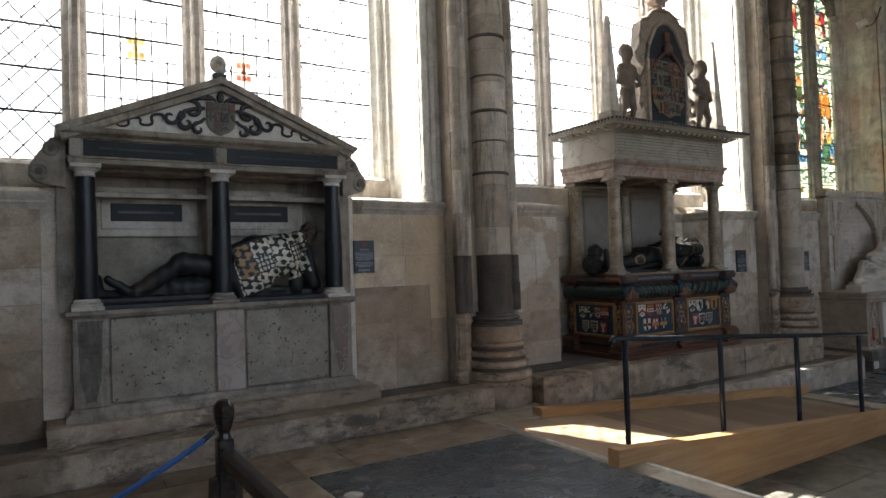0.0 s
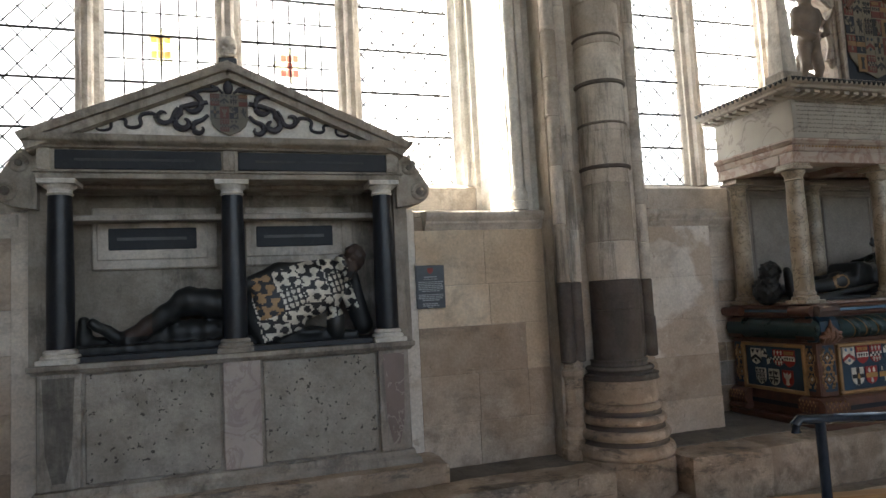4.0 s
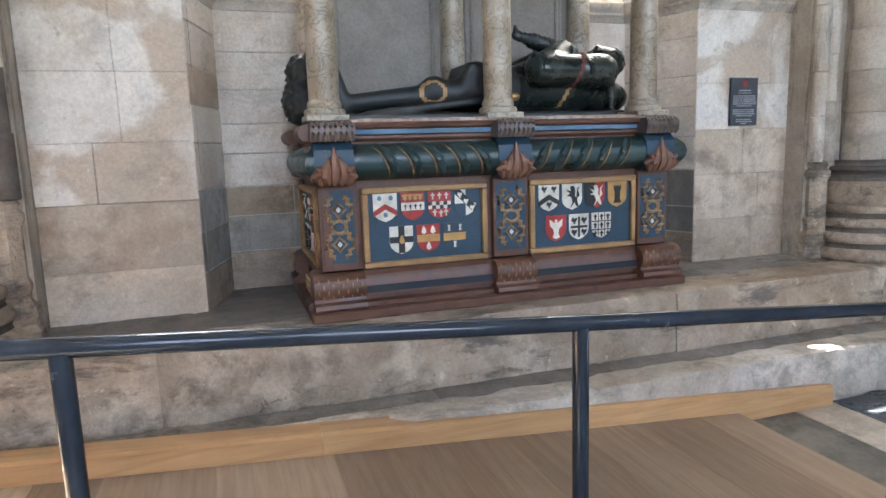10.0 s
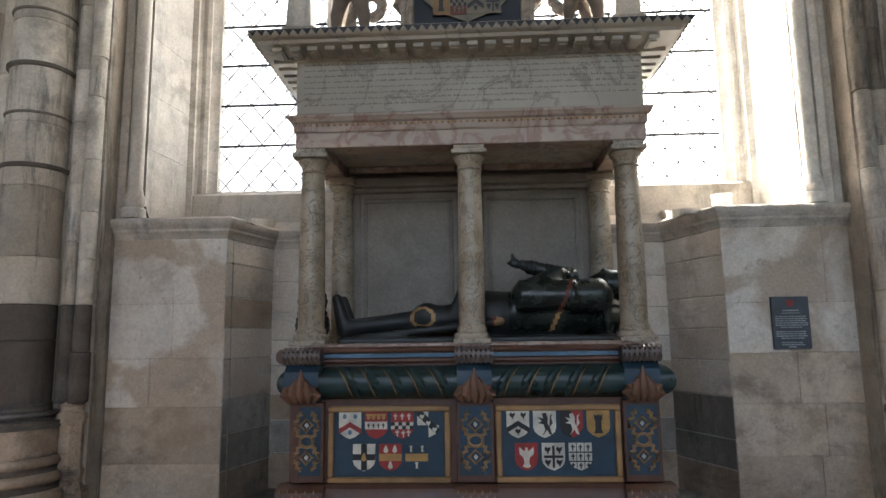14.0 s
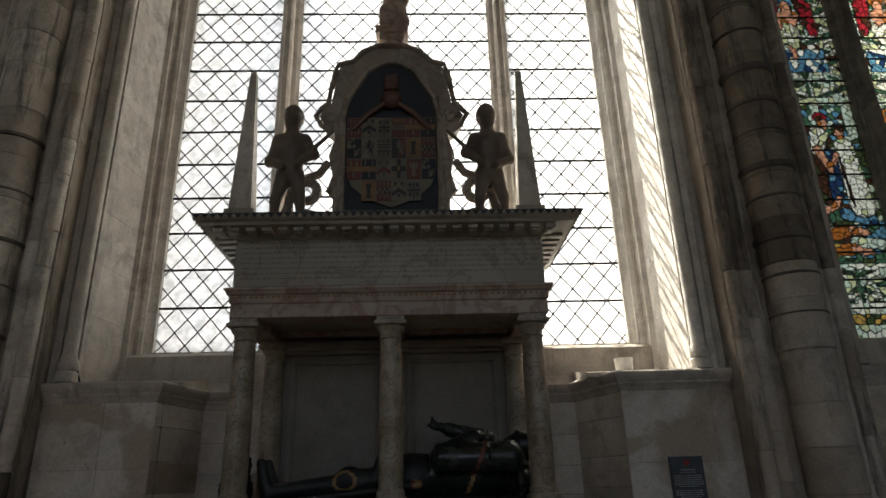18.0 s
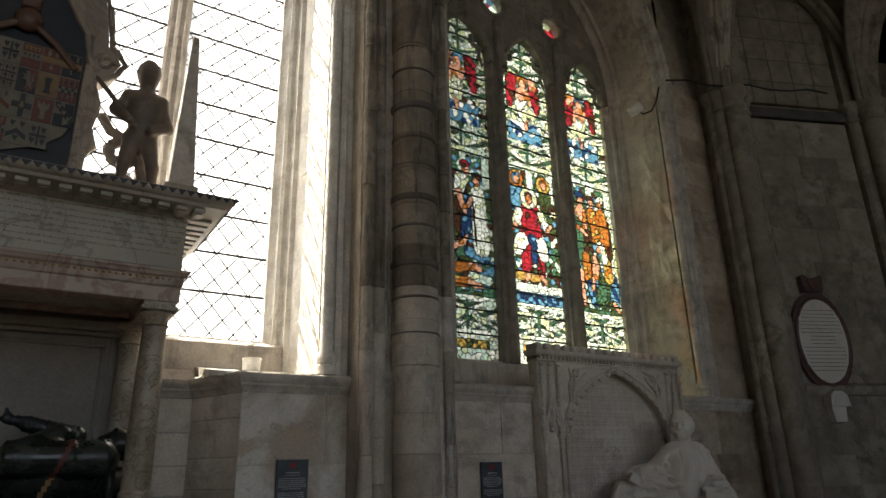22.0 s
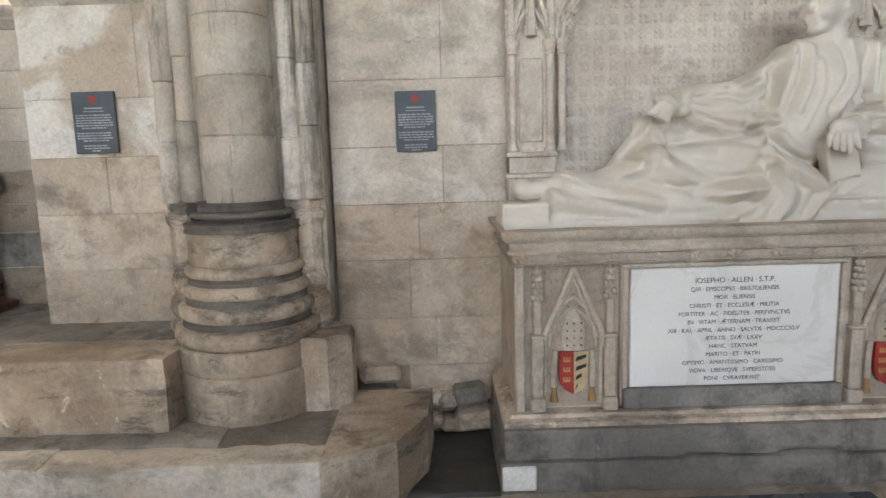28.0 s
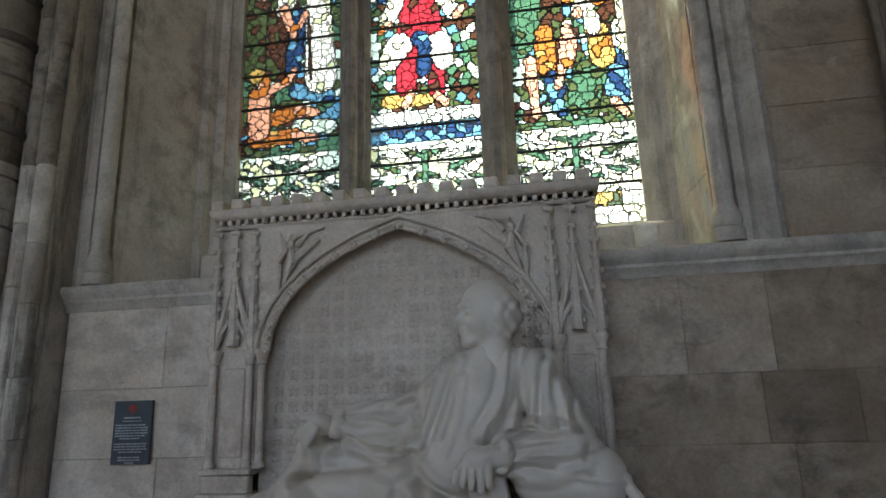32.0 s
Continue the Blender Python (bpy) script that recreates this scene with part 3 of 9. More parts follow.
def ashlar(parent, x0, x1, z0, z1, y, seed, mat=None, m=None, damp=0.0, tan=0.2, heights=(0.29, 0.33, 0.26, 0.31), bedding=None, gap=0.0011, foot=None, rise=0.75):
    """Courses of separate stones facing -y, 6 cm proud of the core; damp: how thickly darker stones gather low down."""
    r = random.Random(seed)
    bed = Geo().box(x0 + 0.002, x1 - 0.002, y + 0.0045, y + 0.05, z0 + 0.002, z1 - 0.002)
    if m is not None:
        bed.turned(m)
    part("mortar_bed", bed, bedding or MORTAR, parent, smooth=0)
    z, k = z0, 0
    while z < z1 - 0.02:
        h = min(r.choice(heights), z1 - z)
        if z1 - z - h < 0.12:
            h = z1 - z
        lot, pick = r.random() * 0.8, r.choice(foot or (DARK_GREY, BROWN))
        x = x0
        while x < x1 - 0.02:
            w = r.uniform(0.34, 0.82)
            if x1 - x - w < 0.22:
                w = x1 - x
            q = gap
            geo = Geo().box(x + q, x + w - q, y - r.uniform(0, 0.003), y + 0.055, z + q, z + h - q, 0.003)
            if m is not None:
                geo.turned(m)
            # Darker stones lower down: damp, with shade put into the colour too.
            use = (r.choice(foot or (DARK_GREY, BROWN)) if r.random() < 0.3 else pick) if lot * 0.75 + r.random() * 0.25 < damp * max(0.0, 1 - (z - z0) / rise) else mat or (TAN if r.random() < tan * 1.6 * (1 - (z - z0) / (z1 - z0)) else ASHLAR)
            part("stone_block", geo, use, parent, smooth=0, fix=False)
            x += w
        z += h
        k += 1


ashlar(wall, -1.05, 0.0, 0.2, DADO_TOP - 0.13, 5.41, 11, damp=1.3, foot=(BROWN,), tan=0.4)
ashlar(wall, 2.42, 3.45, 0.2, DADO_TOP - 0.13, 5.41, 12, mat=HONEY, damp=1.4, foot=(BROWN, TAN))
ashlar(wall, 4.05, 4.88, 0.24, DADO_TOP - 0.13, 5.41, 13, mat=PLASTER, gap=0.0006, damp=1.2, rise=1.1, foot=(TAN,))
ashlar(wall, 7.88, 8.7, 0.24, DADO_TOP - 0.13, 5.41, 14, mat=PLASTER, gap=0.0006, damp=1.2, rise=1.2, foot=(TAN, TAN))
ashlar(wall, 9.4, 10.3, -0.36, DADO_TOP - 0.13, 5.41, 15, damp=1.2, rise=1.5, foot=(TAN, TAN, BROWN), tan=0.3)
# Brown low courses here paint in the shadow behind the east pier.
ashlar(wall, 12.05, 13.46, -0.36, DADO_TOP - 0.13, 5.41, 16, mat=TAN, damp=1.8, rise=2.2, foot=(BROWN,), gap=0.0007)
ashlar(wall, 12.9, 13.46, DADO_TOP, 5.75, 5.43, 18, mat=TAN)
ashlar(wall, 5.0, 7.7, 0.24, DADO_TOP - 0.13, 5.92, 17, damp=1.5, bedding=LIME, gap=0.004, foot=(DARK_GREY, BROWN, BROWN, SLATY), heights=(0.17, 0.21, 0.19, 0.24))


def side_wall(x0, y0, x1, y1, seed):
    d = Vector((x1 - x0, y1 - y0))
    m = Matrix.Translation((x0, y0, 0)) @ Matrix.Rotation(math.atan2(d.y, d.x), 4, "Z")
    part("return_core", Geo().box(0, d.length, 0.05, 0.2, 0.2, DADO_TOP - 0.03).turned(m), MORTAR, wall, smooth=0)
    ashlar(wall, 0, d.length, 0.24, DADO_TOP - 0.13, 0, seed, m=m, damp=1.5, bedding=LIME, gap=0.004, foot=(DARK_GREY, SLATY, SLATY, BROWN), tan=0.5, heights=(0.17, 0.21, 0.19, 0.24))


side_wall(4.88, 5.41, 5.02, 5.95, 21)
side_wall(7.68, 5.95, 7.88, 5.41, 22)
STRING = [(-0.06, -0.13), (0.0, -0.13), (0.012, -0.1), (0.03, -0.085), (0.03, -0.07), (0.05, -0.05), (0.062, -0.03), (0.062, -0.012), (0.05, 0.0), (-0.3, 0.03), (-0.3, -0.03)]
STRING = [(o, z + DADO_TOP) for o, z in STRING]
for i, path in enumerate((((-1.05, 5.41), (0.04, 5.41)), ((2.5, 5.41), (3.5, 5.41)), ((4.0, 5.41), (4.88, 5.41), (5.02, 5.92), (7.68, 5.92), (7.88, 5.41), (8.75, 5.41)), ((9.36, 5.41), (10.3, 5.41)), ((12.05, 5.41), (13.44, 5.41)))):
    part("string_course", Geo().sweep(STRING, path), DRESSED, wall, "moulded string course, worn pale on top")
for a, b in WINDOWS:
    for p, q, y in ((a - 0.4, 5.0, 5.5), (5.0, 7.7, 5.95), (7.7, b + 0.4, 5.5)) if a > 4 and b < 9 else ((a - 0.4, b + 0.4, 5.5),):
        part("window_ledge", Geo().prism([(y, DADO_TOP - 0.02), (y, DADO_TOP + 0.012), (6.02, DADO_TOP + 0.1), (6.02, DADO_TOP - 0.02)], "x", p, q), DRESSED, wall)
    part("sill_block", Geo().prism([(6.0, DADO_TOP), (6.0, 2.26), (6.03, 2.28), (6.16, 2.315), (6.16, 2.325), (6.5, 2.34), (6.5, DADO_TOP)], "x", a - 0.12, b + 0.12), DRESSED, wall)

# jambs of the window recesses, stone by stone
JAMB = [(0.0, 6.5), (0.0, 6.15), (0.03, 6.135), (0.055, 6.10), (0.05, 6.07), (0.075, 6.05), (0.105, 6.05), (0.12, 6.02), (0.115, 5.98), (0.15, 5.96), (0.2, 5.5), (0.195, 5.485), (0.255, 5.49), (0.285, 5.45), (0.29, 5.415), (0.33, 5.40), (0.36, 5.425), (0.39, 5.43), (0.41, 5.40), (0.44, 5.39), (0.47, 5.41), (0.47, 6.5)]
for w, (a, b) in enumerate(WINDOWS):
    for side, edge in ((-1, a), (1, b)):
        wide = 0.14 if w == 2 and side < 0 else 0.0
        outline = [(d + wide * min(1.0, max(0.0, (6.0 - y) / 0.5 if i < len(JAMB) - 1 else 1.0)), y) for i, (d, y) in enumerate(JAMB)]
        z = DADO_TOP + 0.005
        while z < 5.7:
            h = min(rng.uniform(0.34, 0.52), 5.75 - z)
            if 5.75 - z - h < 0.15:
                h = 5.75 - z
            # Right-hand jambs take paler stone: the sun's brightness is in their colour.
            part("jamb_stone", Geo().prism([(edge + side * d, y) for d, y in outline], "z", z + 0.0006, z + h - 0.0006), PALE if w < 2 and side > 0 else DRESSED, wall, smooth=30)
            z += h
        x, y = edge + side * (0.235 + wide), 5.435
        col = Geo().lathe([(0.075, DADO_TOP + 0.01), (0.075, DADO_TOP + 0.07), (0.06, DADO_TOP + 0.08), (0.07, DADO_TOP + 0.1), (0.07, DADO_TOP + 0.13), (0.052, DADO_TOP + 0.17), (0.045, DADO_TOP + 0.2), (0.045, 5.5), (0.055, 5.51), (0.055, 5.53), (0.045, 5.54), (0.06, 5.6), (0.085, 5.66), (0.085, 5.7), (0.095, 5.71), (0.095, 5.75)], x, y, 14)
        # Paler colonette on the sunlit side, coloured to match its jamb.
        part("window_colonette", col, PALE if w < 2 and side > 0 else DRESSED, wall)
    # arch mouldings over the recess, and its soffit
    n = 14
    rings = [arch_pts(a - d, b + d, 5.75, n, 0.8) for d, y in JAMB]
    v = [(x, y, z) for (d, y), ring in zip(JAMB, rings) for x, z in ring]
    k = 2 * n + 1
    f = [(i * k + j, i * k + j + 1, (i + 1) * k + j + 1, (i + 1) * k + j) for i in range(len(JAMB) - 1) for j in range(k - 1)]
    part("recess_arch", Geo().add(v, f), DRESSED, wall, smooth=30)


def ring_stack(x, y, r, z0, z1, mat, parent, segs=20, arc=(0, 360), seed=1, hmin=0.25, hmax=0.42, dark=()):
    """A shaft built of drums with thin joints."""
    q, z = random.Random(seed), z0
    while z < z1 - 0.01:
        h = min(q.uniform(hmin, hmax), z1 - z)
        if z1 - z - h < 0.2:
            h = z1 - z
        use = SHAFT_DARK if any(a <= z + h / 2 <= b for a, b in dark) else mat
        k = r + q.uniform(-0.004, 0.005)
        part("shaft_drum", Geo().lathe([(k - 0.006, z), (k, z + 0.006), (k, z + h - 0.006), (k - 0.006, z + h)], x + q.uniform(-0.003, 0.003), y, segs), use, parent)
        z += h


def respond(px, floor_z, base_z, seed, dark=(), upper=None):
    """A wall pier: one stout shaft between thinner ones, on a tall moulded base."""
    p = thing("wall_pier", "clustered limestone wall pier on a moulded base", "pier", "wall piers")
    tagged(p, kind="structure")
    core = Geo().prism([(px - 0.385, 5.6), (px - 0.385, 5.25), (px - 0.3, 5.225), (px - 0.14, 5.21), (px + 0.14, 5.21), (px + 0.3, 5.225), (px + 0.385, 5.25), (px + 0.385, 5.6)], "z", floor_z, 9.0)
    part("pier_core", core, SHAFT, p, smooth=0)
    b = base_z
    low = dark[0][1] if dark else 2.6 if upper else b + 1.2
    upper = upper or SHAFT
    ring_stack(px + 0.02, 5.15, 0.17, b + 0.62, low, SHAFT, p, 28, seed=seed, dark=dark)
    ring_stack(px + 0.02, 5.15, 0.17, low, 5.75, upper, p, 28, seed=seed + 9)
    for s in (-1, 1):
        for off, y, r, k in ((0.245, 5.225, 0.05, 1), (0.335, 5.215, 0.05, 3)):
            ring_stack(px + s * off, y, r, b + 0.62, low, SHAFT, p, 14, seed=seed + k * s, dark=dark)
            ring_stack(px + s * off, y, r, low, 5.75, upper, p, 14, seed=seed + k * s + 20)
    drums = [(floor_z, b - 0.13, 0.34), (b - 0.13, b - 0.015, 0.332)] if floor_z < 0 else [(floor_z, b - 0.015, 0.332)]
    for lo, hi, r in drums:
        part("plinth_drum", Geo().lathe([(r - 0.008, lo), (r, lo + 0.01), (r, hi - 0.008), (r - 0.008, hi)], px + 0.01, 5.13, 40), BENCH, p, "round plinth stone, worn and stained", smooth=40)
    z = b - 0.015
    for r, h in ((0.34, 0.085), (0.303, 0.03), (0.317, 0.07), (0.284, 0.03), (0.295, 0.06), (0.266, 0.03), (0.276, 0.055), (0.252, 0.155), (0.266, 0.03), (0.23, 0.02), (0.238, 0.04), (0.2, 0.035)):
        # Narrow grooves get dark stone, so their shade is in the colour.
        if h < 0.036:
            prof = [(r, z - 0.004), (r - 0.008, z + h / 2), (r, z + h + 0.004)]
        elif h > 0.1:
            prof = [(r - 0.006, z), (r, z + 0.01), (r - 0.004, z + h - 0.01), (r - 0.01, z + h)]
        else:
            prof = [(r - 0.03 + 0.03 * math.cos(radians(a)), z + h / 2 + h / 2 * math.sin(radians(a))) for a in range(-80, 81, 20)]
        part("base_moulding", Geo().lathe([(r - 0.06, z)] + prof + [(r - 0.06, z + h)], px + 0.012, 5.135, 40), POLISHED if r == 0.238 else BENCH if h > 0.036 else SHAFT_DARK, p, "moulded round base, worn and stained, with shade-dark grooves", smooth=40)
        z += h
    for s in (-1, 1):
        small = [(0.12, floor_z), (0.12, b), (0.125, b + 0.03), (0.1, b + 0.06), (0.118, b + 0.1), (0.112, b + 0.15), (0.09, b + 0.18), (0.103, b + 0.24), (0.088, b + 0.28), (0.088, b + 0.5), (0.104, b + 0.53), (0.104, b + 0.56), (0.08, b + 0.58), (0.09, b + 0.6), (0.07, b + 0.63)]
        part("side_base", Geo().lathe([(q - 0.01, h) for q, h in small], px + s * 0.295, 5.245, 8, 22.5, 382.5), BENCH, p, smooth=25)
    if floor_z < 0:
        part("side_plinth", Geo().lathe([(0.18, floor_z), (0.18, b - 0.03), (0.165, b)], px + 0.34, 5.12, 8, 22.5, 382.5), BENCH, p, smooth=25)
    for z, h in ((2.27, 0.018), (2.53, 0.02), (2.80, 0.05), (3.08, 0.02), (3.32, 0.055), (3.58, 0.018), (3.81, 0.022), (4.11, 0.06), (4.42, 0.02), (4.66, 0.022)) if floor_z < 0 else ((2.25, 0.03), (2.56, 0.018), (2.86, 0.03), (3.2, 0.018), (3.6, 0.03)):
        k = 0.177 if h < 0.03 else 0.184
        part("shaft_ring", Geo().lathe([(0.168, z - h), (k, z - h * 0.75), (k + 0.001, z - 0.004), (k - 0.006, z), (0.168, z + 0.003)], px + 0.02, 5.15, 28), SHAFT_DARK, p, "weathered dark ring", smooth=40)
    for x, y, r in ((px + 0.02, 5.15, 0.17), (px - 0.29, 5.22, 0.09), (px + 0.29, 5.22, 0.09)):
        prof = [(r, 5.74), (r + 0.02, 5.76), (r + 0.02, 5.79), (r, 5.8), (r + 0.01, 5.87), (r + 0.05, 5.95), (r + 0.07, 5.97), (r + 0.07, 6.0), (r + 0.09, 6.02), (r + 0.09, 6.08)]
        part("capital", Geo().lathe(prof, x, y, 24), SHAFT, p)
    return p


respond(PIERS[0], 0, 0.3, 3)
respond(PIERS[1], 0, 0.26, 5, dark=((0.8, 1.44),))
# Drums above 2.6 m: weathered, and darkened to paint in their shade.
respond(PIERS[2], -0.12, 0.26, 7, upper=SHAFT_SHADED)

# benches and steps along the wall foot
def rough_block(x0, x1, y0, y1, z0, z1, cell=0.034, amp=0.004, wear=0.009):
    """A worn stone: uneven faces and chipped edges."""
    lo, hi = (x0, y0, z0), (x1, y1, z1)
    n = [max(2, round((hi[i] - lo[i]) / cell)) for i in range(3)]
    g, at = Geo(), {}

    def put(k):
        if k not in at:
            p = Vector([lo[i] + (hi[i] - lo[i]) * k[i] / n[i] for i in range(3)])
            d = [min(p[i] - lo[i], hi[i] - p[i]) for i in range(3)]
            edge = sorted(d)[1]
            chip = max(0.0, 1 - edge / 0.026) ** 2 * (wear * 0.35 + wear * max(0.0, noise.noise(p * 7.0)) * 2.2)
            q = p.copy()
            for i in (1, 2):
                s = 1 if p[i] - lo[i] < hi[i] - p[i] else -1
                q[i] += s * chip * (d[i] < 0.026)
            off = noise.noise_vector(p * 5.0) * amp + noise.noise_vector(p * 19.0) * amp * 0.8
            q += Vector((0.0, off.y, off.z))
            at[k] = len(g.v)
            g.v.append(tuple(q))
        return at[k]
    for a in range(3):
        b, c = (a + 1) % 3, (a + 2) % 3
        for side in (0, n[a]):
            for i in range(n[b]):
                for j in range(n[c]):
                    ring = []
                    for p, q in ((i, j), (i + 1, j), (i + 1, j + 1), (i, j + 1)):
                        k = [0, 0, 0]
                        k[a], k[b], k[c] = side, p, q
                        ring.append(put(tuple(k)))
                    g.f.append(tuple(ring if side else ring[::-1]))
                    g.m.append(0)
    return g


def run_of_stones(name, parent, x0, x1, y0, y1, z0, z1, seed, mat, wmin=0.6, wmax=1.1, c=0.008):
    r, x = random.Random(seed), x0
    while x < x1 - 0.01:
        w = r.uniform(wmin, wmax)
        if x1 - x - w < 0.35:
            w = x1 - x
        part(name, rough_block(x + 0.0005, x + w - 0.0005, y0 + r.uniform(-0.006, 0.006), y1, z0, z1 + r.uniform(-0.004, 0.004)), mat, parent, smooth=50)
        x += w


bench = tagged(thing("wall_bench", "worn stone wall bench along the aisle wall", "bench"), kind="structure")
# Rear stones of bench and step are darker than the front row.
run_of_stones("bench_stone", bench, -4.0, 3.5, 4.8, 5.1, -0.02, BENCH_TOP, 31, BENCH)
run_of_stones("bench_stone", bench, -4.0, 3.5, 5.1, 5.46, -0.02, BENCH_TOP, 35, DARK_GREY)
run_of_stones("bench_stone", bench, 4.05, 8.75, 4.75, 5.06, -0.1, 0.25, 32, BENCH)
run_of_stones("bench_stone", bench, 4.05, 8.75, 5.06, 5.95, -0.1, 0.25, 36, DARK_GREY)
# The step's front row is of a paler stone than the bench.
run_of_stones("step_stone", bench, 3.9, 9.45, 4.44, 4.62, FLOOR_LOW - 0.02, -0.08, 33, PALE_STEP)
run_of_stones("step_stone", bench, 3.9, 9.45, 4.62, 5.2, FLOOR_LOW - 0.02, -0.08, 37, DARK_GREY)
part("footing", rough_block(3.45, 4.06, 4.79, 5.46, -0.4, 0.0), BENCH, bench, smooth=50)
part("step_end", Geo().prism([(9.45, 4.44), (9.74, 4.6), (9.86, 4.86), (9.88, 5.2), (9.45, 5.2)], "z", FLOOR_LOW - 0.02, -0.083), BENCH, bench, smooth=0)
# Near-black slab added to stand in for the dark gap here.
part("gutter_stone", rough_block(9.72, 10.17, 4.66, 5.3, FLOOR_LOW - 0.05, FLOOR_LOW + 0.012), stone("black_gap_stone", (0.035, 0.032, 0.028), (0.06, 0.055, 0.048), vary=0.1, stains=0.4, rough=0.5), bench, "near-black slab in the dark gap beside the pier", smooth=50)
q = random.Random(77)
for k in range(11):
    w, h, d = q.uniform(0.05, 0.11), q.uniform(0.05, 0.1), q.uniform(0.05, 0.09)
    x, z = 9.62 + 0.115 * (k % 5) + q.uniform(-0.02, 0.02), -0.33 + 0.12 * (k // 5)
    part("rubble_stone", Geo().box(-w, w, -d, d, -h / 2, h / 2, 0.025).turned(pose(x, 5.30 + 0.03 * (k // 5), z + h / 2, q.uniform(-8, 8), q.uniform(-8, 8), q.uniform(-25, 25))), q.choice((BENCH, DARK_GREY, SHAFT)), bench, "broken rubble stone", smooth=0)


def lattice(x0, x1, z0, z1, dx, dz, y):
    """Lead lines crossing in lozenges, cut to the light."""
    g, w = Geo(), 0.0047
    k = dz / dx
    for s in (-1, 1):
        c = -math.ceil((x1 - x0) / dx) * dx
        while c < (z1 - z0) / k + (x1 - x0):
            pts = []
            xa, xb = x0, x1
            za = z0 + k * c + k * (xa - x0) * 1 if s > 0 else z0 + k * c + k * (x1 - xa)
            zb = z0 + k * c + k * (xb - x0) * 1 if s > 0 else z0 + k * c
            if za > zb:
                xa, xb, za, zb = xb, xa, zb, za
            if zb > z0 and za < z1:
                ta, tb = max(0, (z0 - za) / (zb - za)), min(1, (z1 - za) / (zb - za))
                p, q = (xa + (xb - xa) * ta, za + (zb - za) * ta), (xa + (xb - xa) * tb, za + (zb - za) * tb)
                d = Vector((q[0] - p[0], q[1] - p[1]))
                if d.length > 0.01:
                    o = Vector((-d.y, d.x)).normalized() * w
                    g.prism([(p[0] - o.x, p[1] - o.y), (q[0] - o.x, q[1] - o.y), (q[0] + o.x, q[1] + o.y), (p[0] + o.x, p[1] + o.y)], "y", y - 0.004, y + 0.004)
            c += dx
    return g


LEAD = paint("lead", (0.09, 0.09, 0.09), 0.6)
IRON = paint("black_iron", (0.02, 0.02, 0.022), 0.45, metal=0.3)
CLEAR = pane("clear_glass", (0.93, 0.95, 0.95))
OBSCURED = pane("obscured_glass", (0.93, 0.95, 0.97), milky=0.88)
TOP = 6.4


def mullion(x, wd, z0, z1):
    h = wd / 2
    prof = [(x - h, 6.28), (x - h, 6.17), (x - h * 0.75, 6.14), (x - h * 0.8, 6.11), (x - h * 0.45, 6.09), (x - h * 0.4, 6.04), (x - h * 0.2, 6.015), (x + h * 0.2, 6.015), (x + h * 0.4, 6.04), (x + h * 0.45, 6.09), (x + h * 0.8, 6.11), (x + h * 0.75, 6.14), (x + h, 6.17), (x + h, 6.28)]
    return Geo().prism(prof, "z", z0, z1)


def clear_window(name, lights, label, step, grid=(), frosted=()):
    w = tagged(thing(name, label, "window"), kind="structure")
    for i, (a, b) in enumerate(lights):
        p = part("pane", Geo().box(a - 0.01, b + 0.01, GLASS_Y - 0.002, GLASS_Y + 0.002, 2.33, TOP), OBSCURED if i in frosted else CLEAR, w, smooth=0)
        p.visible_shadow = i in frosted
        if i in grid:
            g = Geo()
            for k in range(1, 6):
                x = a + (b - a) * k / 6
                g.box(x - 0.0065, x + 0.0065, GLASS_Y - 0.006, GLASS_Y + 0.004, 2.33, TOP)
            for k in range(1, 23):
                z = 2.36 + 0.18 * k
                g.box(a, b, GLASS_Y - 0.0055, GLASS_Y + 0.0035, z - 0.006, z + 0.006)
            part("lead_lines", g, LEAD, w, smooth=0)
        else:
            part("lead_lattice", lattice(a, b, 2.33, TOP, 0.18, 0.21, GLASS_Y), LEAD, w, smooth=0)
        z = 2.36 + step
        while z < TOP:
            bar = Geo().tube([(a, GLASS_Y - 0.02, z), (b, GLASS_Y - 0.02, z)], 0.010, 6)
            part("saddle_bar", bar, IRON, w)
            z += step
    for (a, b), (c, d) in zip(lights, lights[1:]):
        part("mullion", mullion((b + c) / 2, c - b, 2.3, 8.2), DRESSED, w, smooth=30)
    part("head_stone", Geo().box(lights[0][0] - 0.3, lights[-1][1] + 0.3, 6.12, 6.3, TOP - 0.02, 8.3), DRESSED, w, smooth=0)
    return w


clear_window("window_1", ((-0.56, 0.17), (0.36, 1.125), (1.32, 2.05), (2.24, 3.0)), "tall window of clear leaded glass with stone mullions", 0.36, grid=(1, 2), frosted=(0, 1, 2))
clear_window("window_2", ((4.5, 5.31), (5.5, 6.27), (6.46, 7.25), (7.43, 8.22)), "tall window of clear lozenge glass with iron bars", 0.32)

# Unseen masses outside, added to cut off sun through parts of the windows.
for a, b in ((-1.9, -1.0), (3.4, 4.25), (8.62, 9.42)):
    part("buttress", Geo().box(a, b, 6.62, 9.2, -0.8, 5.5, 0.02).prism([(6.62, 5.5), (9.2, 5.5), (9.2, 10.2), (8.6, 11.4), (6.62, 11.4)], "x", a, b), ASHLAR, wall, "unseen stone block outside, added to keep sun off the glass", smooth=0)

# the far sides of the church
far = Geo().box(-12.4, -12, -9, 6.6, -0.8, 9).box(22, 22.4, -9, 6.6, -0.8, 9)
for x0, x1 in ((-12, -3.2), (0.4, 2.0), (5.6, 7.2), (10.8, 12.4), (16.0, 22)):
    far.box(x0, x1, -9.6, -9, -0.8, 9.5)
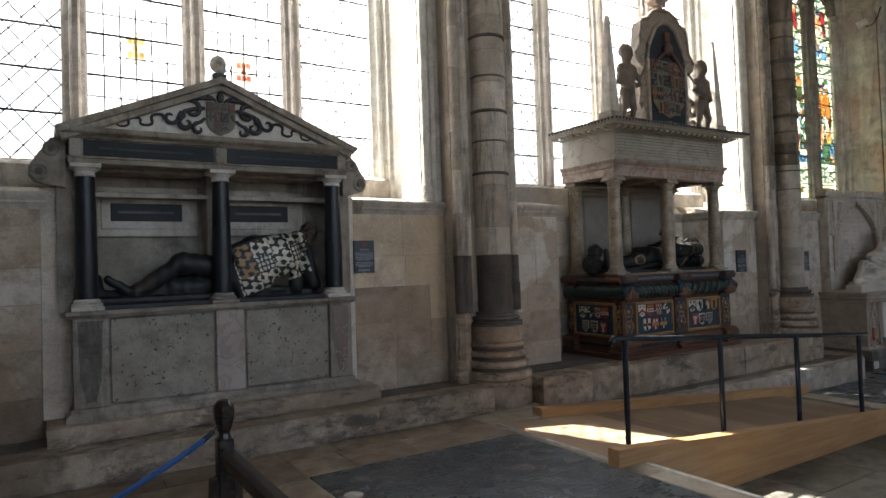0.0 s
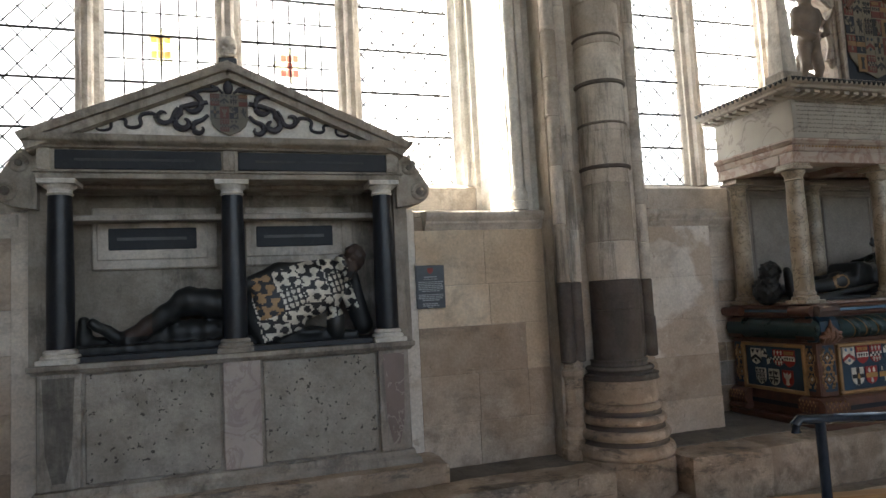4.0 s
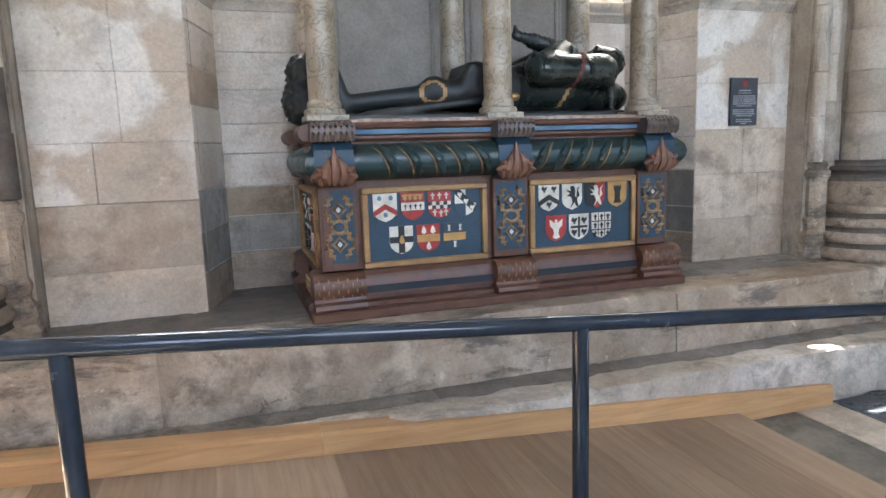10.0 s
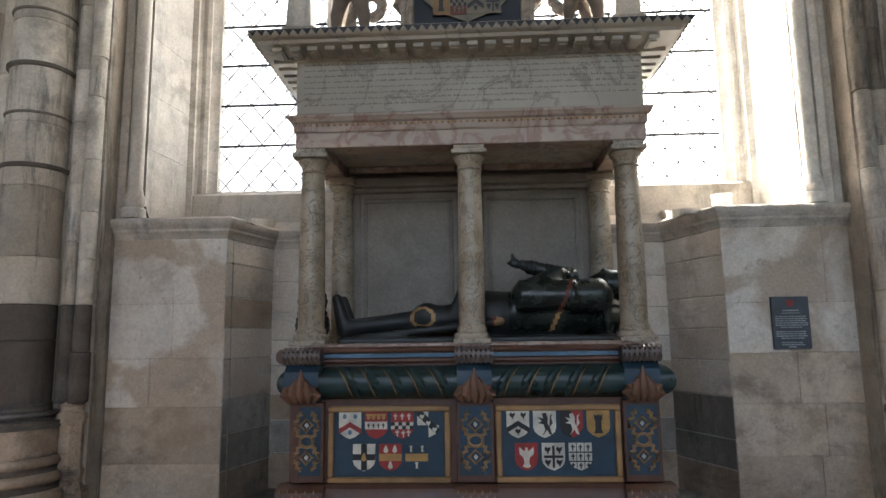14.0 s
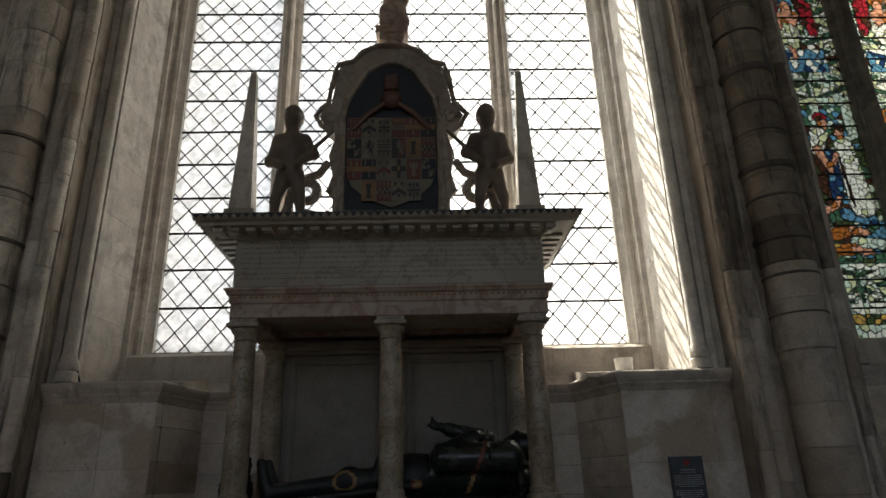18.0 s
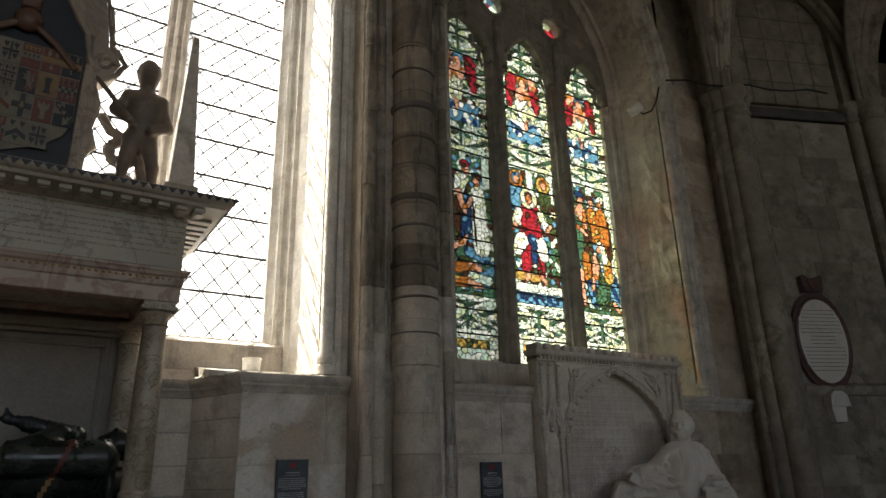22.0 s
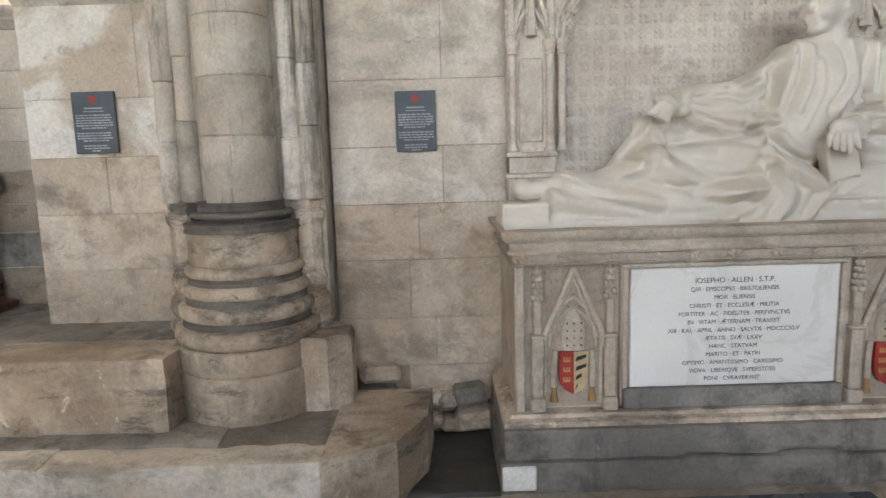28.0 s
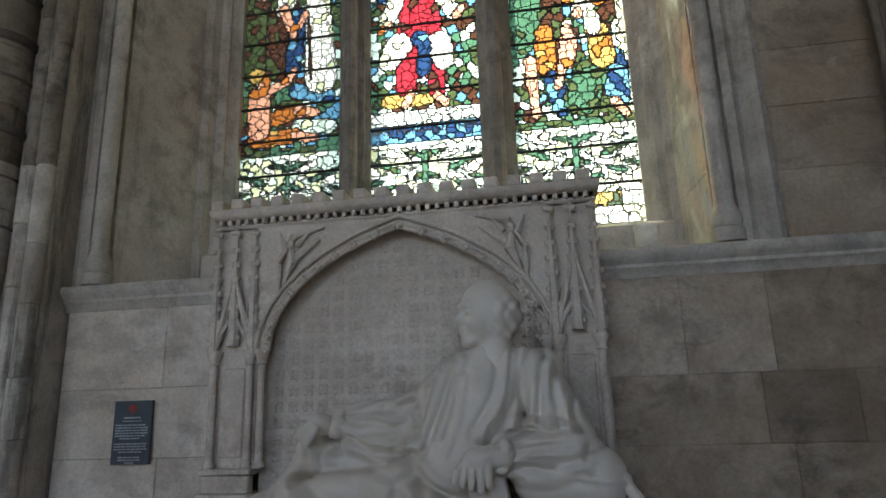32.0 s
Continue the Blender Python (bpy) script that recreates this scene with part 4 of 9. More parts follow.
for x0, x1 in ((-3.2, 0.4), (2.0, 5.6), (7.2, 10.8), (12.4, 16.0)):
    far.box(x0, x1, -9.6, -9, -0.8, 2.6).box(x0, x1, -9.6, -9, 9.3, 9.5)
setting("wall_north", far, ASHLAR, "plain limestone walls across the church", category="wall")
for x in (-1.42, 3.78, 9.0, 14.2):
    p = Geo().lathe([(0.85, -0.4), (0.85, 0.3), (0.7, 0.45), (0.55, 0.5), (0.55, 5.2), (0.75, 5.5), (0.75, 5.7)], x, -1.9, 20)
    tagged(part("arcade_pier", p, SHAFT, None, "round limestone arcade pier", smooth=40), category="pier", kind="structure")

# ---- floor stones, ramp, rail, barrier ----
def flag(x0, x1, y0, y1, z, mat, name="flagstone", c=0.004):
    part(name, Geo().box(x0 + 0.003, x1 - 0.003, y0 + 0.003, y1 - 0.003, z - 0.05, z, c), mat, floor, smooth=0, fix=False)


def paving(x0, x1, y0, y1, z, seed, mat, w=(0.35, 0.7), d=0.4, skip=()):
    r, y = random.Random(seed), y0
    while y < y1 - 0.02:
        h = min(d * r.uniform(0.85, 1.2), y1 - y)
        if y1 - y - h < 0.15:
            h = y1 - y
        x = x0
        while x < x1 - 0.02:
            k = r.uniform(*w)
            if x1 - x - k < 0.2:
                k = x1 - x
            if not any(x + k > a and x < b and y + h > c and y < e for a, b, c, e in skip):
                flag(x, x + k, y, y + h, z + r.uniform(-0.003, 0.002), mat)
            x += k
        y += h


PALEFLAG = stone("pale_flagstone", (0.42, 0.36, 0.29), (0.52, 0.46, 0.38), stain=(0.2, 0.17, 0.13), stains=0.5, vary=0.25, bump=0.2, rough=0.5)
flag(1.47, 3.19, 3.255, 4.1, 0.0, LEDGER, "ledger_stone")
flag(1.47, 3.19, 1.9, 3.25, 0.0, LEDGER, "ledger_stone")
g, q = Geo(), random.Random(19)
for y0, y1 in ((3.32, 4.04), (1.98, 3.18)):
    y = y1
    while y > y0:
        x = 1.56
        while x < 3.08:
            w = q.uniform(0.008, 0.022)
            g.box(x, min(x + w, 3.1), y - 0.007, y + 0.007, -0.002, 0.0012)
            x += w + q.choice((0.006, 0.007, 0.03))
        y -= 0.052
tagged(part("ledger_writing", g, paint("worn_ledger_letters", (0.10, 0.11, 0.12), 0.5), floor, "rows of worn cut letters", smooth=0, fix=False), kind="stuff")
paving(-2.6, 1.46, 1.9, 4.8, 0.0, 51, FLAG)
paving(1.46, 3.2, 4.1, 4.8, 0.0, 52, FLAG, d=0.35)
flag(3.38, 3.9, 4.42, 4.8, 0.0, PALEFLAG)
part("landing_core", Geo().box(3.41, 3.88, 4.43, 4.8, -0.4, -0.04), MORTAR, floor, smooth=0)
paving(3.2, 3.38, 1.5, 4.8, 0.0, 53, PALEFLAG, d=0.6)
NOSE = paint("white_nosing", (0.62, 0.62, 0.6), 0.5, (0.4, 0.38, 0.34), 0.3)
part("step_nosing", Geo().box(3.38, 3.415, -1.0, 2.98, -0.05, 0.001, 0.004), NOSE, floor, "worn white-painted step edge")
paving(-2.6, 3.38, -1.0, 1.9, 0.0, 54, PALEFLAG, w=(0.6, 1.0), d=0.7)
paving(3.41, 3.8, -1.0, 3.0, -0.18, 55, GREYFLAG, d=0.8)
paving(3.8, 7.4, -0.6, 4.44, FLOOR_LOW, 56, GREYFLAG, w=(0.6, 1.0), d=0.7)
flag(7.4, 7.72, 2.4, 4.44, FLOOR_LOW, GREYFLAG)
flag(7.72, 8.0, 2.4, 4.44, FLOOR_LOW, PALEFLAG)
flag(8.0, 9.9, 3.5, 4.44, FLOOR_LOW, LEDGER, "ledger_stone")
flag(9.92, 11.7, 3.3, 4.6, FLOOR_LOW, LEDGER, "ledger_stone")
paving(11.72, 15.0, 2.4, 4.6, FLOOR_LOW, 58, FLAG)
paving(8.0, 9.9, 2.4, 3.5, FLOOR_LOW, 59, GREYFLAG)
paving(9.9, 11.72, 2.4, 3.3, FLOOR_LOW, 60, GREYFLAG)
paving(7.4, 15.0, -0.6, 2.4, FLOOR_LOW, 61, GREYFLAG, w=(0.6, 1.0), d=0.7)

ramp = thing("wooden_ramp", "pale oak plank access ramp with low side boards", "ramp")


def deck_z(x):
    return 0.02 - 0.079 * (x - 3.2)


part("entry_strip", Geo().box(3.215, 3.238, 3.09, 4.4, -0.01, 0.018, 0.003), NOSE, ramp, "pale metal entry strip")
x, r = 3.24, random.Random(8)
while x < 7.34:
    w = r.choice((0.19, 0.22, 0.28, 0.34))
    a, b = x, min(x + w, 7.35)
    q = [(a + 0.0007, deck_z(a) - 0.03), (b - 0.0007, deck_z(b) - 0.03), (b - 0.0007, deck_z(b)), (a + 0.0007, deck_z(a))]
    part("plank", Geo().prism(q, "y", 3.09, 4.4), OAK, ramp, smooth=0)
    x = b


def sloped_board(name, x0, x1, y0, y1, z0, z1, depth, mat, parent):
    c = 0.012
    sec = [(y0, -depth), (y1, -depth), (y1, -c), (y1 - c, 0), (y0 + c, 0), (y0, -c)]
    v = [(x0, y, z0 + z) for y, z in sec] + [(x1, y, z1 + z) for y, z in sec]
    n = len(sec)
    return part(name, Geo().add(v, [(i, (i + 1) % n, n + (i + 1) % n, n + i) for i in range(n)] + [tuple(range(n))[::-1], tuple(range(n, 2 * n))]), mat, parent, smooth=0)


g = Geo().prism([(3.82, -0.4), (7.4, -0.4), (7.4, -0.21), (5.4, -0.06), (3.6, 0.081), (3.16, 0.115), (3.16, 0.0), (3.425, 0.0), (3.43, -0.178), (3.81, -0.178)], "y", 2.99, 3.085)
part("side_board", g, OAK_X, ramp, "orange-brown oak side board", smooth=0)
for a, b in ((3.72, 5.3), (5.3, 6.45), (6.45, 7.97)):
    sloped_board("kerb_board", a + 0.001, b - 0.001, 4.4, 4.53, 0.055 - 0.075 * (a - 3.83), 0.055 - 0.075 * (b - 3.83), 0.16, OAK_X, ramp)

rail = thing("handrail", "dark steel handrail on slender posts", "railing")


def rail_z(x):
    return 0.775 - 0.074 * (x - 3.59)


for x in (3.59, 4.70, 5.81, 6.92):
    part("post", Geo().lathe([(0.021, deck_z(x)), (0.021, rail_z(x) - 0.01)], x, 3.3, 16), STEEL, rail)
    part("foot_plate", Geo().box(x - 0.04, x + 0.04, 3.26, 3.34, deck_z(x), deck_z(x) + 0.012, 0.003), STEEL, rail)
path = [(3.46, 3.3, rail_z(3.46) - 0.05), (3.455, 3.3, rail_z(3.45) - 0.02), (3.48, 3.3, rail_z(3.48))]
path += [(3.48 + 0.2 * i, 3.3, rail_z(3.48 + 0.2 * i)) for i in range(1, 19)]
part("top_rail", Geo().tube(path, 0.021, 12), STEEL, rail, "polished steel top rail")

barrier = thing("barrier_post", "black wooden barrier post with bulb finial and side rail", "barrier")
bx, by = 0.79, 3.45
part("post", Geo().box(bx - 0.04, bx + 0.04, by - 0.04, by + 0.04, 0.0, 0.5, 0.006), DARKWOOD, barrier)
part("finial", Geo().lathe([(0.038, 0.5), (0.03, 0.515), (0.028, 0.53), (0.04, 0.56), (0.05, 0.6), (0.054, 0.64), (0.05, 0.67), (0.038, 0.685), (0.03, 0.695)], bx, by, 8, 22.5, 382.5), DARKWOOD, barrier, "octagonal bulb finial", smooth=25)
part("side_rail", Geo().prism([(bx - 0.03, 0.38), (bx + 0.03, 0.38), (bx + 0.035, 0.44), (bx + 0.02, 0.465), (bx - 0.02, 0.465), (bx - 0.035, 0.44)], "y", 1.79, by - 0.04), DARKWOOD, barrier, "brown-black wooden rail", smooth=0)
for y in (by, 1.75):
    for s in (-1, 1):
        part("post_bracket", Geo().prism([(bx + s * 0.04, 0.0), (bx + s * 0.09, 0.0), (bx + s * 0.075, 0.3), (bx + s * 0.04, 0.31)], "y", y - 0.03, y + 0.03), DARKWOOD, barrier, smooth=0)
part("post", Geo().box(bx - 0.04, bx + 0.04, 1.71, 1.79, 0.0, 0.5, 0.006), DARKWOOD, barrier)
part("finial", Geo().lathe([(0.038, 0.5), (0.03, 0.515), (0.028, 0.53), (0.04, 0.56), (0.05, 0.6), (0.054, 0.64), (0.05, 0.67), (0.038, 0.685), (0.03, 0.695)], bx - 0.03, 1.75, 8, 22.5, 382.5), DARKWOOD, barrier, "octagonal bulb finial", smooth=25)
rope = thing("barrier_rope", "twisted blue barrier rope with metal end", "rope")
pts = [(bx - 0.12 - 1.9 * t, by - 0.38 * t - 0.1, 0.53 - 0.95 * t + 0.62 * t * t) for t in [i / 40 for i in range(41)]]
for k in range(3):
    tw = []
    for i, p in enumerate(pts):
        a = i * 1.6 + k * 2.094
        tw.append((p[0], p[1] + 0.008 * math.cos(a), p[2] + 0.008 * math.sin(a)))
    part("strand", Geo().tube(tw, 0.0095, 6), ROPE, rope)
part("ferrule", Geo().tube([(bx - 0.13, by - 0.1, 0.525), (bx - 0.07, by - 0.075, 0.56)], 0.014, 10), STEEL, rope)
part("hook", Geo().tube([(bx - 0.07, by - 0.075, 0.56), (bx - 0.045, by - 0.06, 0.585), (bx - 0.03, by - 0.04, 0.57), (bx - 0.04, by - 0.03, 0.55)], 0.005, 6), STEEL, rope)
rope_end = thing("barrier_post", "black wooden barrier post with bulb finial and side rail", "barrier")
part("post", Geo().box(-1.3, -1.22, 2.9, 2.98, 0.0, 0.5, 0.006), DARKWOOD, rope_end)


# ---- vault over the aisle ----
def vault(x0, x1, y0, y1, zs, name):
    """One groined bay: pointed webs over the sides, and ribs below them."""
    def rise(t, half):
        t = abs(t) / half
        r = 1.25
        return max(0.0, math.sqrt(max(0.0, r * r - (t + r - 1) ** 2)) / math.sqrt(r * r - (r - 1) ** 2))
    n, H = 28, 2.75
    cx, cy, hx, hy = (x0 + x1) / 2, (y0 + y1) / 2, (x1 - x0) / 2, (y1 - y0) / 2

    def z(x, y):
        return zs + H * max(rise(x - cx, hx), rise(y - cy, hy))
    v = [(x0 + (x1 - x0) * i / n, y0 + (y1 - y0) * j / n, z(x0 + (x1 - x0) * i / n, y0 + (y1 - y0) * j / n) + 0.06) for i in range(n + 1) for j in range(n + 1)]
    f = [(i * (n + 1) + j, i * (n + 1) + j + 1, (i + 1) * (n + 1) + j + 1, (i + 1) * (n + 1) + j) for i in range(n) for j in range(n)]
    g = Geo().add(v, f)

    def rib(pa, pb, fn, r):
        for off, rr in ((0, r), (0.09, r * 0.55), (-0.09, r * 0.55)):
            d = Vector((pb[0] - pa[0], pb[1] - pa[1])).normalized()
            o = Vector((-d.y, d.x)) * off
            pts = [(pa[0] + (pb[0] - pa[0]) * t + o.x, pa[1] + (pb[1] - pa[1]) * t + o.y) for t in [k / 26 for k in range(27)]]
            g.tube([(a, b, fn(k / 26) + (0.03 if off else -0.01)) for k, (a, b) in enumerate(pts)], rr, 8)
    half = lambda t: zs + H * rise((t - 0.5) * 2, 1.0)
    for a, b in (((x0, y0), (x1, y1)), ((x0, y1), (x1, y0)), ((x0, y0), (x0, y1)), ((x1, y0), (x1, y1)), ((x0, y1), (x1, y1)), ((x0, y0), (x1, y0))):
        rib(a, b, half, 0.09)
    return setting(name, g, SHAFT, "rib vault of pale stone over the aisle", 40, "ceiling")


for i, (a, b) in enumerate(((-6.6, -1.42), (-1.42, 3.78), (3.78, 9.0), (9.0, 13.42))):
    vault(a, b, -1.6, 5.05, 5.95, "ceiling_%d" % (i + 1))
setting("ceiling", Geo().box(-12, 22, -9.6, 6.6, 9.0, 9.3), MORTAR, "stone vault far overhead", category="ceiling")

# ---- east pier and the slanting wall beyond it ----
EA, EB = Vector((12.95, 5.41)), Vector((17.0, 3.69))
ED = (EB - EA).normalized()
EM = Matrix.Translation((EA.x, EA.y, 0)) @ Matrix.Rotation(math.atan2(ED.y, ED.x), 4, "Z")
east = setting("wall_east", Geo().box(0.5, 2.95, 0.06, 0.9, -0.8, 9.0).box(2.65, 2.95, 0.9, 3.2, -0.8, 9.0).box(2.65, 9.0, 3.2, 3.6, -0.8, 9.2).box(2.65, 9.0, 0.9, 3.3, 9.0, 9.2).turned(EM), MORTAR, "dark slanting ashlar wall beyond the third window", category="wall")
GREY = stone("grey_ashlar", (0.27, 0.235, 0.19), (0.38, 0.335, 0.275), stain=(0.12, 0.105, 0.085), stains=0.7, vary=0.2, bump=0.4)
ashlar(east, 0.98, 2.35, -0.36, 5.42, 0, 71, mat=GREY, m=EM, heights=(0.36, 0.42, 0.3))
g = Geo().sweep([(-0.06, 2.0), (0.03, 2.0), (0.05, 2.05), (0.06, 2.1), (0.0, 2.14), (-0.06, 2.14)], [(EM @ Vector((t, 0, 0))).to_2d() for t in (0.98, 2.35)])
part("string_course", g, GREY, east)
for k, (t, o, r) in enumerate(((0.47, 0.02, 0.045), (0.53, -0.06, 0.06), (0.68, -0.13, 0.12), (0.85, -0.06, 0.06), (0.94, 0.0, 0.045), (2.45, -0.02, 0.07), (2.66, -0.12, 0.13), (2.88, -0.02, 0.07))):
    p = EM @ Vector((t, o, 0))
    ring_stack(p.x, p.y, r, -0.36, 5.44, GREY, east, 16, seed=80 + k, hmin=0.5, hmax=0.9)
    prof = [(r, 5.42), (r + 0.02, 5.44), (r + 0.02, 5.48), (r, 5.5), (r + 0.03, 5.6), (r + 0.06, 5.64), (r + 0.06, 5.7)]
    part("capital", Geo().lathe(prof, p.x, p.y, 16), GREY, east)
part("pier_core", Geo().box(0.46, 0.97, -0.05, 0.1, -0.4, 9.0).box(2.38, 2.95, -0.05, 0.1, -0.4, 9.0).turned(EM), GREY, east, smooth=0)
part("dark_band", Geo().box(1.0, 2.38, -0.012, 0.06, 5.46, 5.6, 0.01).turned(EM), stone("near_black_stone", (0.07, 0.065, 0.06), (0.1, 0.095, 0.09), vary=0.0), east, "near-black band under the vault", smooth=0)
g = Geo()
for i in range(5):
    for j in range(9):
        a = 1.0 + 0.28 * i
        g.box(0.8 + i * 0.31, 0.8 + i * 0.31 + 0.305, -0.0, 0.06, 5.66 + j * 0.33, 5.66 + j * 0.33 + 0.325, 0.005)
part("upper_blocks", g.turned(EM), GREY, east, smooth=0)

oval = thing("wall_tablet", "oval pale memorial tablet in a dark red frame", "memorial tablet")
OM = EM @ Matrix.Translation((1.31, -0.02, 2.6))
PORPHYRY = marble("dark_red_marble", (0.085, 0.045, 0.038), (0.13, 0.07, 0.06), (0.05, 0.02, 0.02), 8, 0.4)


def disc(a, b, y0, y1, n=40, cx=0.0, cz=0.0):
    return [(cx + a * math.cos(2 * math.pi * i / n), cz + b * math.sin(2 * math.pi * i / n)) for i in range(n)]


part("frame", Geo().prism(disc(0.36, 0.56, 0, 0), "y", -0.03, 0.02).turned(OM), PORPHYRY, oval)
part("rim", Geo().tube([(0.31 * math.cos(a), -0.03, 0.49 * math.sin(a)) for a in [2 * math.pi * i / 40 for i in range(40)]], 0.022, 8, closed=True).turned(OM), PORPHYRY, oval)
part("plate", Geo().prism(disc(0.3, 0.47, 0, 0), "y", -0.045, -0.02).turned(OM), WHITE, oval, "pale marble plate with rows of writing")
g = Geo()
for i in range(17):
    z = 0.34 - i * 0.042
    w = 0.26 * math.sqrt(max(0.05, 1 - (z / 0.5) ** 2)) * (0.6 if i in (7, 8, 9) else 1)
    g.box(-w, w, -0.047, -0.044, z - 0.004, z + 0.004)
part("writing", g.turned(OM), TOMBSTONE, oval, smooth=0)
part("crest", Geo().prism([(-0.12, 0.56), (0.12, 0.56), (0.14, 0.74), (0.11, 0.76), (0.04, 0.72), (-0.04, 0.72), (-0.11, 0.76), (-0.14, 0.74)], "y", -0.06, 0.02).turned(OM), PORPHYRY, oval)
part("crest_shield", Geo().prism([(-0.06, 0.7), (0.06, 0.7), (0.055, 0.62), (0.0, 0.57), (-0.055, 0.62)], "y", -0.075, -0.05).turned(OM), TERRA, oval)
part("bracket", Geo().prism([(-0.12, -0.72), (0.12, -0.72), (0.1, -0.6), (0.05, -0.56), (-0.05, -0.56), (-0.1, -0.6)], "y", -0.1, 0.02).turned(OM), WHITE, oval)
part("bracket_foot", Geo().prism([(-0.09, -0.72), (0.09, -0.72), (0.07, -0.88), (-0.07, -0.88)], "y", -0.06, 0.02).turned(OM), WHITE, oval)

cctv = thing("security_camera", "small white wall-mounted security camera", "security camera")
part("body", Geo().lathe([(0.05, -0.09), (0.062, -0.075), (0.062, 0.07), (0.04, 0.085)], 0, 0, 16).turned(pose(12.42, 5.6, 5.4, 70, 0, 20)), PLASTIC, cctv)
part("bracket", Geo().tube([(12.42, 5.6, 5.4), (12.5, 5.56, 5.34), (12.58, 5.5, 5.38), (12.62, 5.44, 5.5), (12.62, 5.38, 5.66)], 0.011, 6), SABLE, cctv)
part("cable", Geo().tube([(12.66 + 0.25 * i, 5.3 - 0.11 * i, 5.72 + 0.03 * math.sin(i * 2.0)) for i in range(9)], 0.012, 6), SABLE, cctv)
for x, y, z in ((8.02, 5.72, DADO_TOP + 0.02), (12.38, 5.75, DADO_TOP + 0.08)):
    jar = thing("ledge_lamp", "round cream uplighter standing on the window ledge", "lamp", "ledge lamps")
    part("body", Geo().lathe([(0.055, z), (0.06, z + 0.01), (0.062, z + 0.1), (0.066, z + 0.105), (0.066, z + 0.12), (0.05, z + 0.122)], x, y, 20), PLASTIC, jar)
    part("lens", Geo().lathe([(0.045, z + 0.121), (0.044, z + 0.126)], x, y, 20), SABLE, jar)

loop = thing("cable_loop", "short loose black cable on the window ledge", "cable")
part("wire", Geo().tube([(4.24, 5.47, DADO_TOP + 0.02), (4.26, 5.46, DADO_TOP + 0.1), (4.3, 5.45, DADO_TOP + 0.13), (4.33, 5.45, DADO_TOP + 0.08), (4.35, 5.45, DADO_TOP + 0.015)], 0.006, 6), SABLE, loop)

# ribs that rise from the east piers against the slanting wall
g = Geo()
for t0, t1, top in ((0.55, 2.66, 2.0), (2.66, 4.9, 2.2)):
    for off, rr in ((-0.12, 0.07), (-0.2, 0.045), (-0.05, 0.05)):
        pts = []
        for k in range(25):
            u = k / 24
            x, w = t0 + (t1 - t0) * u, abs(u - 0.5) * 2
            pts.append((x, off, 5.69 + top * math.sqrt(max(0.0, 1.5625 - (w + 0.25) ** 2)) / math.sqrt(1.5)))
        g.tube(pts, rr, 8)
for t0, lean in ((0.5, -0.5), (0.55, -0.12), (0.62, 0.25), (2.6, -0.4), (2.66, 0.1), (2.72, 0.5)):
    for off, rr in ((0.0, 0.075), (0.085, 0.04), (-0.085, 0.04)):
        g.tube([(t0 + off + lean * 1.6 * (k / 16) ** 1.6, -0.14 - 2.6 * (k / 16) ** 2.1, 5.69 + 2.5 * math.sin(k / 16 * 1.5)) for k in range(17)], rr, 8)
part("vault_rib", g.turned(EM), GREY, east, "moulded ribs springing from the capitals", smooth=40)

# ---- information boards on the wall ----
def info_board(x0, x1, z0, z1, group="information boards"):
    b = thing("information_board", "dark slate-grey information board with white print on the wall", "information board", group)
    cx, w, h = (x0 + x1) / 2, x1 - x0, z1 - z0
    part("panel", Geo().box(x0, x1, 5.385, 5.405, z0, z1, 0.002), BOARD, b)
    s = [(cx - 0.02, z1 - 0.02), (cx + 0.02, z1 - 0.02), (cx + 0.02, z1 - 0.045), (cx, z1 - 0.062), (cx - 0.02, z1 - 0.045)]
    part("emblem", Geo().prism(s, "y", 5.3825, 5.386), RED, b, "small red shield emblem")
    g = Geo()
    g.box(cx - 0.045, cx + 0.045, 5.3835, 5.386, z1 - 0.084, z1 - 0.077).box(cx - 0.05, cx + 0.05, 5.3835, 5.386, z1 - 0.098, z1 - 0.094)
    z, r = z1 - 0.115, random.Random(int(x0 * 10))
    for para in (6, 0, 4, 0, 2, 1):
        for i in range(max(1, para)):
            if para:
                k = 0.43 * w if para > 2 and i < para - 1 else 0.3 * w if para > 1 else 0.12 * w
                x = cx - k
                while x < cx + k - 0.012:
                    q = r.uniform(0.01, 0.026)
                    g.box(x, min(x + q, cx + k), 5.3835, 5.386, z - 0.0032, z + 0.0032)
                    x += q + 0.004
            z -= 0.0125
    part("print", g, INK, b, smooth=0)


info_board(2.412, 2.616, 1.308, 1.605)
info_board(8.128, 8.34, 1.13, 1.432)
info_board(9.735, 9.937, 1.094, 1.391)

# ---- painted shields ----
TINCT = [CREAM, RED, SABLE, paint("gold_paint", (0.46, 0.26, 0.075), 0.5, (0.3, 0.16, 0.06), 0.25), BLUE, SKY, ALABASTER]
W_, R_, K_, G_, B_, S_ = range(6)


def shield_outline(w, h):
    out = [(-w / 2, h / 2), (w / 2, h / 2), (w / 2, -h * 0.12), (w * 0.44, -h * 0.27), (w * 0.28, -h * 0.4), (0, -h / 2), (-w * 0.28, -h * 0.4), (-w * 0.44, -h * 0.27), (-w / 2, -h * 0.12)]
    return out


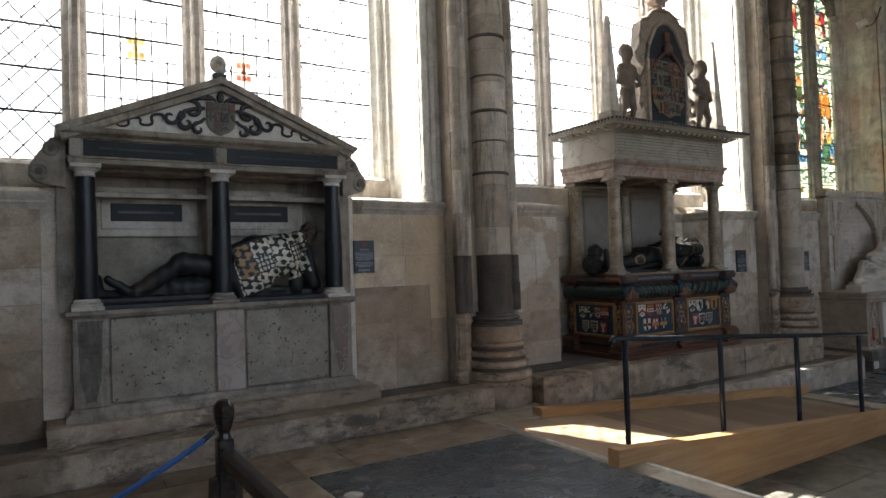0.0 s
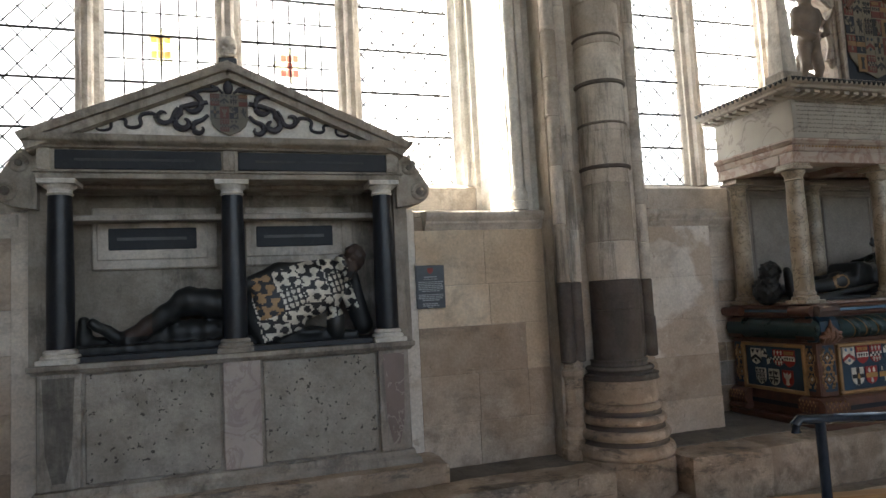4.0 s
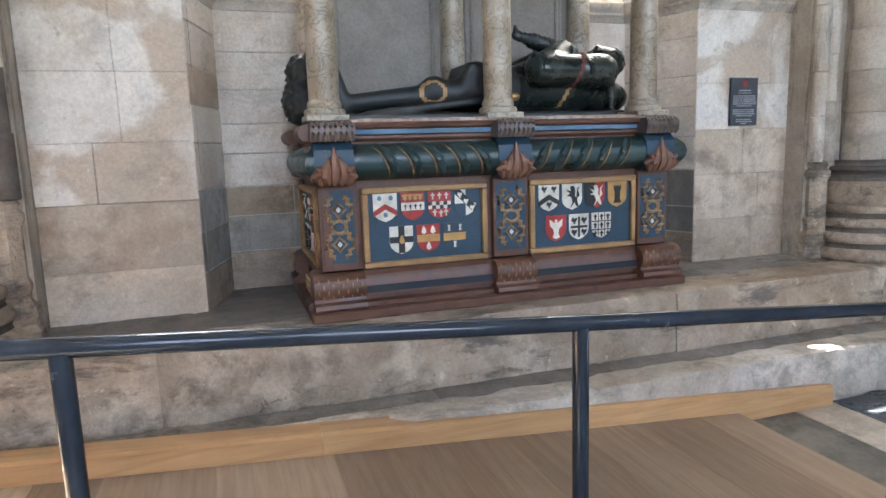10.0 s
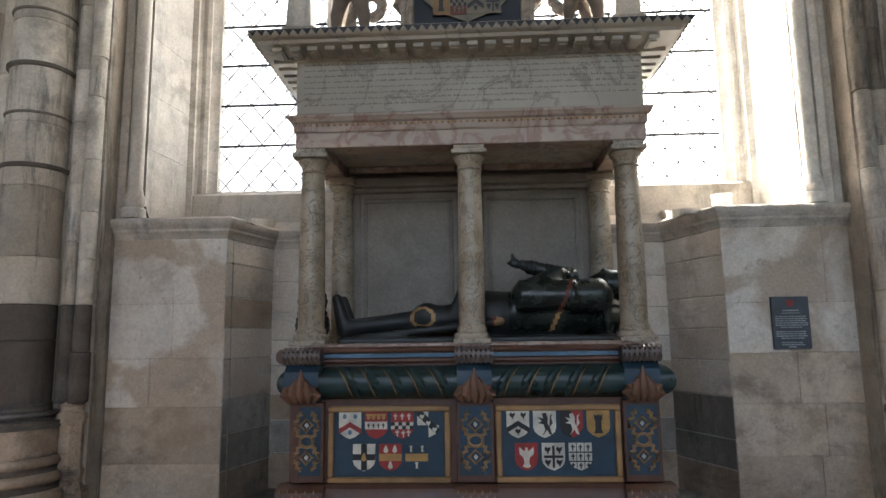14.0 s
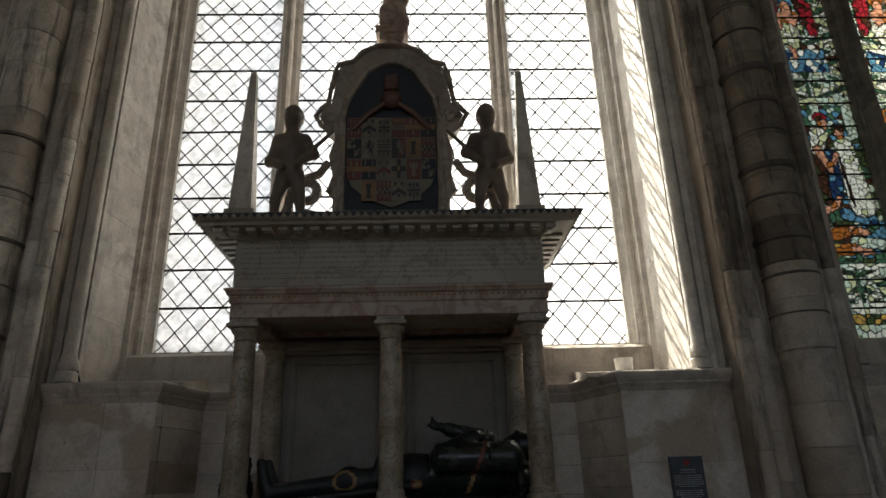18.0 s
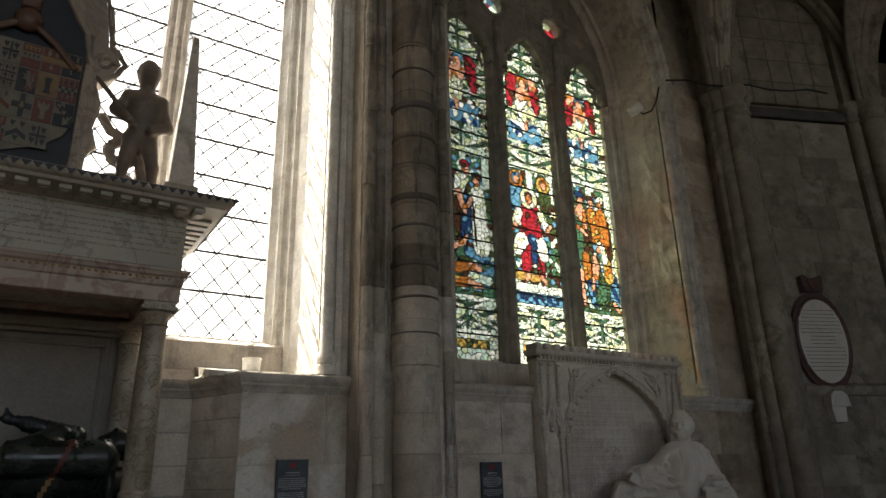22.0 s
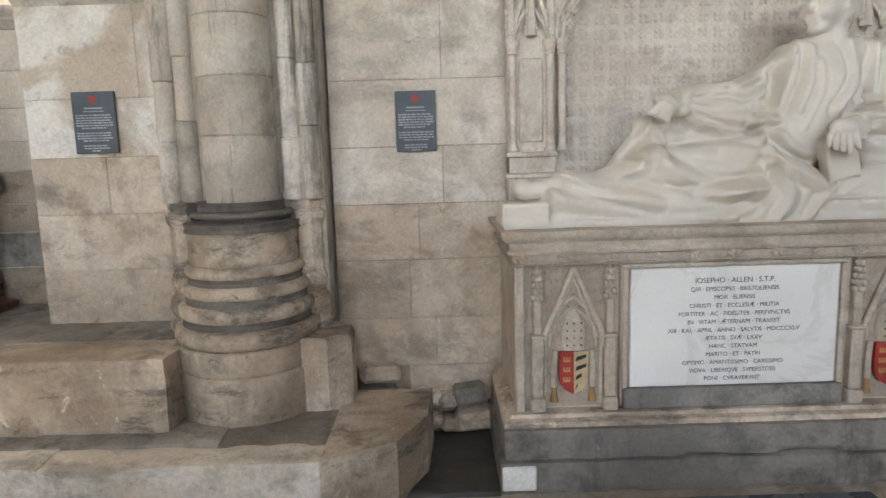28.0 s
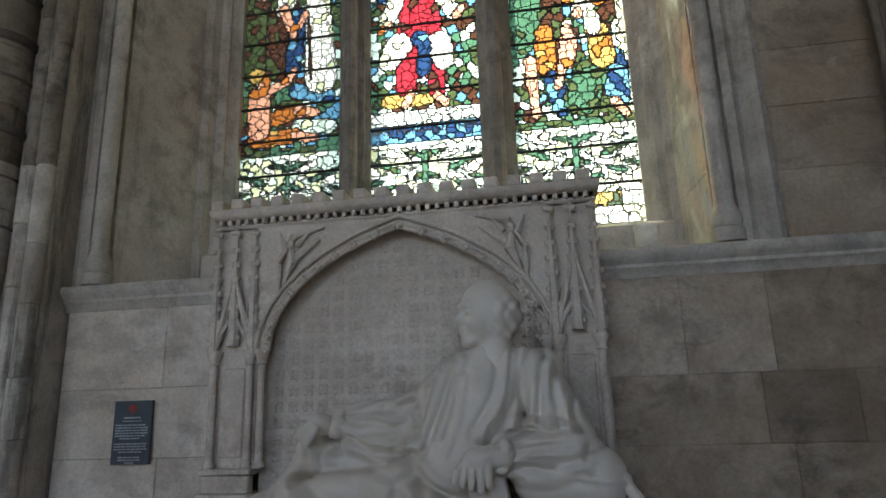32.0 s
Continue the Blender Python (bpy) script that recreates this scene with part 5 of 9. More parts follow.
def clip(poly, w, h):
    """Cuts a convex polygon to the shield's box."""
    for axis, lim, sgn in ((0, -w / 2, 1), (0, w / 2, -1), (1, -h / 2, 1), (1, h / 2, -1)):
        out = []
        for i, p in enumerate(poly):
            q = poly[i - 1]
            a, b = (q[axis] - lim) * sgn, (p[axis] - lim) * sgn
            if (a < 0) != (b < 0):
                t = a / (a - b)
                out.append((q[0] + (p[0] - q[0]) * t, q[1] + (p[1] - q[1]) * t))
            if b >= 0:
                out.append(p)
        poly = out
        if not poly:
            return poly
    return poly


def beast(kind, w, h):
    """Rough outlines of small charges, in units of the shield's width and height."""
    if kind == "rampant":
        return [[(-0.1, -0.42), (0.02, -0.2), (-0.05, 0.0), (-0.3, 0.05), (-0.12, 0.12), (-0.32, 0.28), (-0.06, 0.22), (-0.12, 0.4), (0.06, 0.42), (0.14, 0.25), (0.12, 0.05), (0.22, -0.1), (0.32, -0.4), (0.2, -0.36), (0.1, -0.2)], [(0.2, -0.1), (0.36, 0.05), (0.28, 0.25), (0.36, 0.4), (0.24, 0.3), (0.22, 0.1)]]
    if kind == "bird":
        return [[(-0.14, 0.02), (-0.08, 0.12), (0.0, 0.06), (0.14, 0.1), (0.1, -0.02), (0.03, -0.08), (0.04, -0.14), (-0.02, -0.14), (-0.03, -0.07), (-0.1, -0.04)]]
    if kind == "eagle":
        return [[(-0.05, 0.34), (0.05, 0.34), (0.07, 0.2), (0.32, 0.36), (0.3, 0.1), (0.14, -0.02), (0.1, -0.2), (0.18, -0.34), (0.0, -0.4), (-0.18, -0.34), (-0.1, -0.2), (-0.14, -0.02), (-0.3, 0.1), (-0.32, 0.36), (-0.07, 0.2)]]
    if kind == "cross":
        return [[(-0.025, 0.1), (0.025, 0.1), (0.025, -0.12), (-0.025, -0.12)], [(-0.08, 0.045), (0.08, 0.045), (0.08, -0.0), (-0.08, -0.0)]]
    if kind == "tower":
        return [[(-0.2, -0.34), (0.2, -0.34), (0.13, -0.2), (0.13, 0.14), (0.18, 0.18), (0.18, 0.36), (0.08, 0.3), (0.0, 0.36), (-0.08, 0.3), (-0.18, 0.36), (-0.18, 0.18), (-0.13, 0.14), (-0.13, -0.2)]]
    if kind == "drop":
        return [[(-0.09, -0.06), (0, -0.12), (0.09, -0.06), (0.06, 0.04), (0.02, 0.12), (-0.02, 0.12), (-0.06, 0.04)]]
    return [[(0.5 * math.cos(a) * 0.2, 0.5 * math.sin(a) * 0.2) for a in [2 * math.pi * i / 12 for i in range(12)]]]


def coat(g, design, x, y, z, w, h, t=0.006, plain=False):
    """One shield: a field and its charges, each a thin raised piece."""
    def lay(poly, slot, k):
        poly = clip(list(poly), w * 0.995, h)
        if len(poly) > 2:
            g.prism([(x + a, z + b) for a, b in poly], "y", y - t - 0.0022 * k, y - t * 0.5, slot)

    def charge(kind, cx, cz, s, slot, k=2):
        for poly in beast(kind, w, h):
            lay([(cx + a * s * w, cz + b * s * h) for a, b in poly], slot, k)
    field = {"chev": W_, "fessW": R_, "check": R_, "bend": B_, "cross": W_, "fessG": R_, "fessB": B_, "chevK": W_, "griffin": W_, "parted": K_, "tower": G_, "eagle": R_, "crossK": W_, "grid": W_}[design]
    g.prism([(x + a, z + b) for a, b in ([(-w / 2, -h / 2), (w / 2, -h / 2), (w / 2, h / 2), (-w / 2, h / 2)] if plain else shield_outline(w, h))], "y", y - t, y, field)
    if design in ("chev", "chevK"):
        c = R_ if design == "chev" else K_
        for s in (-1, 1):
            lay([(0, 0.14 * h), (s * 0.52 * w, -0.12 * h), (s * 0.52 * w, -0.32 * h if not plain else -0.3 * h), (0, -0.06 * h)], c, 1)
        for cx, cz in ((-0.24, 0.34), (0.24, 0.34), (0.0, -0.25)):
            charge("disc" if design == "chev" else "bird", cx * w, cz * h, 0.9 if design == "chev" else 0.95, S_ if design == "chev" else K_)
    if design == "fessW":
        lay([(-w, 0.14 * h), (w, 0.14 * h), (w, -0.14 * h), (-w, -0.14 * h)], W_, 1)
        for i in range(4):
            charge("cross", (-0.33 + 0.22 * i) * w, 0.0, 0.8, K_, 3)
            charge("drop", (-0.33 + 0.22 * i) * w, 0.32 * h, 0.9, G_, 2)
        lay([(-0.45 * w, 0.42 * h), (0.45 * w, 0.42 * h), (0.45 * w, 0.36 * h), (-0.45 * w, 0.36 * h)], G_, 1)
    if design == "check":
        for i in range(6):
            for j in range(2):
                lay([((-0.5 + i / 6) * w, (0.12 - 0.13 * j) * h), ((-0.5 + (i + 1) / 6) * w, (0.12 - 0.13 * j) * h), ((-0.5 + (i + 1) / 6) * w, (-0.01 - 0.13 * j) * h), ((-0.5 + i / 6) * w, (-0.01 - 0.13 * j) * h)], W_ if (i + j) % 2 else K_, 1)
        for cx, cz in ((-0.3, 0.33), (0, 0.33), (0.3, 0.33), (-0.22, -0.27), (0.05, -0.3), (0.28, -0.27)):
            charge("cross", cx * w, cz * h, 1.1, W_)
    if design == "bend":
        lay([(0, h / 2), (w / 2, h / 2), (w / 2, 0), (0, 0)], B_, 1)
        lay([(-w / 2, h / 2), (0, h / 2), (0, 0), (-w / 2, 0)], W_, 1)
        lay([(0, 0), (w * 0.47, 0), (w * 0.4, -0.3 * h), (0, -0.45 * h)], W_, 1)
        lay([(-0.5 * w, 0.5 * h), (-0.25 * w, 0.5 * h), (0.5 * w, -0.15 * h), (0.36 * w, -0.34 * h), (-0.5 * w, 0.36 * h)], K_, 2)
        for i in range(3):
            charge("bird", (-0.28 + 0.28 * i) * w, (0.32 - 0.24 * i) * h, 0.8, W_, 4)
    if design == "cross":
        lay([(-0.13 * w, h / 2), (0.13 * w, h / 2), (0.13 * w, -0.46 * h), (-0.13 * w, -0.46 * h)], K_, 1)
        lay([(-w, 0.13 * h), (w, 0.13 * h), (w, -0.09 * h), (-w, -0.09 * h)], K_, 2)
        charge("drop", 0, 0.02 * h, 1.3, G_, 4)
    if design == "fessG":
        lay([(-w, 0.14 * h), (w, 0.14 * h), (w, -0.12 * h), (-w, -0.12 * h)], G_, 1)
        for cx, cz in ((-0.2, 0.3), (0.2, 0.3), (0, -0.28)):
            charge("drop", cx * w, cz * h, 1.2, W_)
    if design == "fessB":
        lay([(-w, 0.14 * h), (w, 0.14 * h), (w, -0.14 * h), (-w, -0.14 * h)], G_, 1)
        for cx, cz in ((-0.25, 0.32), (0.25, 0.32), (0, -0.28)):
            charge("tower", cx * w, cz * h, 0.32, W_)
    if design == "griffin":
        charge("rampant", 0, 0, 1.0, K_)
    if design == "parted":
        lay([(0, h / 2), (w / 2, h / 2), (w / 2, -0.12 * h), (w * 0.28, -0.4 * h), (0, -0.5 * h)], R_, 1)
        charge("rampant", 0.02 * w, 0, 0.95, W_, 3)
    if design == "tower":
        charge("tower", 0, 0, 1.0, K_)
    if design == "eagle":
        charge("eagle", 0, 0, 1.0, W_)
    if design == "crossK":
        lay([(-0.05 * w, 0.4 * h), (0.05 * w, 0.4 * h), (0.05 * w, -0.4 * h), (-0.05 * w, -0.4 * h)], K_, 1)
        lay([(-0.42 * w, 0.05 * h), (0.42 * w, 0.05 * h), (0.42 * w, -0.04 * h), (-0.42 * w, -0.04 * h)], K_, 2)
        for cx, cz in ((-0.25, 0.26), (0.25, 0.26), (-0.25, -0.2), (0.25, -0.2)):
            charge("bird", cx * w, cz * h, 1.0, K_, 3)
    if design == "grid":
        for i in (-1, 1):
            lay([(i * w / 6 - 0.015 * w, h / 2), (i * w / 6 + 0.015 * w, h / 2), (i * w / 6 + 0.015 * w, -0.42 * h), (i * w / 6 - 0.015 * w, -0.42 * h)], K_, 1)
            lay([(-w, i * h / 6 + 0.02 * h), (w, i * h / 6 + 0.02 * h), (w, i * h / 6 - 0.02 * h), (-w, i * h / 6 - 0.02 * h)], K_, 2)
        for i in range(3):
            for j in range(3):
                charge("cross", (-0.33 + 0.33 * i) * w, (0.34 - 0.33 * j) * h, 1.0, K_, 3)
    return g


def shield(parent, design, x, y, z, w, h):
    return part("shield", coat(Geo(), design, x, y, z, w, h), TINCT, parent, smooth=0)


ALL_COATS = ("check", "fessW", "chev", "bend", "parted", "chevK", "fessG", "cross", "griffin", "tower", "crossK", "fessB", "eagle", "grid")


# Darkened tinctures: the shade on the backlit coats is put into the paint.
DIM_TINCT = [paint("dim_cream_paint", (0.17, 0.145, 0.105), 0.6, (0.16, 0.12, 0.09), 0.3), paint("dim_red_paint", (0.13, 0.035, 0.025), 0.6), SABLE, paint("dim_gold_paint", (0.22, 0.13, 0.055), 0.6), NIGHT, paint("dim_blue_paint", (0.05, 0.07, 0.09), 0.6), ALABASTER]


def great_coat(name, parent, x, y, z, w, h, cols=6, rows=4, label=""):
    """A quartered achievement of many small fields."""
    g = Geo()
    g.prism([(x + a, z + b) for a, b in shield_outline(w, h)], "y", y - 0.01, y, W_)
    k = 0
    for j in range(rows):
        for i in range(cols):
            cx, cz = (-0.5 + (i + 0.5) / cols) * w, (0.5 - (j + 0.5) / (rows + 0.25)) * h
            if j == rows - 1 and i in (0, cols - 1):
                continue
            coat(g, ALL_COATS[(k * 5 + j) % len(ALL_COATS)], x + cx, y - 0.01, z + cz, w / cols * 0.94, h / (rows + 0.25) * 0.92, 0.004, True)
            k += 1
    return part(name, g, DIM_TINCT, parent, label, smooth=0)


def words(name, body, x, y, z, size, mat, parent, depth=0.0008):
    """Lettering, centred at x on a face that looks along -y."""
    cu = bpy.data.curves.new("lettering", "FONT")
    cu.body, cu.size, cu.align_x, cu.extrude = body, size, "CENTER", depth
    tmp = bpy.data.objects.new("lettering", cu)
    scene.collection.objects.link(tmp)
    bpy.context.view_layer.update()
    me = bpy.data.meshes.new_from_object(tmp)
    bpy.data.objects.remove(tmp)
    me.transform(pose(x, y, z, 90))
    me.materials.clear()
    me.materials.append(mat)
    ob = new(name, me)
    ob.parent = parent
    return ob



# ---- the stained glass window ----
GLASS = [pane("pale_green_glass", (0.37, 0.45, 0.35), milky=0.75), pane("leaf_green_glass", (0.035, 0.085, 0.045), milky=0.75), pane("ruby_glass", (0.2, 0.012, 0.017), milky=0.75), pane("deep_blue_glass", (0.01, 0.026, 0.065), milky=0.75), pane("sky_blue_glass", (0.065, 0.165, 0.23), milky=0.75), pane("flesh_glass", (0.42, 0.2, 0.115), milky=0.75), pane("white_glass", (0.54, 0.545, 0.44), milky=0.75), pane("gold_glass", (0.3, 0.19, 0.045), milky=0.75), pane("orange_glass", (0.26, 0.085, 0.015), milky=0.75), pane("brown_glass", (0.0385, 0.0165, 0.0088), milky=0.75), pane("olive_glass", (0.033, 0.0468, 0.0165), milky=0.75), pane("yellow_green_glass", (0.38, 0.41, 0.22), milky=0.75), LEAD, pane("cream_glass", (0.55, 0.52, 0.38), milky=0.4), pane("amber_glass", (0.46, 0.28, 0.09), milky=0.4), pane("rose_glass", (0.42, 0.10, 0.08), milky=0.4)]
PG, LG, RU, DB, SB, FL, WH, GO, OR, BR, OL, YG = range(12)
LIGHTS3 = ((9.89, 10.6), (10.805, 11.52), (11.735, 12.45))


def oval(c, cu, cz, ru, rz):
    return lambda u, z: c if ((u - cu) / ru) ** 2 + ((z - cz) / rz) ** 2 < 1 else -1


def limb(c, u0, z0, u1, z1, w0, w1):
    """A tapering stroke from one point to another."""
    def f(u, z):
        du, dz = u1 - u0, z1 - z0
        t = max(0.0, min(1.0, ((u - u0) * du + (z - z0) * dz) / (du * du + dz * dz)))
        return c if math.hypot(u - u0 - t * du, z - z0 - t * dz) < w0 + (w1 - w0) * t else -1
    return f


def angel(u, z, s):
    """A seated angel with red wings over blue water; z is the height of the water."""
    q = [oval(FL, u + s * 0.01, z + 0.56, 0.05, 0.062), oval(OR if s > 0 else SB, u, z + 0.61, 0.075, 0.066), limb(FL, u - s * 0.07, z + 0.46, u - s * 0.04, z + 0.34, 0.034, 0.026), limb(FL, u + s * 0.08, z + 0.46, u + s * 0.11, z + 0.3, 0.036, 0.026)]
    q += [limb(FL, u, z + 0.48, u, z + 0.4, 0.055, 0.06), limb(WH, u - 0.02, z + 0.37, u - 0.05, z + 0.27, 0.08, 0.075), limb(YG, u - 0.02, z + 0.25, u + s * 0.13, z + 0.16, 0.085, 0.06), limb(YG, u - 0.04, z + 0.18, u, z + 0.1, 0.06, 0.045), limb(FL, u + s * 0.04, z + 0.08, u + s * 0.02, z - 0.05, 0.032, 0.024)]
    for e in (-1, 1):
        q += [limb(FL if s * e > 0 else RU, u + e * 0.15, z + 0.63, u + e * 0.17, z + 0.56, 0.06, 0.06), limb(RU, u + e * 0.17, z + 0.55, u + e * 0.21, z + 0.24, 0.085, 0.045)]
    return q


SCENES = (
    angel(0.34, 5.1, -1)
    + [oval(GO, 0.11, 3.565, 0.062, 0.06), oval(FL, 0.165, 3.52, 0.045, 0.05), limb(FL, 0.15, 3.42, 0.33, 3.5, 0.036, 0.03), limb(FL, 0.33, 3.5, 0.385, 3.585, 0.028, 0.02), limb(FL, 0.13, 3.41, 0.14, 3.16, 0.085, 0.08), limb(FL, 0.42, 3.27, 0.53, 3.25, 0.045, 0.034), limb(OR, 0.2, 3.22, 0.42, 3.27, 0.06, 0.05), limb(FL, 0.4, 3.09, 0.54, 3.065, 0.04, 0.028), limb(OR, 0.12, 3.08, 0.38, 3.1, 0.06, 0.055), oval(BR, 0.05, 3.04, 0.08, 0.06)]
    + [oval(FL, 0.53, 4.215, 0.045, 0.055), oval(OL, 0.53, 4.265, 0.062, 0.06), limb(FL, 0.45, 4.0, 0.4, 3.9, 0.03, 0.024), limb(BR, 0.47, 4.0, 0.5, 3.5, 0.011, 0.011), limb(WH, 0.54, 4.09, 0.57, 3.5, 0.085, 0.115), limb(OL, 0.63, 3.56, 0.6, 3.45, 0.05, 0.05)]
    + [oval(FL, 0.4, 4.32, 0.045, 0.055), oval(RU, 0.385, 4.39, 0.066, 0.052), limb(FL, 0.29, 4.06, 0.37, 3.84, 0.04, 0.03), limb(WH, 0.34, 4.22, 0.29, 4.06, 0.085, 0.06), limb(DB, 0.4, 4.0, 0.37, 3.6, 0.06, 0.06), limb(BR, 0.29, 4.05, 0.27, 3.62, 0.12, 0.11)]
    + [oval(FL, 0.12, 4.2, 0.045, 0.055), oval(DB, 0.1, 4.265, 0.062, 0.05), limb(OL, 0.1, 4.1, 0.09, 3.66, 0.1, 0.11)]
    + [limb(SB, 0.4, 3.42, 0.62, 3.36, 0.055, 0.055), limb(PG, 0.42, 3.16, 0.64, 3.14, 0.05, 0.05)],
    angel(0.35, 5.1, 1)
    + [oval(FL, 0.33, 4.16, 0.046, 0.062), oval(BR, 0.33, 4.19, 0.06, 0.07), oval(YG, 0.33, 4.18, 0.125, 0.125), limb(FL, 0.12, 3.83, 0.07, 3.78, 0.034, 0.024), limb(FL, 0.59, 3.84, 0.63, 3.9, 0.034, 0.024), limb(WH, 0.18, 3.99, 0.11, 3.85, 0.06, 0.055), limb(WH, 0.5, 4.0, 0.575, 3.86, 0.06, 0.055)]
    + [limb(DB, 0.34, 3.7, 0.38, 3.62, 0.06, 0.04), limb(WH, 0.2, 3.67, 0.13, 3.56, 0.09, 0.075), limb(WH, 0.47, 3.65, 0.5, 3.52, 0.085, 0.07), limb(DB, 0.37, 3.62, 0.36, 3.47, 0.045, 0.05), limb(RU, 0.34, 4.05, 0.34, 3.78, 0.12, 0.15), limb(FL, 0.27, 3.3, 0.24, 3.23, 0.034, 0.03), limb(FL, 0.45, 3.27, 0.5, 3.22, 0.034, 0.03), limb(RU, 0.26, 3.56, 0.24, 3.36, 0.085, 0.07), limb(RU, 0.44, 3.48, 0.45, 3.3, 0.07, 0.05), limb(GO, 0.12, 3.26, 0.38, 3.25, 0.045, 0.045)]
    + [oval(FL, 0.17, 4.38, 0.04, 0.05), oval(SB, 0.165, 4.395, 0.065, 0.075), oval(OR, 0.165, 4.39, 0.105, 0.105), limb(SB, 0.15, 4.28, 0.12, 4.08, 0.085, 0.09), oval(FL, 0.56, 4.375, 0.04, 0.05), oval(OR, 0.565, 4.395, 0.056, 0.062), oval(GO, 0.56, 4.385, 0.105, 0.105), limb(OL, 0.57, 4.28, 0.58, 4.1, 0.085, 0.09), limb(YG, 0.0, 4.05, 0.7, 4.05, 0.035, 0.035)],
    angel(0.36, 5.1, -1)
    + [oval(FL, 0.44, 3.74, 0.035, 0.045), oval(WH, 0.475, 3.77, 0.07, 0.075), limb(WH, 0.52, 3.7, 0.53, 3.62, 0.05, 0.05), oval(FL, 0.36, 3.63, 0.038, 0.04), oval(WH, 0.37, 3.665, 0.042, 0.034), limb(FL, 0.37, 3.56, 0.35, 3.4, 0.06, 0.05), limb(FL, 0.33, 3.4, 0.28, 3.24, 0.034, 0.026), limb(GO, 0.55, 3.6, 0.57, 3.42, 0.07, 0.085), limb(LG, 0.5, 3.33, 0.42, 3.14, 0.1, 0.11), limb(FL, 0.62, 3.1, 0.68, 3.02, 0.035, 0.026), limb(OL, 0.46, 3.13, 0.62, 3.06, 0.07, 0.05), limb(SB, 0.64, 3.4, 0.64, 3.14, 0.065, 0.075), limb(SB, 0.26, 3.3, 0.3, 3.1, 0.06, 0.06)]
    + [oval(FL, 0.09, 4.17, 0.042, 0.05), oval(WH, 0.07, 4.235, 0.055, 0.036), limb(FL, 0.14, 3.98, 0.27, 3.9, 0.032, 0.026), limb(LG, 0.12, 4.0, 0.1, 3.74, 0.095, 0.11), limb(LG, 0.1, 3.7, 0.09, 3.55, 0.07, 0.06), limb(FL, 0.12, 3.44, 0.14, 3.06, 0.04, 0.03), limb(OR, 0.21, 3.62, 0.22, 3.4, 0.07, 0.07)]
    + [oval(FL, 0.21, 4.32, 0.042, 0.055), oval(DB, 0.2, 4.4, 0.068, 0.05), oval(RU, 0.21, 4.36, 0.07, 0.05), limb(FL, 0.2, 4.2, 0.24, 4.02, 0.075, 0.06), limb(BR, 0.26, 4.0, 0.27, 3.42, 0.085, 0.1), oval(FL, 0.38, 4.31, 0.042, 0.055), oval(BR, 0.375, 4.375, 0.06, 0.05), limb(OR, 0.38, 4.2, 0.39, 3.9, 0.075, 0.08), oval(FL, 0.53, 4.32, 0.04, 0.055), oval(WH, 0.53, 4.385, 0.06, 0.045), limb(OR, 0.54, 4.2, 0.56, 3.86, 0.08, 0.085), limb(BR, 0.62, 4.1, 0.63, 3.7, 0.045, 0.05)],
)
FACES = {FL: (FL, OR), RU: (RU, BR), WH: (WH, YG), OR: (OR, GO), DB: (DB, SB), SB: (SB, DB), BR: (BR, OL), LG: (LG, OL), GO: (GO, OR), YG: (YG, WH), OL: (OL, BR), PG: (PG, YG)}


def foliage(u, z, q, w):
    """Curling pale leaves on a green ground, alike on both sides of a stem."""
    a = abs(u - 0.355)
    k = math.sin(a * 30 + 5 * math.sin(z * 21)) + math.sin(z * 41 - a * 17)
    if a < 0.016:
        return LG
    return (OL if q < 0.3 else LG) if k < -0.95 else SB if k < -0.8 and w < 0.4 else WH if k > 0.25 and q < 0.6 else PG if q < 0.75 else YG


def tint(k, u, z, q, w):
    """Colour of the piece at u across the light and height z; q and w vary from piece to piece."""
    if z > 4.9 or 2.97 < z < 4.52:
        for f in SCENES[k]:
            c = f(u, z)
            if c >= 0:
                a, b = FACES.get(c, (c, c))
                return b if q < 0.22 else a
    if z < 2.44 or 2.53 < z < 2.62 or 2.9 < z < 2.97:
        return WH if q < 0.35 else PG if q < 0.8 else YG
    if z < 2.53:
        return (OL if q < 0.4 else GO) if 0.12 < u < 0.6 else PG
    if z < 2.9 or 4.6 < z < 4.88 or z > 5.72:
        return foliage(u, z, q, w)
    if 4.52 < z < 4.6:
        return PG if w < 0.7 else YG
    if k == 1 and z < 3.19:
        return (SB if w < 0.6 else DB) if z < 3.09 else (PG if q < 0.6 else WH)
    if z < 3.02:
        return LG if q < 0.5 else OL
    if z > 4.88:
        return (SB if q < 0.55 else DB if q < 0.75 else WH) if z < 5.14 and abs(u - 0.35) < 0.25 else BR if q < 0.06 else foliage(u, z, q, w)
    if z > 4.2 and min(abs(u - 0.06), abs(u - 0.36), abs(u - 0.66)) < 0.05:
        return PG
    if k == 2 and u > 0.64:
        return PG if q < 0.6 else YG
    return LG if q < 0.28 else OL if q < 0.5 else BR if q < 0.68 else PG if q < 0.88 else SB


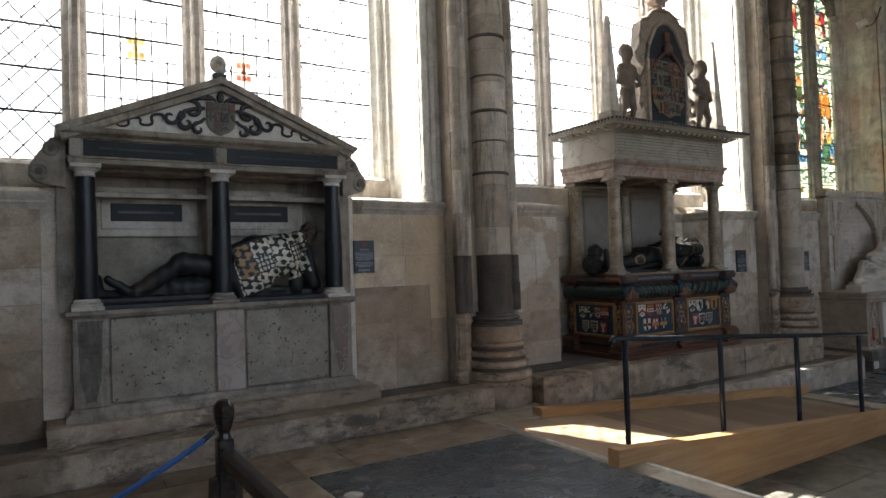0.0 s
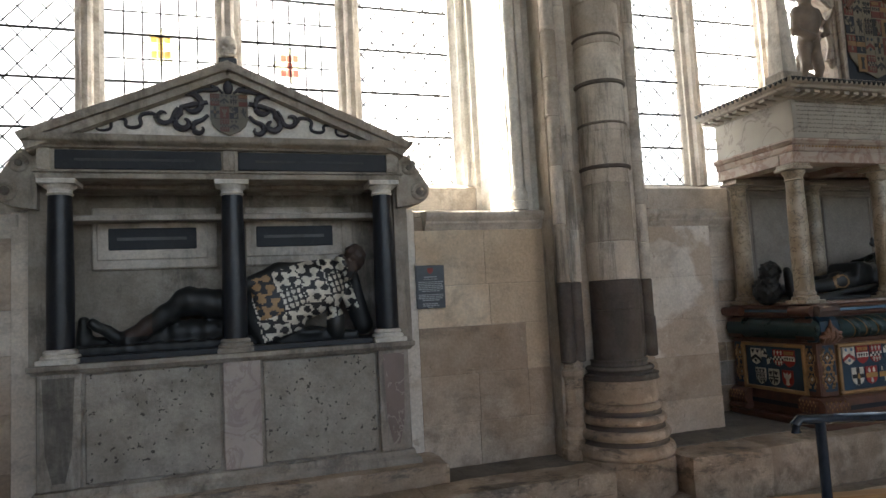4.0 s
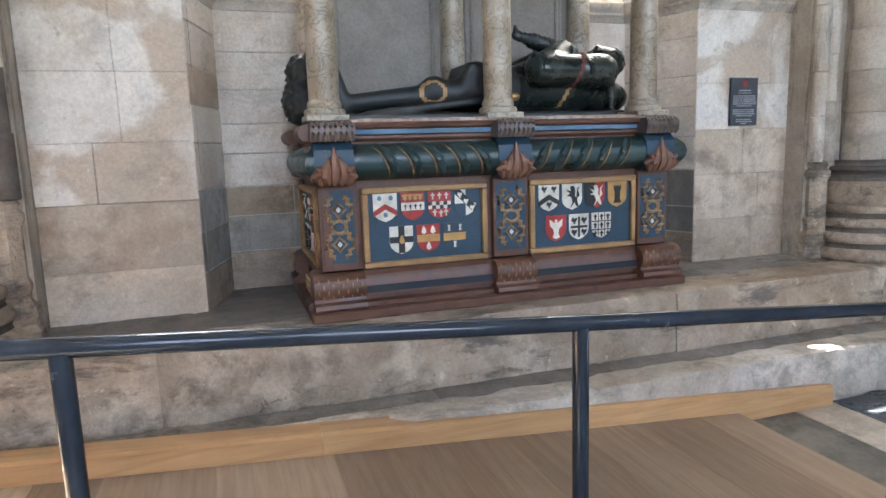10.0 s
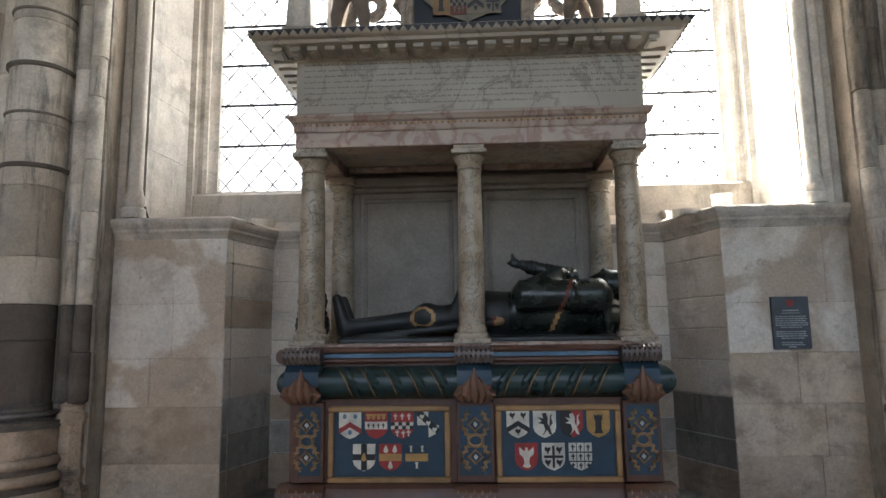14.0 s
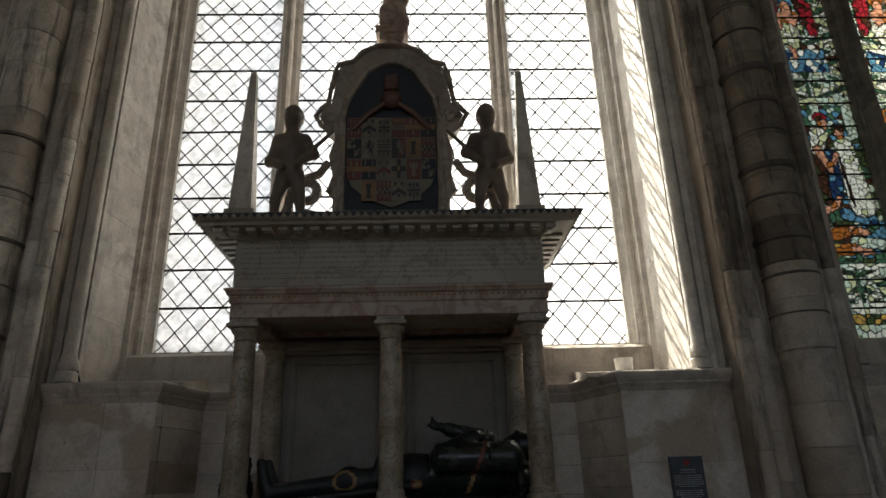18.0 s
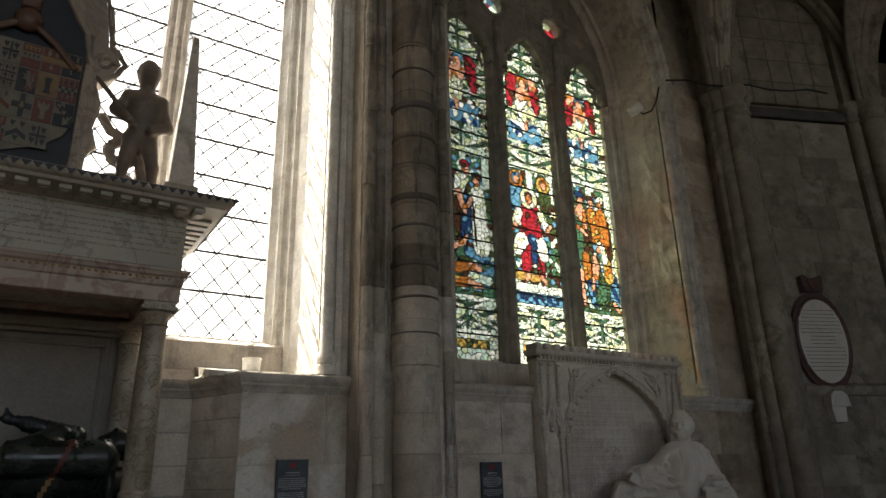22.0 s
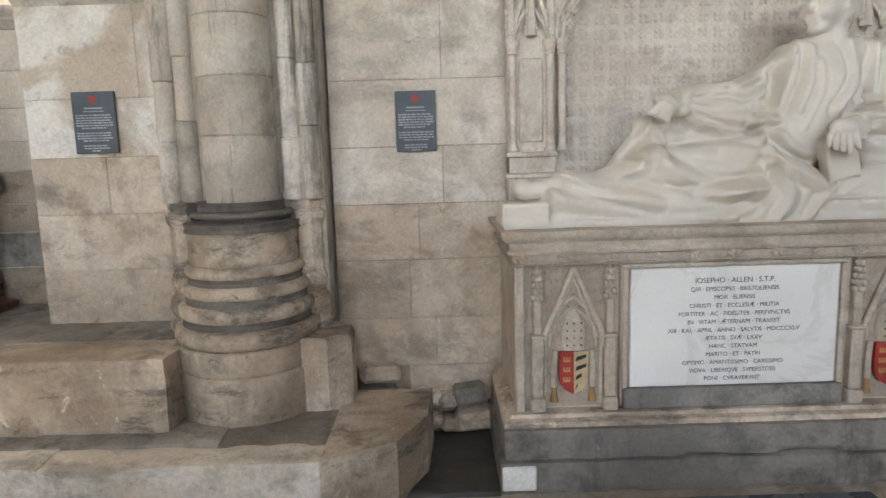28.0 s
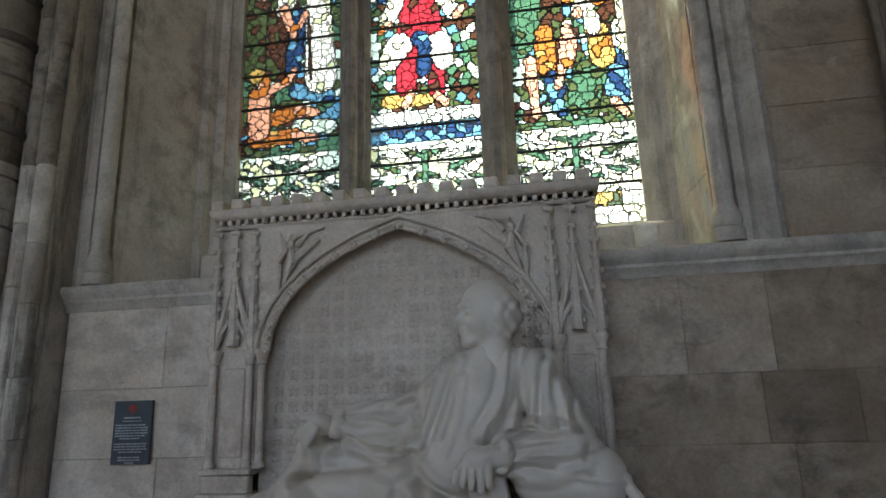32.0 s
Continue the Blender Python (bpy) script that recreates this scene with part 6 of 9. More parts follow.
TRACERY = stone("grey_tracery_stone", (0.24, 0.205, 0.17), (0.33, 0.29, 0.25), stain=(0.1, 0.09, 0.08), stains=0.6, vary=0.1, grime=0.5)
w3 = tagged(thing("window_3", "three-light stained glass window with figures in ruby, blue and green", "window"), kind="structure")
r = random.Random(12)
CELL, Z3 = 0.0125, 2.33
for k, (a, b) in enumerate(LIGHTS3):
    nx, rows = int((b - a) / CELL) + 1, 320
    dx, dz = (b - a + 0.01) / nx, (6.24 - Z3) / rows
    seeds = {(i, j): ((i + r.random()) * 0.056, (j + r.random()) * 0.06, r.random(), r.random()) for i in range(-1, 15) for j in range(-1, 68)}
    ids = {}
    for i in range(nx):
        for j in range(rows):
            u, z = (i + 0.5) * dx, (j + 0.5) * dz
            si, sj = int(u / 0.056), int(z / 0.06)
            best = min((((u - seeds[p, q][0]) ** 2 + (z - seeds[p, q][1]) ** 2, p, q) for p in (si - 1, si, si + 1) for q in (sj - 1, sj, sj + 1)))
            sd = seeds[best[1], best[2]]
            ids[i, j] = (tint(k, u, Z3 + z, sd[2], sd[3]), best[1], best[2])
    pt = {(i, j): (a - 0.005 + dx * (i + (r.uniform(-0.3, 0.3) if 0 < i < nx else 0)), Z3 + dz * (j + (r.uniform(-0.3, 0.3) if j % 20 else 0))) for i in range(nx + 1) for j in range(rows + 1)}
    for panel in range(rows // 20):
        g = Geo()
        for j in range(panel * 20, panel * 20 + 20):
            for i in range(nx):
                c = [pt[i, j], pt[i + 1, j], pt[i + 1, j + 1], pt[i, j + 1]]
                g.add([(x, GLASS_Y, z) for x, z in c], [(0, 1, 2, 3)], ids[i, j][0])
                for (i2, j2), (p, q) in (((i + 1, j), (c[1], c[2])), ((i, j + 1), (c[3], c[2]))):
                    if (i2, j2) in ids and ids[i2, j2] != ids[i, j]:
                        d = Vector((q[0] - p[0], q[1] - p[1])).normalized()
                        o = Vector((-d.y, d.x)) * (0.005 if ids[i2, j2][0] != ids[i, j][0] else 0.0034)
                        d *= 0.003
                        g.add([(x, GLASS_Y - 0.003, z) for x, z in ((p[0] - o.x - d.x, p[1] - o.y - d.y), (q[0] - o.x + d.x, q[1] - o.y + d.y), (q[0] + o.x + d.x, q[1] + o.y + d.y), (p[0] + o.x - d.x, p[1] + o.y - d.y))], [(0, 1, 2, 3)], 12)
        p = part("glass_panel", g, GLASS, w3, smooth=0, fix=False)
        p.visible_shadow = True
        z = Z3 + dz * 20 * (panel + 1)
        if z < 6.1:
            part("saddle_bar", Geo().tube([(a, GLASS_Y - 0.02, z), (b, GLASS_Y - 0.02, z)], 0.009, 6), IRON, w3)
words("window_lettering", "AND HE HEALED THEM", 11.16, GLASS_Y - 0.012, 3.02, 0.066, GILT, w3)
for (a, b), (c, d) in zip(LIGHTS3, LIGHTS3[1:]):
    part("mullion", mullion((b + c) / 2, c - b, 2.3, 6.3), TRACERY, w3, smooth=30)
for a, b in LIGHTS3:
    c = arch_pts(a, b, 5.72, 9, 0.78)
    m = (a + b) / 2
    left = [p for p in c if p[0] <= m + 1e-4]
    right = [p for p in c if p[0] >= m - 1e-4]
    g = Geo().prism([(a - 0.14, 5.72)] + left + [(m, 6.3), (a - 0.14, 6.3)], "y", 6.08, 6.27)
    g.prism(right + [(b + 0.14, 5.72), (b + 0.14, 6.3), (m, 6.3)], "y", 6.08, 6.27)
    part("light_head", g, TRACERY, w3, "pointed tracery head", smooth=0)
    g = Geo().tube([(x, 6.09, z) for x, z in c], 0.035, 8)
    for s, x in ((1, a), (-1, b)):
        g.tube([(x + s * 0.02, 6.17, 5.7), (x + s * 0.1, 6.17, 5.78), (x + s * 0.07, 6.17, 5.9), (x + s * 0.17, 6.17, 5.93), (x + s * 0.2, 6.17, 6.05)], 0.028, 7)
    part("cusps", g, TRACERY, w3)


def eye_tile(g, cx, cz, h, rad, n=24):
    v, f = [], []
    for i in range(n):
        t = 2 * math.pi * i / n
        k = h / max(abs(math.cos(t)), abs(math.sin(t)))
        for y in (6.08, 6.27):
            v += [(cx + rad * math.cos(t), y, cz + rad * math.sin(t)), (cx + k * math.cos(t), y, cz + k * math.sin(t))]
    for i in range(n):
        j = (i + 1) % n
        f += [(4 * i, 4 * j, 4 * j + 1, 4 * i + 1), (4 * i + 2, 4 * i + 3, 4 * j + 3, 4 * j + 2), (4 * i, 4 * i + 2, 4 * j + 2, 4 * j)]
    g.add(v, f)
    g.tube([(cx + rad * math.cos(2 * math.pi * i / n), 6.09, cz + rad * math.sin(2 * math.pi * i / n)) for i in range(n)], 0.035, 7, closed=True)


g, gp = Geo(), Geo()
EYES = ((10.685, 6.55, 0.25, 0.17), (11.6, 6.55, 0.25, 0.17), (11.14, 7.08, 0.28, 0.2), (10.2, 6.5, 0.2, 0.09), (12.08, 6.5, 0.2, 0.09))
for cx, cz, h, rad in EYES:
    eye_tile(g, cx, cz, h, rad)
    for i in range(8):
        t0, t1 = 2 * math.pi * i / 8, 2 * math.pi * (i + 1) / 8
        for s0, s1 in ((0.0, 0.5), (0.5, 1.02)):
            gp.add([(cx + rad * s * math.cos(t), GLASS_Y, cz + rad * s * math.sin(t)) for s, t in ((s0, t0), (s1, t0), (s1, t1), (s0, t1))], [(0, 1, 2, 3)], r.choice((PG, PG, WH, SB, RU, YG)))
g.box(9.7, 10.0, 6.08, 6.27, 6.3, 6.8).box(10.4, 10.435, 6.08, 6.27, 6.3, 6.8).box(10.0, 10.4, 6.08, 6.27, 6.7, 6.8).box(10.935, 11.35, 6.08, 6.27, 6.3, 6.8).box(11.85, 11.88, 6.08, 6.27, 6.3, 6.8).box(11.88, 12.28, 6.08, 6.27, 6.7, 6.8).box(12.28, 12.6, 6.08, 6.27, 6.3, 6.8)
g.box(9.7, 10.86, 6.08, 6.27, 6.8, 8.2).box(11.42, 12.6, 6.08, 6.27, 6.8, 8.2).box(10.86, 11.42, 6.08, 6.27, 7.36, 8.2)
part("tracery", g, TRACERY, w3, "stone tracery with round eyes", smooth=30)
p = part("tracery_glass", gp, GLASS, w3, smooth=0, fix=False)
p.visible_shadow = True

# small heraldic medallions in the clear window
w1 = bpy.data.objects["window_1"]
for x, z, c in ((0.74, 3.36, 14), (1.68, 3.27, 15)):
    g = Geo()
    out = [(x + (0.11 + 0.018 * math.cos(6 * t)) * math.cos(t), z + (0.155 + 0.02 * math.cos(6 * t)) * math.sin(t)) for t in [2 * math.pi * i / 36 for i in range(36)]]
    g.add([(a, GLASS_Y - 0.006, b) for a, b in out], [tuple(range(36))], 13)
    p = part("medallion", g, GLASS, w1, smooth=0, fix=False)
    p.visible_shadow = False
    g = Geo()
    for i in range(3):
        for j in range(3):
            if (i + j) % 2 == 0 or i == 1:
                a, b = x - 0.07 + 0.047 * i, z - 0.09 + 0.06 * j
                g.add([(a, GLASS_Y - 0.009, b), (a + 0.044, GLASS_Y - 0.009, b), (a + 0.044, GLASS_Y - 0.009, b + 0.057), (a, GLASS_Y - 0.009, b + 0.057)], [(0, 1, 2, 3)], c)
    g.tube([(a, GLASS_Y - 0.01, b) for a, b in out], 0.004, 5, 12, closed=True)
    p = part("medallion_shield", g, GLASS, w1, smooth=0, fix=False)
    p.visible_shadow = False

# ---- wall monument with a pediment and a reclining knight ----
PINKGREY = marble("pinkish_grey_marble", (0.40, 0.33, 0.29), (0.47, 0.41, 0.36), (0.25, 0.19, 0.17), 5.0, 0.6, 0.06, 0.5)
DARKVEIN = marble("dark_veined_marble", (0.17, 0.12, 0.10), (0.24, 0.18, 0.155), (0.5, 0.44, 0.38), 4.0, 0.5, 0.025, 0.6)
t1 = thing("wall_monument", "grey stone wall monument with black columns and carved pediment", "monument")
part("plinth", rough_block(0.02, 2.48, 5.05, 5.5, 0.215, 0.345), BENCH, t1, "worn stone plinth", smooth=50)
part("chest", Geo().box(0.2, 2.26, 5.225, 5.74, 0.345, 1.07), TOMBSTONE, t1, smooth=0)
for a, b, mat in ((0.18, 0.40, DARK_GREY), (1.15, 1.365, PINKGREY), (2.085, 2.285, DARKVEIN)):
    part("pilaster", Geo().box(a, b, 5.195, 5.4, 0.43, 1.07, 0.006), TOMBSTONE if mat is not PINKGREY else mat, t1)
    if mat is not PINKGREY:
        part("pilaster_inlay", Geo().prism([(a + 0.03, 1.04), (b - 0.03, 1.04), (b - 0.045, 0.62), (b - 0.08, 0.47), (a + 0.08, 0.47), (a + 0.045, 0.62)], "y", 5.19, 5.25), mat, t1, "dark veined inlay", smooth=0)
part("base_moulding", Geo().sweep([(0, 0.345), (0.05, 0.345), (0.045, 0.38), (0.02, 0.4), (0.015, 0.425), (0, 0.43)], [(0.18, 5.5), (0.18, 5.2), (2.285, 5.2), (2.285, 5.5)][::-1][::-1]), TOMBSTONE, t1)
for a, b in ((0.405, 1.145), (1.37, 2.08)):
    part("pitted_panel", Geo().box(a + 0.012, b - 0.012, 5.208, 5.3, 0.44, 1.05, 0.008), PITTED, t1, "pitted grey stone panel")
part("top_slab", Geo().sweep([(0, 1.06), (0.015, 1.06), (0.025, 1.075), (0.04, 1.085), (0.04, 1.11), (0, 1.112)], [(0.18, 5.7), (0.18, 5.2), (2.285, 5.2), (2.285, 5.7)]).box(0.18, 2.285, 5.2, 5.74, 1.06, 1.11), TOMBSTONE, t1)
part("niche_back", Geo().box(0.1, 2.36, 5.68, 5.74, 1.1, 2.2), TOMBSTONE, t1, smooth=0)
for x0, x1, a, b in ((0.37, 1.12, 0.47, 0.995), (1.3, 2.03, 1.374, 1.889)):
    o = 0.02
    part("back_panel", Geo().box(x0, x1, 5.65, 5.69, 1.66, 2.06, 0.01), DRESSED, t1)
    part("panel_frame", Geo().box(a - 0.07, b + 0.07, 5.64, 5.66, 1.72, 1.99, 0.008), DRESSED, t1)
    part("inscription_plate", Geo().box(a, b, 5.632, 5.65, 1.785, 1.925, 0.004), BLACK_MATT, t1, "black inscription plate")
    part("inscription_bar", Geo().box(a + 0.05, b - 0.06, 5.6305, 5.6325, 1.845, 1.865), stone("worn_lettering", (0.10, 0.10, 0.10), (0.14, 0.14, 0.14), vary=0.0), t1, smooth=0)
for x0, x1 in ((0.1, 0.2), (2.27, 2.36)):
    part("niche_side", Geo().box(x0, x1, 5.36, 5.68, 1.1, 2.2), TOMBSTONE, t1, smooth=0)
part("middle_pier", Geo().box(1.16, 1.28, 5.5, 5.68, 1.1, 2.18, 0.01), TOMBSTONE, t1)
for i, x in enumerate((0.28, 1.228, 2.178)):
    part("column_base", Geo().box(x - 0.105, x + 0.105, 5.19, 5.4, 1.112, 1.14, 0.004).lathe([(0.1, 1.14), (0.104, 1.15), (0.1, 1.162), (0.085, 1.168), (0.09, 1.178), (0.086, 1.188), (0.074, 1.195)], x, 5.295, 24), TOMBSTONE if i == 1 else PALE, t1)
    part("column", Geo().lathe([(0.073, 1.193), (0.073, 1.5), (0.069, 1.8), (0.062, 2.085)], x, 5.295, 28), BLACK, t1, "polished black marble column")
    part("capital", Geo().lathe([(0.064, 2.075), (0.072, 2.085), (0.064, 2.095), (0.066, 2.11), (0.085, 2.125), (0.088, 2.135)], x, 5.295, 24).box(x - 0.1, x + 0.1, 5.195, 5.395, 2.135, 2.165, 0.004), PALE, t1, "pale stone capital")
part("architrave", Geo().box(0.17, 2.3, 5.215, 5.75, 2.165, 2.2, 0.004).box(0.16, 2.31, 5.2, 5.75, 2.2, 2.212, 0.003), TOMBSTONE, t1)
part("soffit", Geo().box(0.3, 1.14, 5.42, 5.66, 2.14, 2.166, 0.005).box(1.32, 2.1, 5.42, 5.66, 2.14, 2.166, 0.005), TOMBSTONE, t1)
part("frieze", Geo().box(0.18, 2.29, 5.225, 5.75, 2.212, 2.345), TOMBSTONE, t1, smooth=0)
for a, b in ((0.27, 1.17), (1.27, 2.2)):
    part("frieze_panel", Geo().box(a, b, 5.215, 5.24, 2.222, 2.335, 0.003), BLACK_MATT, t1, "black marble frieze panel")
    part("panel_lettering", Geo().box(a + 0.1, b - 0.15, 5.2135, 5.2155, 2.27, 2.285), stone("worn_letters", (0.05, 0.05, 0.055), (0.07, 0.07, 0.075), vary=0.0), t1, smooth=0)
for x in (0.2, 1.2, 2.22):
    part("frieze_block", Geo().box(x - 0.02, x + 0.05, 5.205, 5.25, 2.215, 2.342, 0.004), TOMBSTONE, t1)
part("cornice", Geo().sweep([(0, 2.345), (0.02, 2.345), (0.03, 2.36), (0.06, 2.37), (0.075, 2.385), (0.085, 2.41), (0, 2.415)], [(0.18, 5.7), (0.18, 5.215), (2.29, 5.215), (2.29, 5.7)]).box(0.18, 2.29, 5.215, 5.7, 2.345, 2.41), TOMBSTONE, t1)
ap, lx, rx = (1.222, 2.885), (0.1, 2.41), (2.345, 2.41)
part("tympanum", Geo().prism([(0.14, 2.41), (2.3, 2.41), (1.222, 2.83)], "y", 5.22, 5.6), PALE, t1, "pale tympanum")
for a in (lx, rx):
    d = Vector((ap[0] - a[0], ap[1] - a[1])).normalized()
    n = Vector((-d.y, d.x)) if a is lx else Vector((d.y, -d.x))
    for off, th, y in ((0.0, 0.05, 5.13), (-0.05, 0.05, 5.16), (-0.075, 0.03, 5.19)):
        p, q = Vector(a) + n * off, Vector(ap) + n * off
        part("raking_cornice", Geo().prism([(p.x, p.y), (q.x, q.y), (ap[0], q.y - th * 1.05), (p.x - n.x * th, p.y - n.y * th)], "y", y, 5.62), TOMBSTONE, t1, smooth=0)
MANTLE = paint("dark_mantling", (0.045, 0.042, 0.05), 0.6, (0.15, 0.13, 0.12), 0.3)


def scroll(x, z, r, a0, sweep, s, thick, tail=()):
    """A curl that winds inwards round x, z, with a tail that leads to it."""
    pts = [(1.222 + s * p[0], 5.203, p[1]) for p in tail]
    for i in range(16):
        a, k = radians(a0 + sweep * i / 15), r * (1 - 0.62 * i / 15)
        pts.append((1.222 + s * (x + k * math.cos(a)), 5.2, z + k * math.sin(a)))
    n = len(pts) - 1
    return Geo().tube(pts, [thick * (0.35 + 0.65 * math.sin(math.pi * min(1, 0.15 + 0.85 * i / n))) for i in range(n + 1)], 7)


for s in (-1, 1):
    for x, z, r, a0, sweep, thick, tail in ((0.215, 2.62, 0.075, 60, 300, 0.02, ((0.06, 2.72), (0.15, 2.715))), (0.26, 2.51, 0.055, 70, -330, 0.022, ((0.12, 2.64), (0.2, 2.625), (0.27, 2.6))), (0.37, 2.545, 0.05, 200, 300, 0.016, ((0.29, 2.6), (0.31, 2.57))), (0.17, 2.475, 0.045, 90, -300, 0.018, ((0.12, 2.56), (0.15, 2.53))), (0.075, 2.765, 0.035, 250, 280, 0.012, ((0.03, 2.7), (0.05, 2.72)))):
        part("mantling_curl", scroll(x, z, r, a0, sweep, s, thick, tail), MANTLE, t1, "dark carved mantling curl")
    pts = []
    for i in range(90):
        t = i / 89
        a, wave = 17.5 * t, 1 - 0.62 * t
        pts.append((1.222 + s * (0.42 + 0.44 * t - 0.02 * wave * math.sin(2 * a)), 5.213, 2.53 - 0.085 * t + 0.042 * wave * math.sin(a)))
    part("winding_ribbon", Geo().tube(pts, [0.0125 - 0.007 * i / 89 for i in range(90)], 6), MANTLE, t1, "dark winding ribbon")
part("crest_knob", Geo().ball((1.222, 5.2, 2.735), (0.03, 0.025, 0.045)), MANTLE, t1)
great_coat("heraldic_shield", t1, 1.225, 5.205, 2.565, 0.22, 0.26, 4, 3, "small quartered coat of arms")
for s, x in ((-1, 0.1), (1, 2.345)):
    out = [(x - s * 0.06, 2.0), (x + s * 0.06, 2.02), (x + s * 0.13, 2.045), (x + s * 0.165, 2.09), (x + s * 0.165, 2.14), (x + s * 0.13, 2.2), (x + s * 0.085, 2.27), (x + s * 0.03, 2.35), (x - s * 0.06, 2.36)]
    sc = part("side_scroll", Geo().prism(out, "y", 5.3, 5.46), TOMBSTONE, t1, "carved stone side scroll", smooth=30)
    for cx, cz, r in ((x + s * 0.1, 2.11, 0.05), (x + s * 0.03, 2.27, 0.038)):
        part("volute", Geo().tube([(cx + r * math.cos(2 * math.pi * i / 18), 5.298, cz + r * math.sin(2 * math.pi * i / 18)) for i in range(18)], 0.016, 8, closed=True), TOMBSTONE, sc)
        # Flat dark disc: the shade inside the scroll's hole, done in colour.
        part("volute_eye", Geo().tube([(cx, 5.3, cz), (cx, 5.285, cz)], r * 0.5, 12), DARK_GREY, sc, "dark disc standing in for a hole")
part("body_stone", Geo().box(0.1, 2.36, 5.46, 5.9, 2.2, 2.42), TOMBSTONE, t1, smooth=0)
part("flank_stone", Geo().box(0.0, 0.18, 5.405, 5.5, 0.345, 2.0, 0.004), ASHLAR, t1)
part("flank_stone", Geo().box(2.29, 2.42, 5.405, 5.5, 0.345, 2.0, 0.004), PLASTER, t1)
part("skull_block", Geo().box(1.17, 1.28, 5.2, 5.3, 2.84, 2.93, 0.006), SABLE, t1)
part("black_bed", Geo().box(0.22, 2.25, 5.26, 5.66, 1.11, 1.145, 0.004), BLACK, t1, "black marble bed")


def skull_form(P):
    d = melt(0.03, egg(P, (0, 0, 0.08), (0.062, 0.075, 0.066)), slab(P, (0, -0.045, 0.025), (0.038, 0.032, 0.03), 0.015))
    for s in (-1, 1):
        d = np.maximum(d, -(egg(P, (s * 0.026, -0.075, 0.058), (0.018, 0.028, 0.017))))
    d = np.maximum(d, -egg(P, (0, -0.085, 0.032), (0.01, 0.02, 0.016)))
    return np.maximum(d, -slab(P, (0, -0.08, 0.008), (0.03, 0.02, 0.003), 0.001))


sk = part("skull", field((-0.09, -0.1, -0.02), (0.09, 0.1, 0.16), 0.006, skull_form).turned(pose(1.222, 5.25, 2.935, 0, 0, 10) @ Matrix.Scale(1.0, 4)), DRESSED, None, smooth=80)
tagged(sk, "carved pale stone skull on top of the pediment", "sculpture")


def knight_form(P):
    c = lambda *a: cap(P, *a)
    leg = melt(0.03, c((0.62, 5.42, 1.23), (0.95, 5.42, 1.44), 0.05, 0.075), c((0.95, 5.42, 1.44), (1.32, 5.44, 1.38), 0.085, 0.1))
    boot = melt(0.02, c((0.6, 5.42, 1.21), (0.42, 5.4, 1.33), 0.042, 0.03), c((0.62, 5.42, 1.22), (0.6, 5.42, 1.17), 0.045, 0.04))
    leg2 = melt(0.03, c((0.36, 5.5, 1.2), (0.36, 5.5, 1.34), 0.05, 0.035), c((0.4, 5.5, 1.19), (0.9, 5.5, 1.24), 0.05, 0.07), c((0.9, 5.5, 1.24), (1.35, 5.48, 1.25), 0.08, 0.1))
    torso = melt(0.06, c((1.35, 5.46, 1.3), (1.78, 5.46, 1.5), 0.14, 0.15), slab(P, (1.6, 5.4, 1.43), (0.27, 0.09, 0.15), 0.06, 0, -17))
    tails = slab(P, (1.48, 5.36, 1.27), (0.16, 0.05, 0.1), 0.04, 0, -24)
    arm = melt(0.04, c((1.82, 5.42, 1.6), (1.5, 5.38, 1.58), 0.075, 0.07), c((1.5, 5.38, 1.58), (1.25, 5.36, 1.5), 0.07, 0.045))
    prop = melt(0.03, c((1.93, 5.5, 1.55), (2.05, 5.46, 1.22), 0.07, 0.06), c((2.05, 5.46, 1.24), (1.98, 5.42, 1.58), 0.05, 0.035))
    ruff = slab(P, (1.92, 5.42, 1.61), (0.03, 0.1, 0.09), 0.03, 0, -20)
    head = melt(0.02, egg(P, (2.0, 5.42, 1.68), (0.075, 0.078, 0.09)), egg(P, (1.965, 5.36, 1.63), (0.045, 0.05, 0.06)), c((1.95, 5.33, 1.665), (1.945, 5.315, 1.645), 0.014, 0.016), egg(P, (1.95, 5.35, 1.59), (0.04, 0.04, 0.05)))
    helm = egg(P, (1.68, 5.4, 1.2), (0.13, 0.07, 0.04))
    gaunt = egg(P, (1.85, 5.36, 1.25), (0.06, 0.06, 0.11))
    mat = slab(P, (1.15, 5.48, 1.165), (0.85, 0.13, 0.03), 0.02)
    d = melt(0.03, leg, boot, leg2, torso, tails, arm, prop, head)
    d = melt(0.015, d, ruff, helm, gaunt, mat)
    curl = 0.006 * np.sin(P[:, 0] * 90) * np.sin(P[:, 2] * 90 + P[:, 1] * 50) * (P[:, 0] > 1.9) * (P[:, 2] > 1.52)
    return d + 0.003 * np.sin(P[:, 0] * 70) * (P[:, 0] < 1.3) + curl


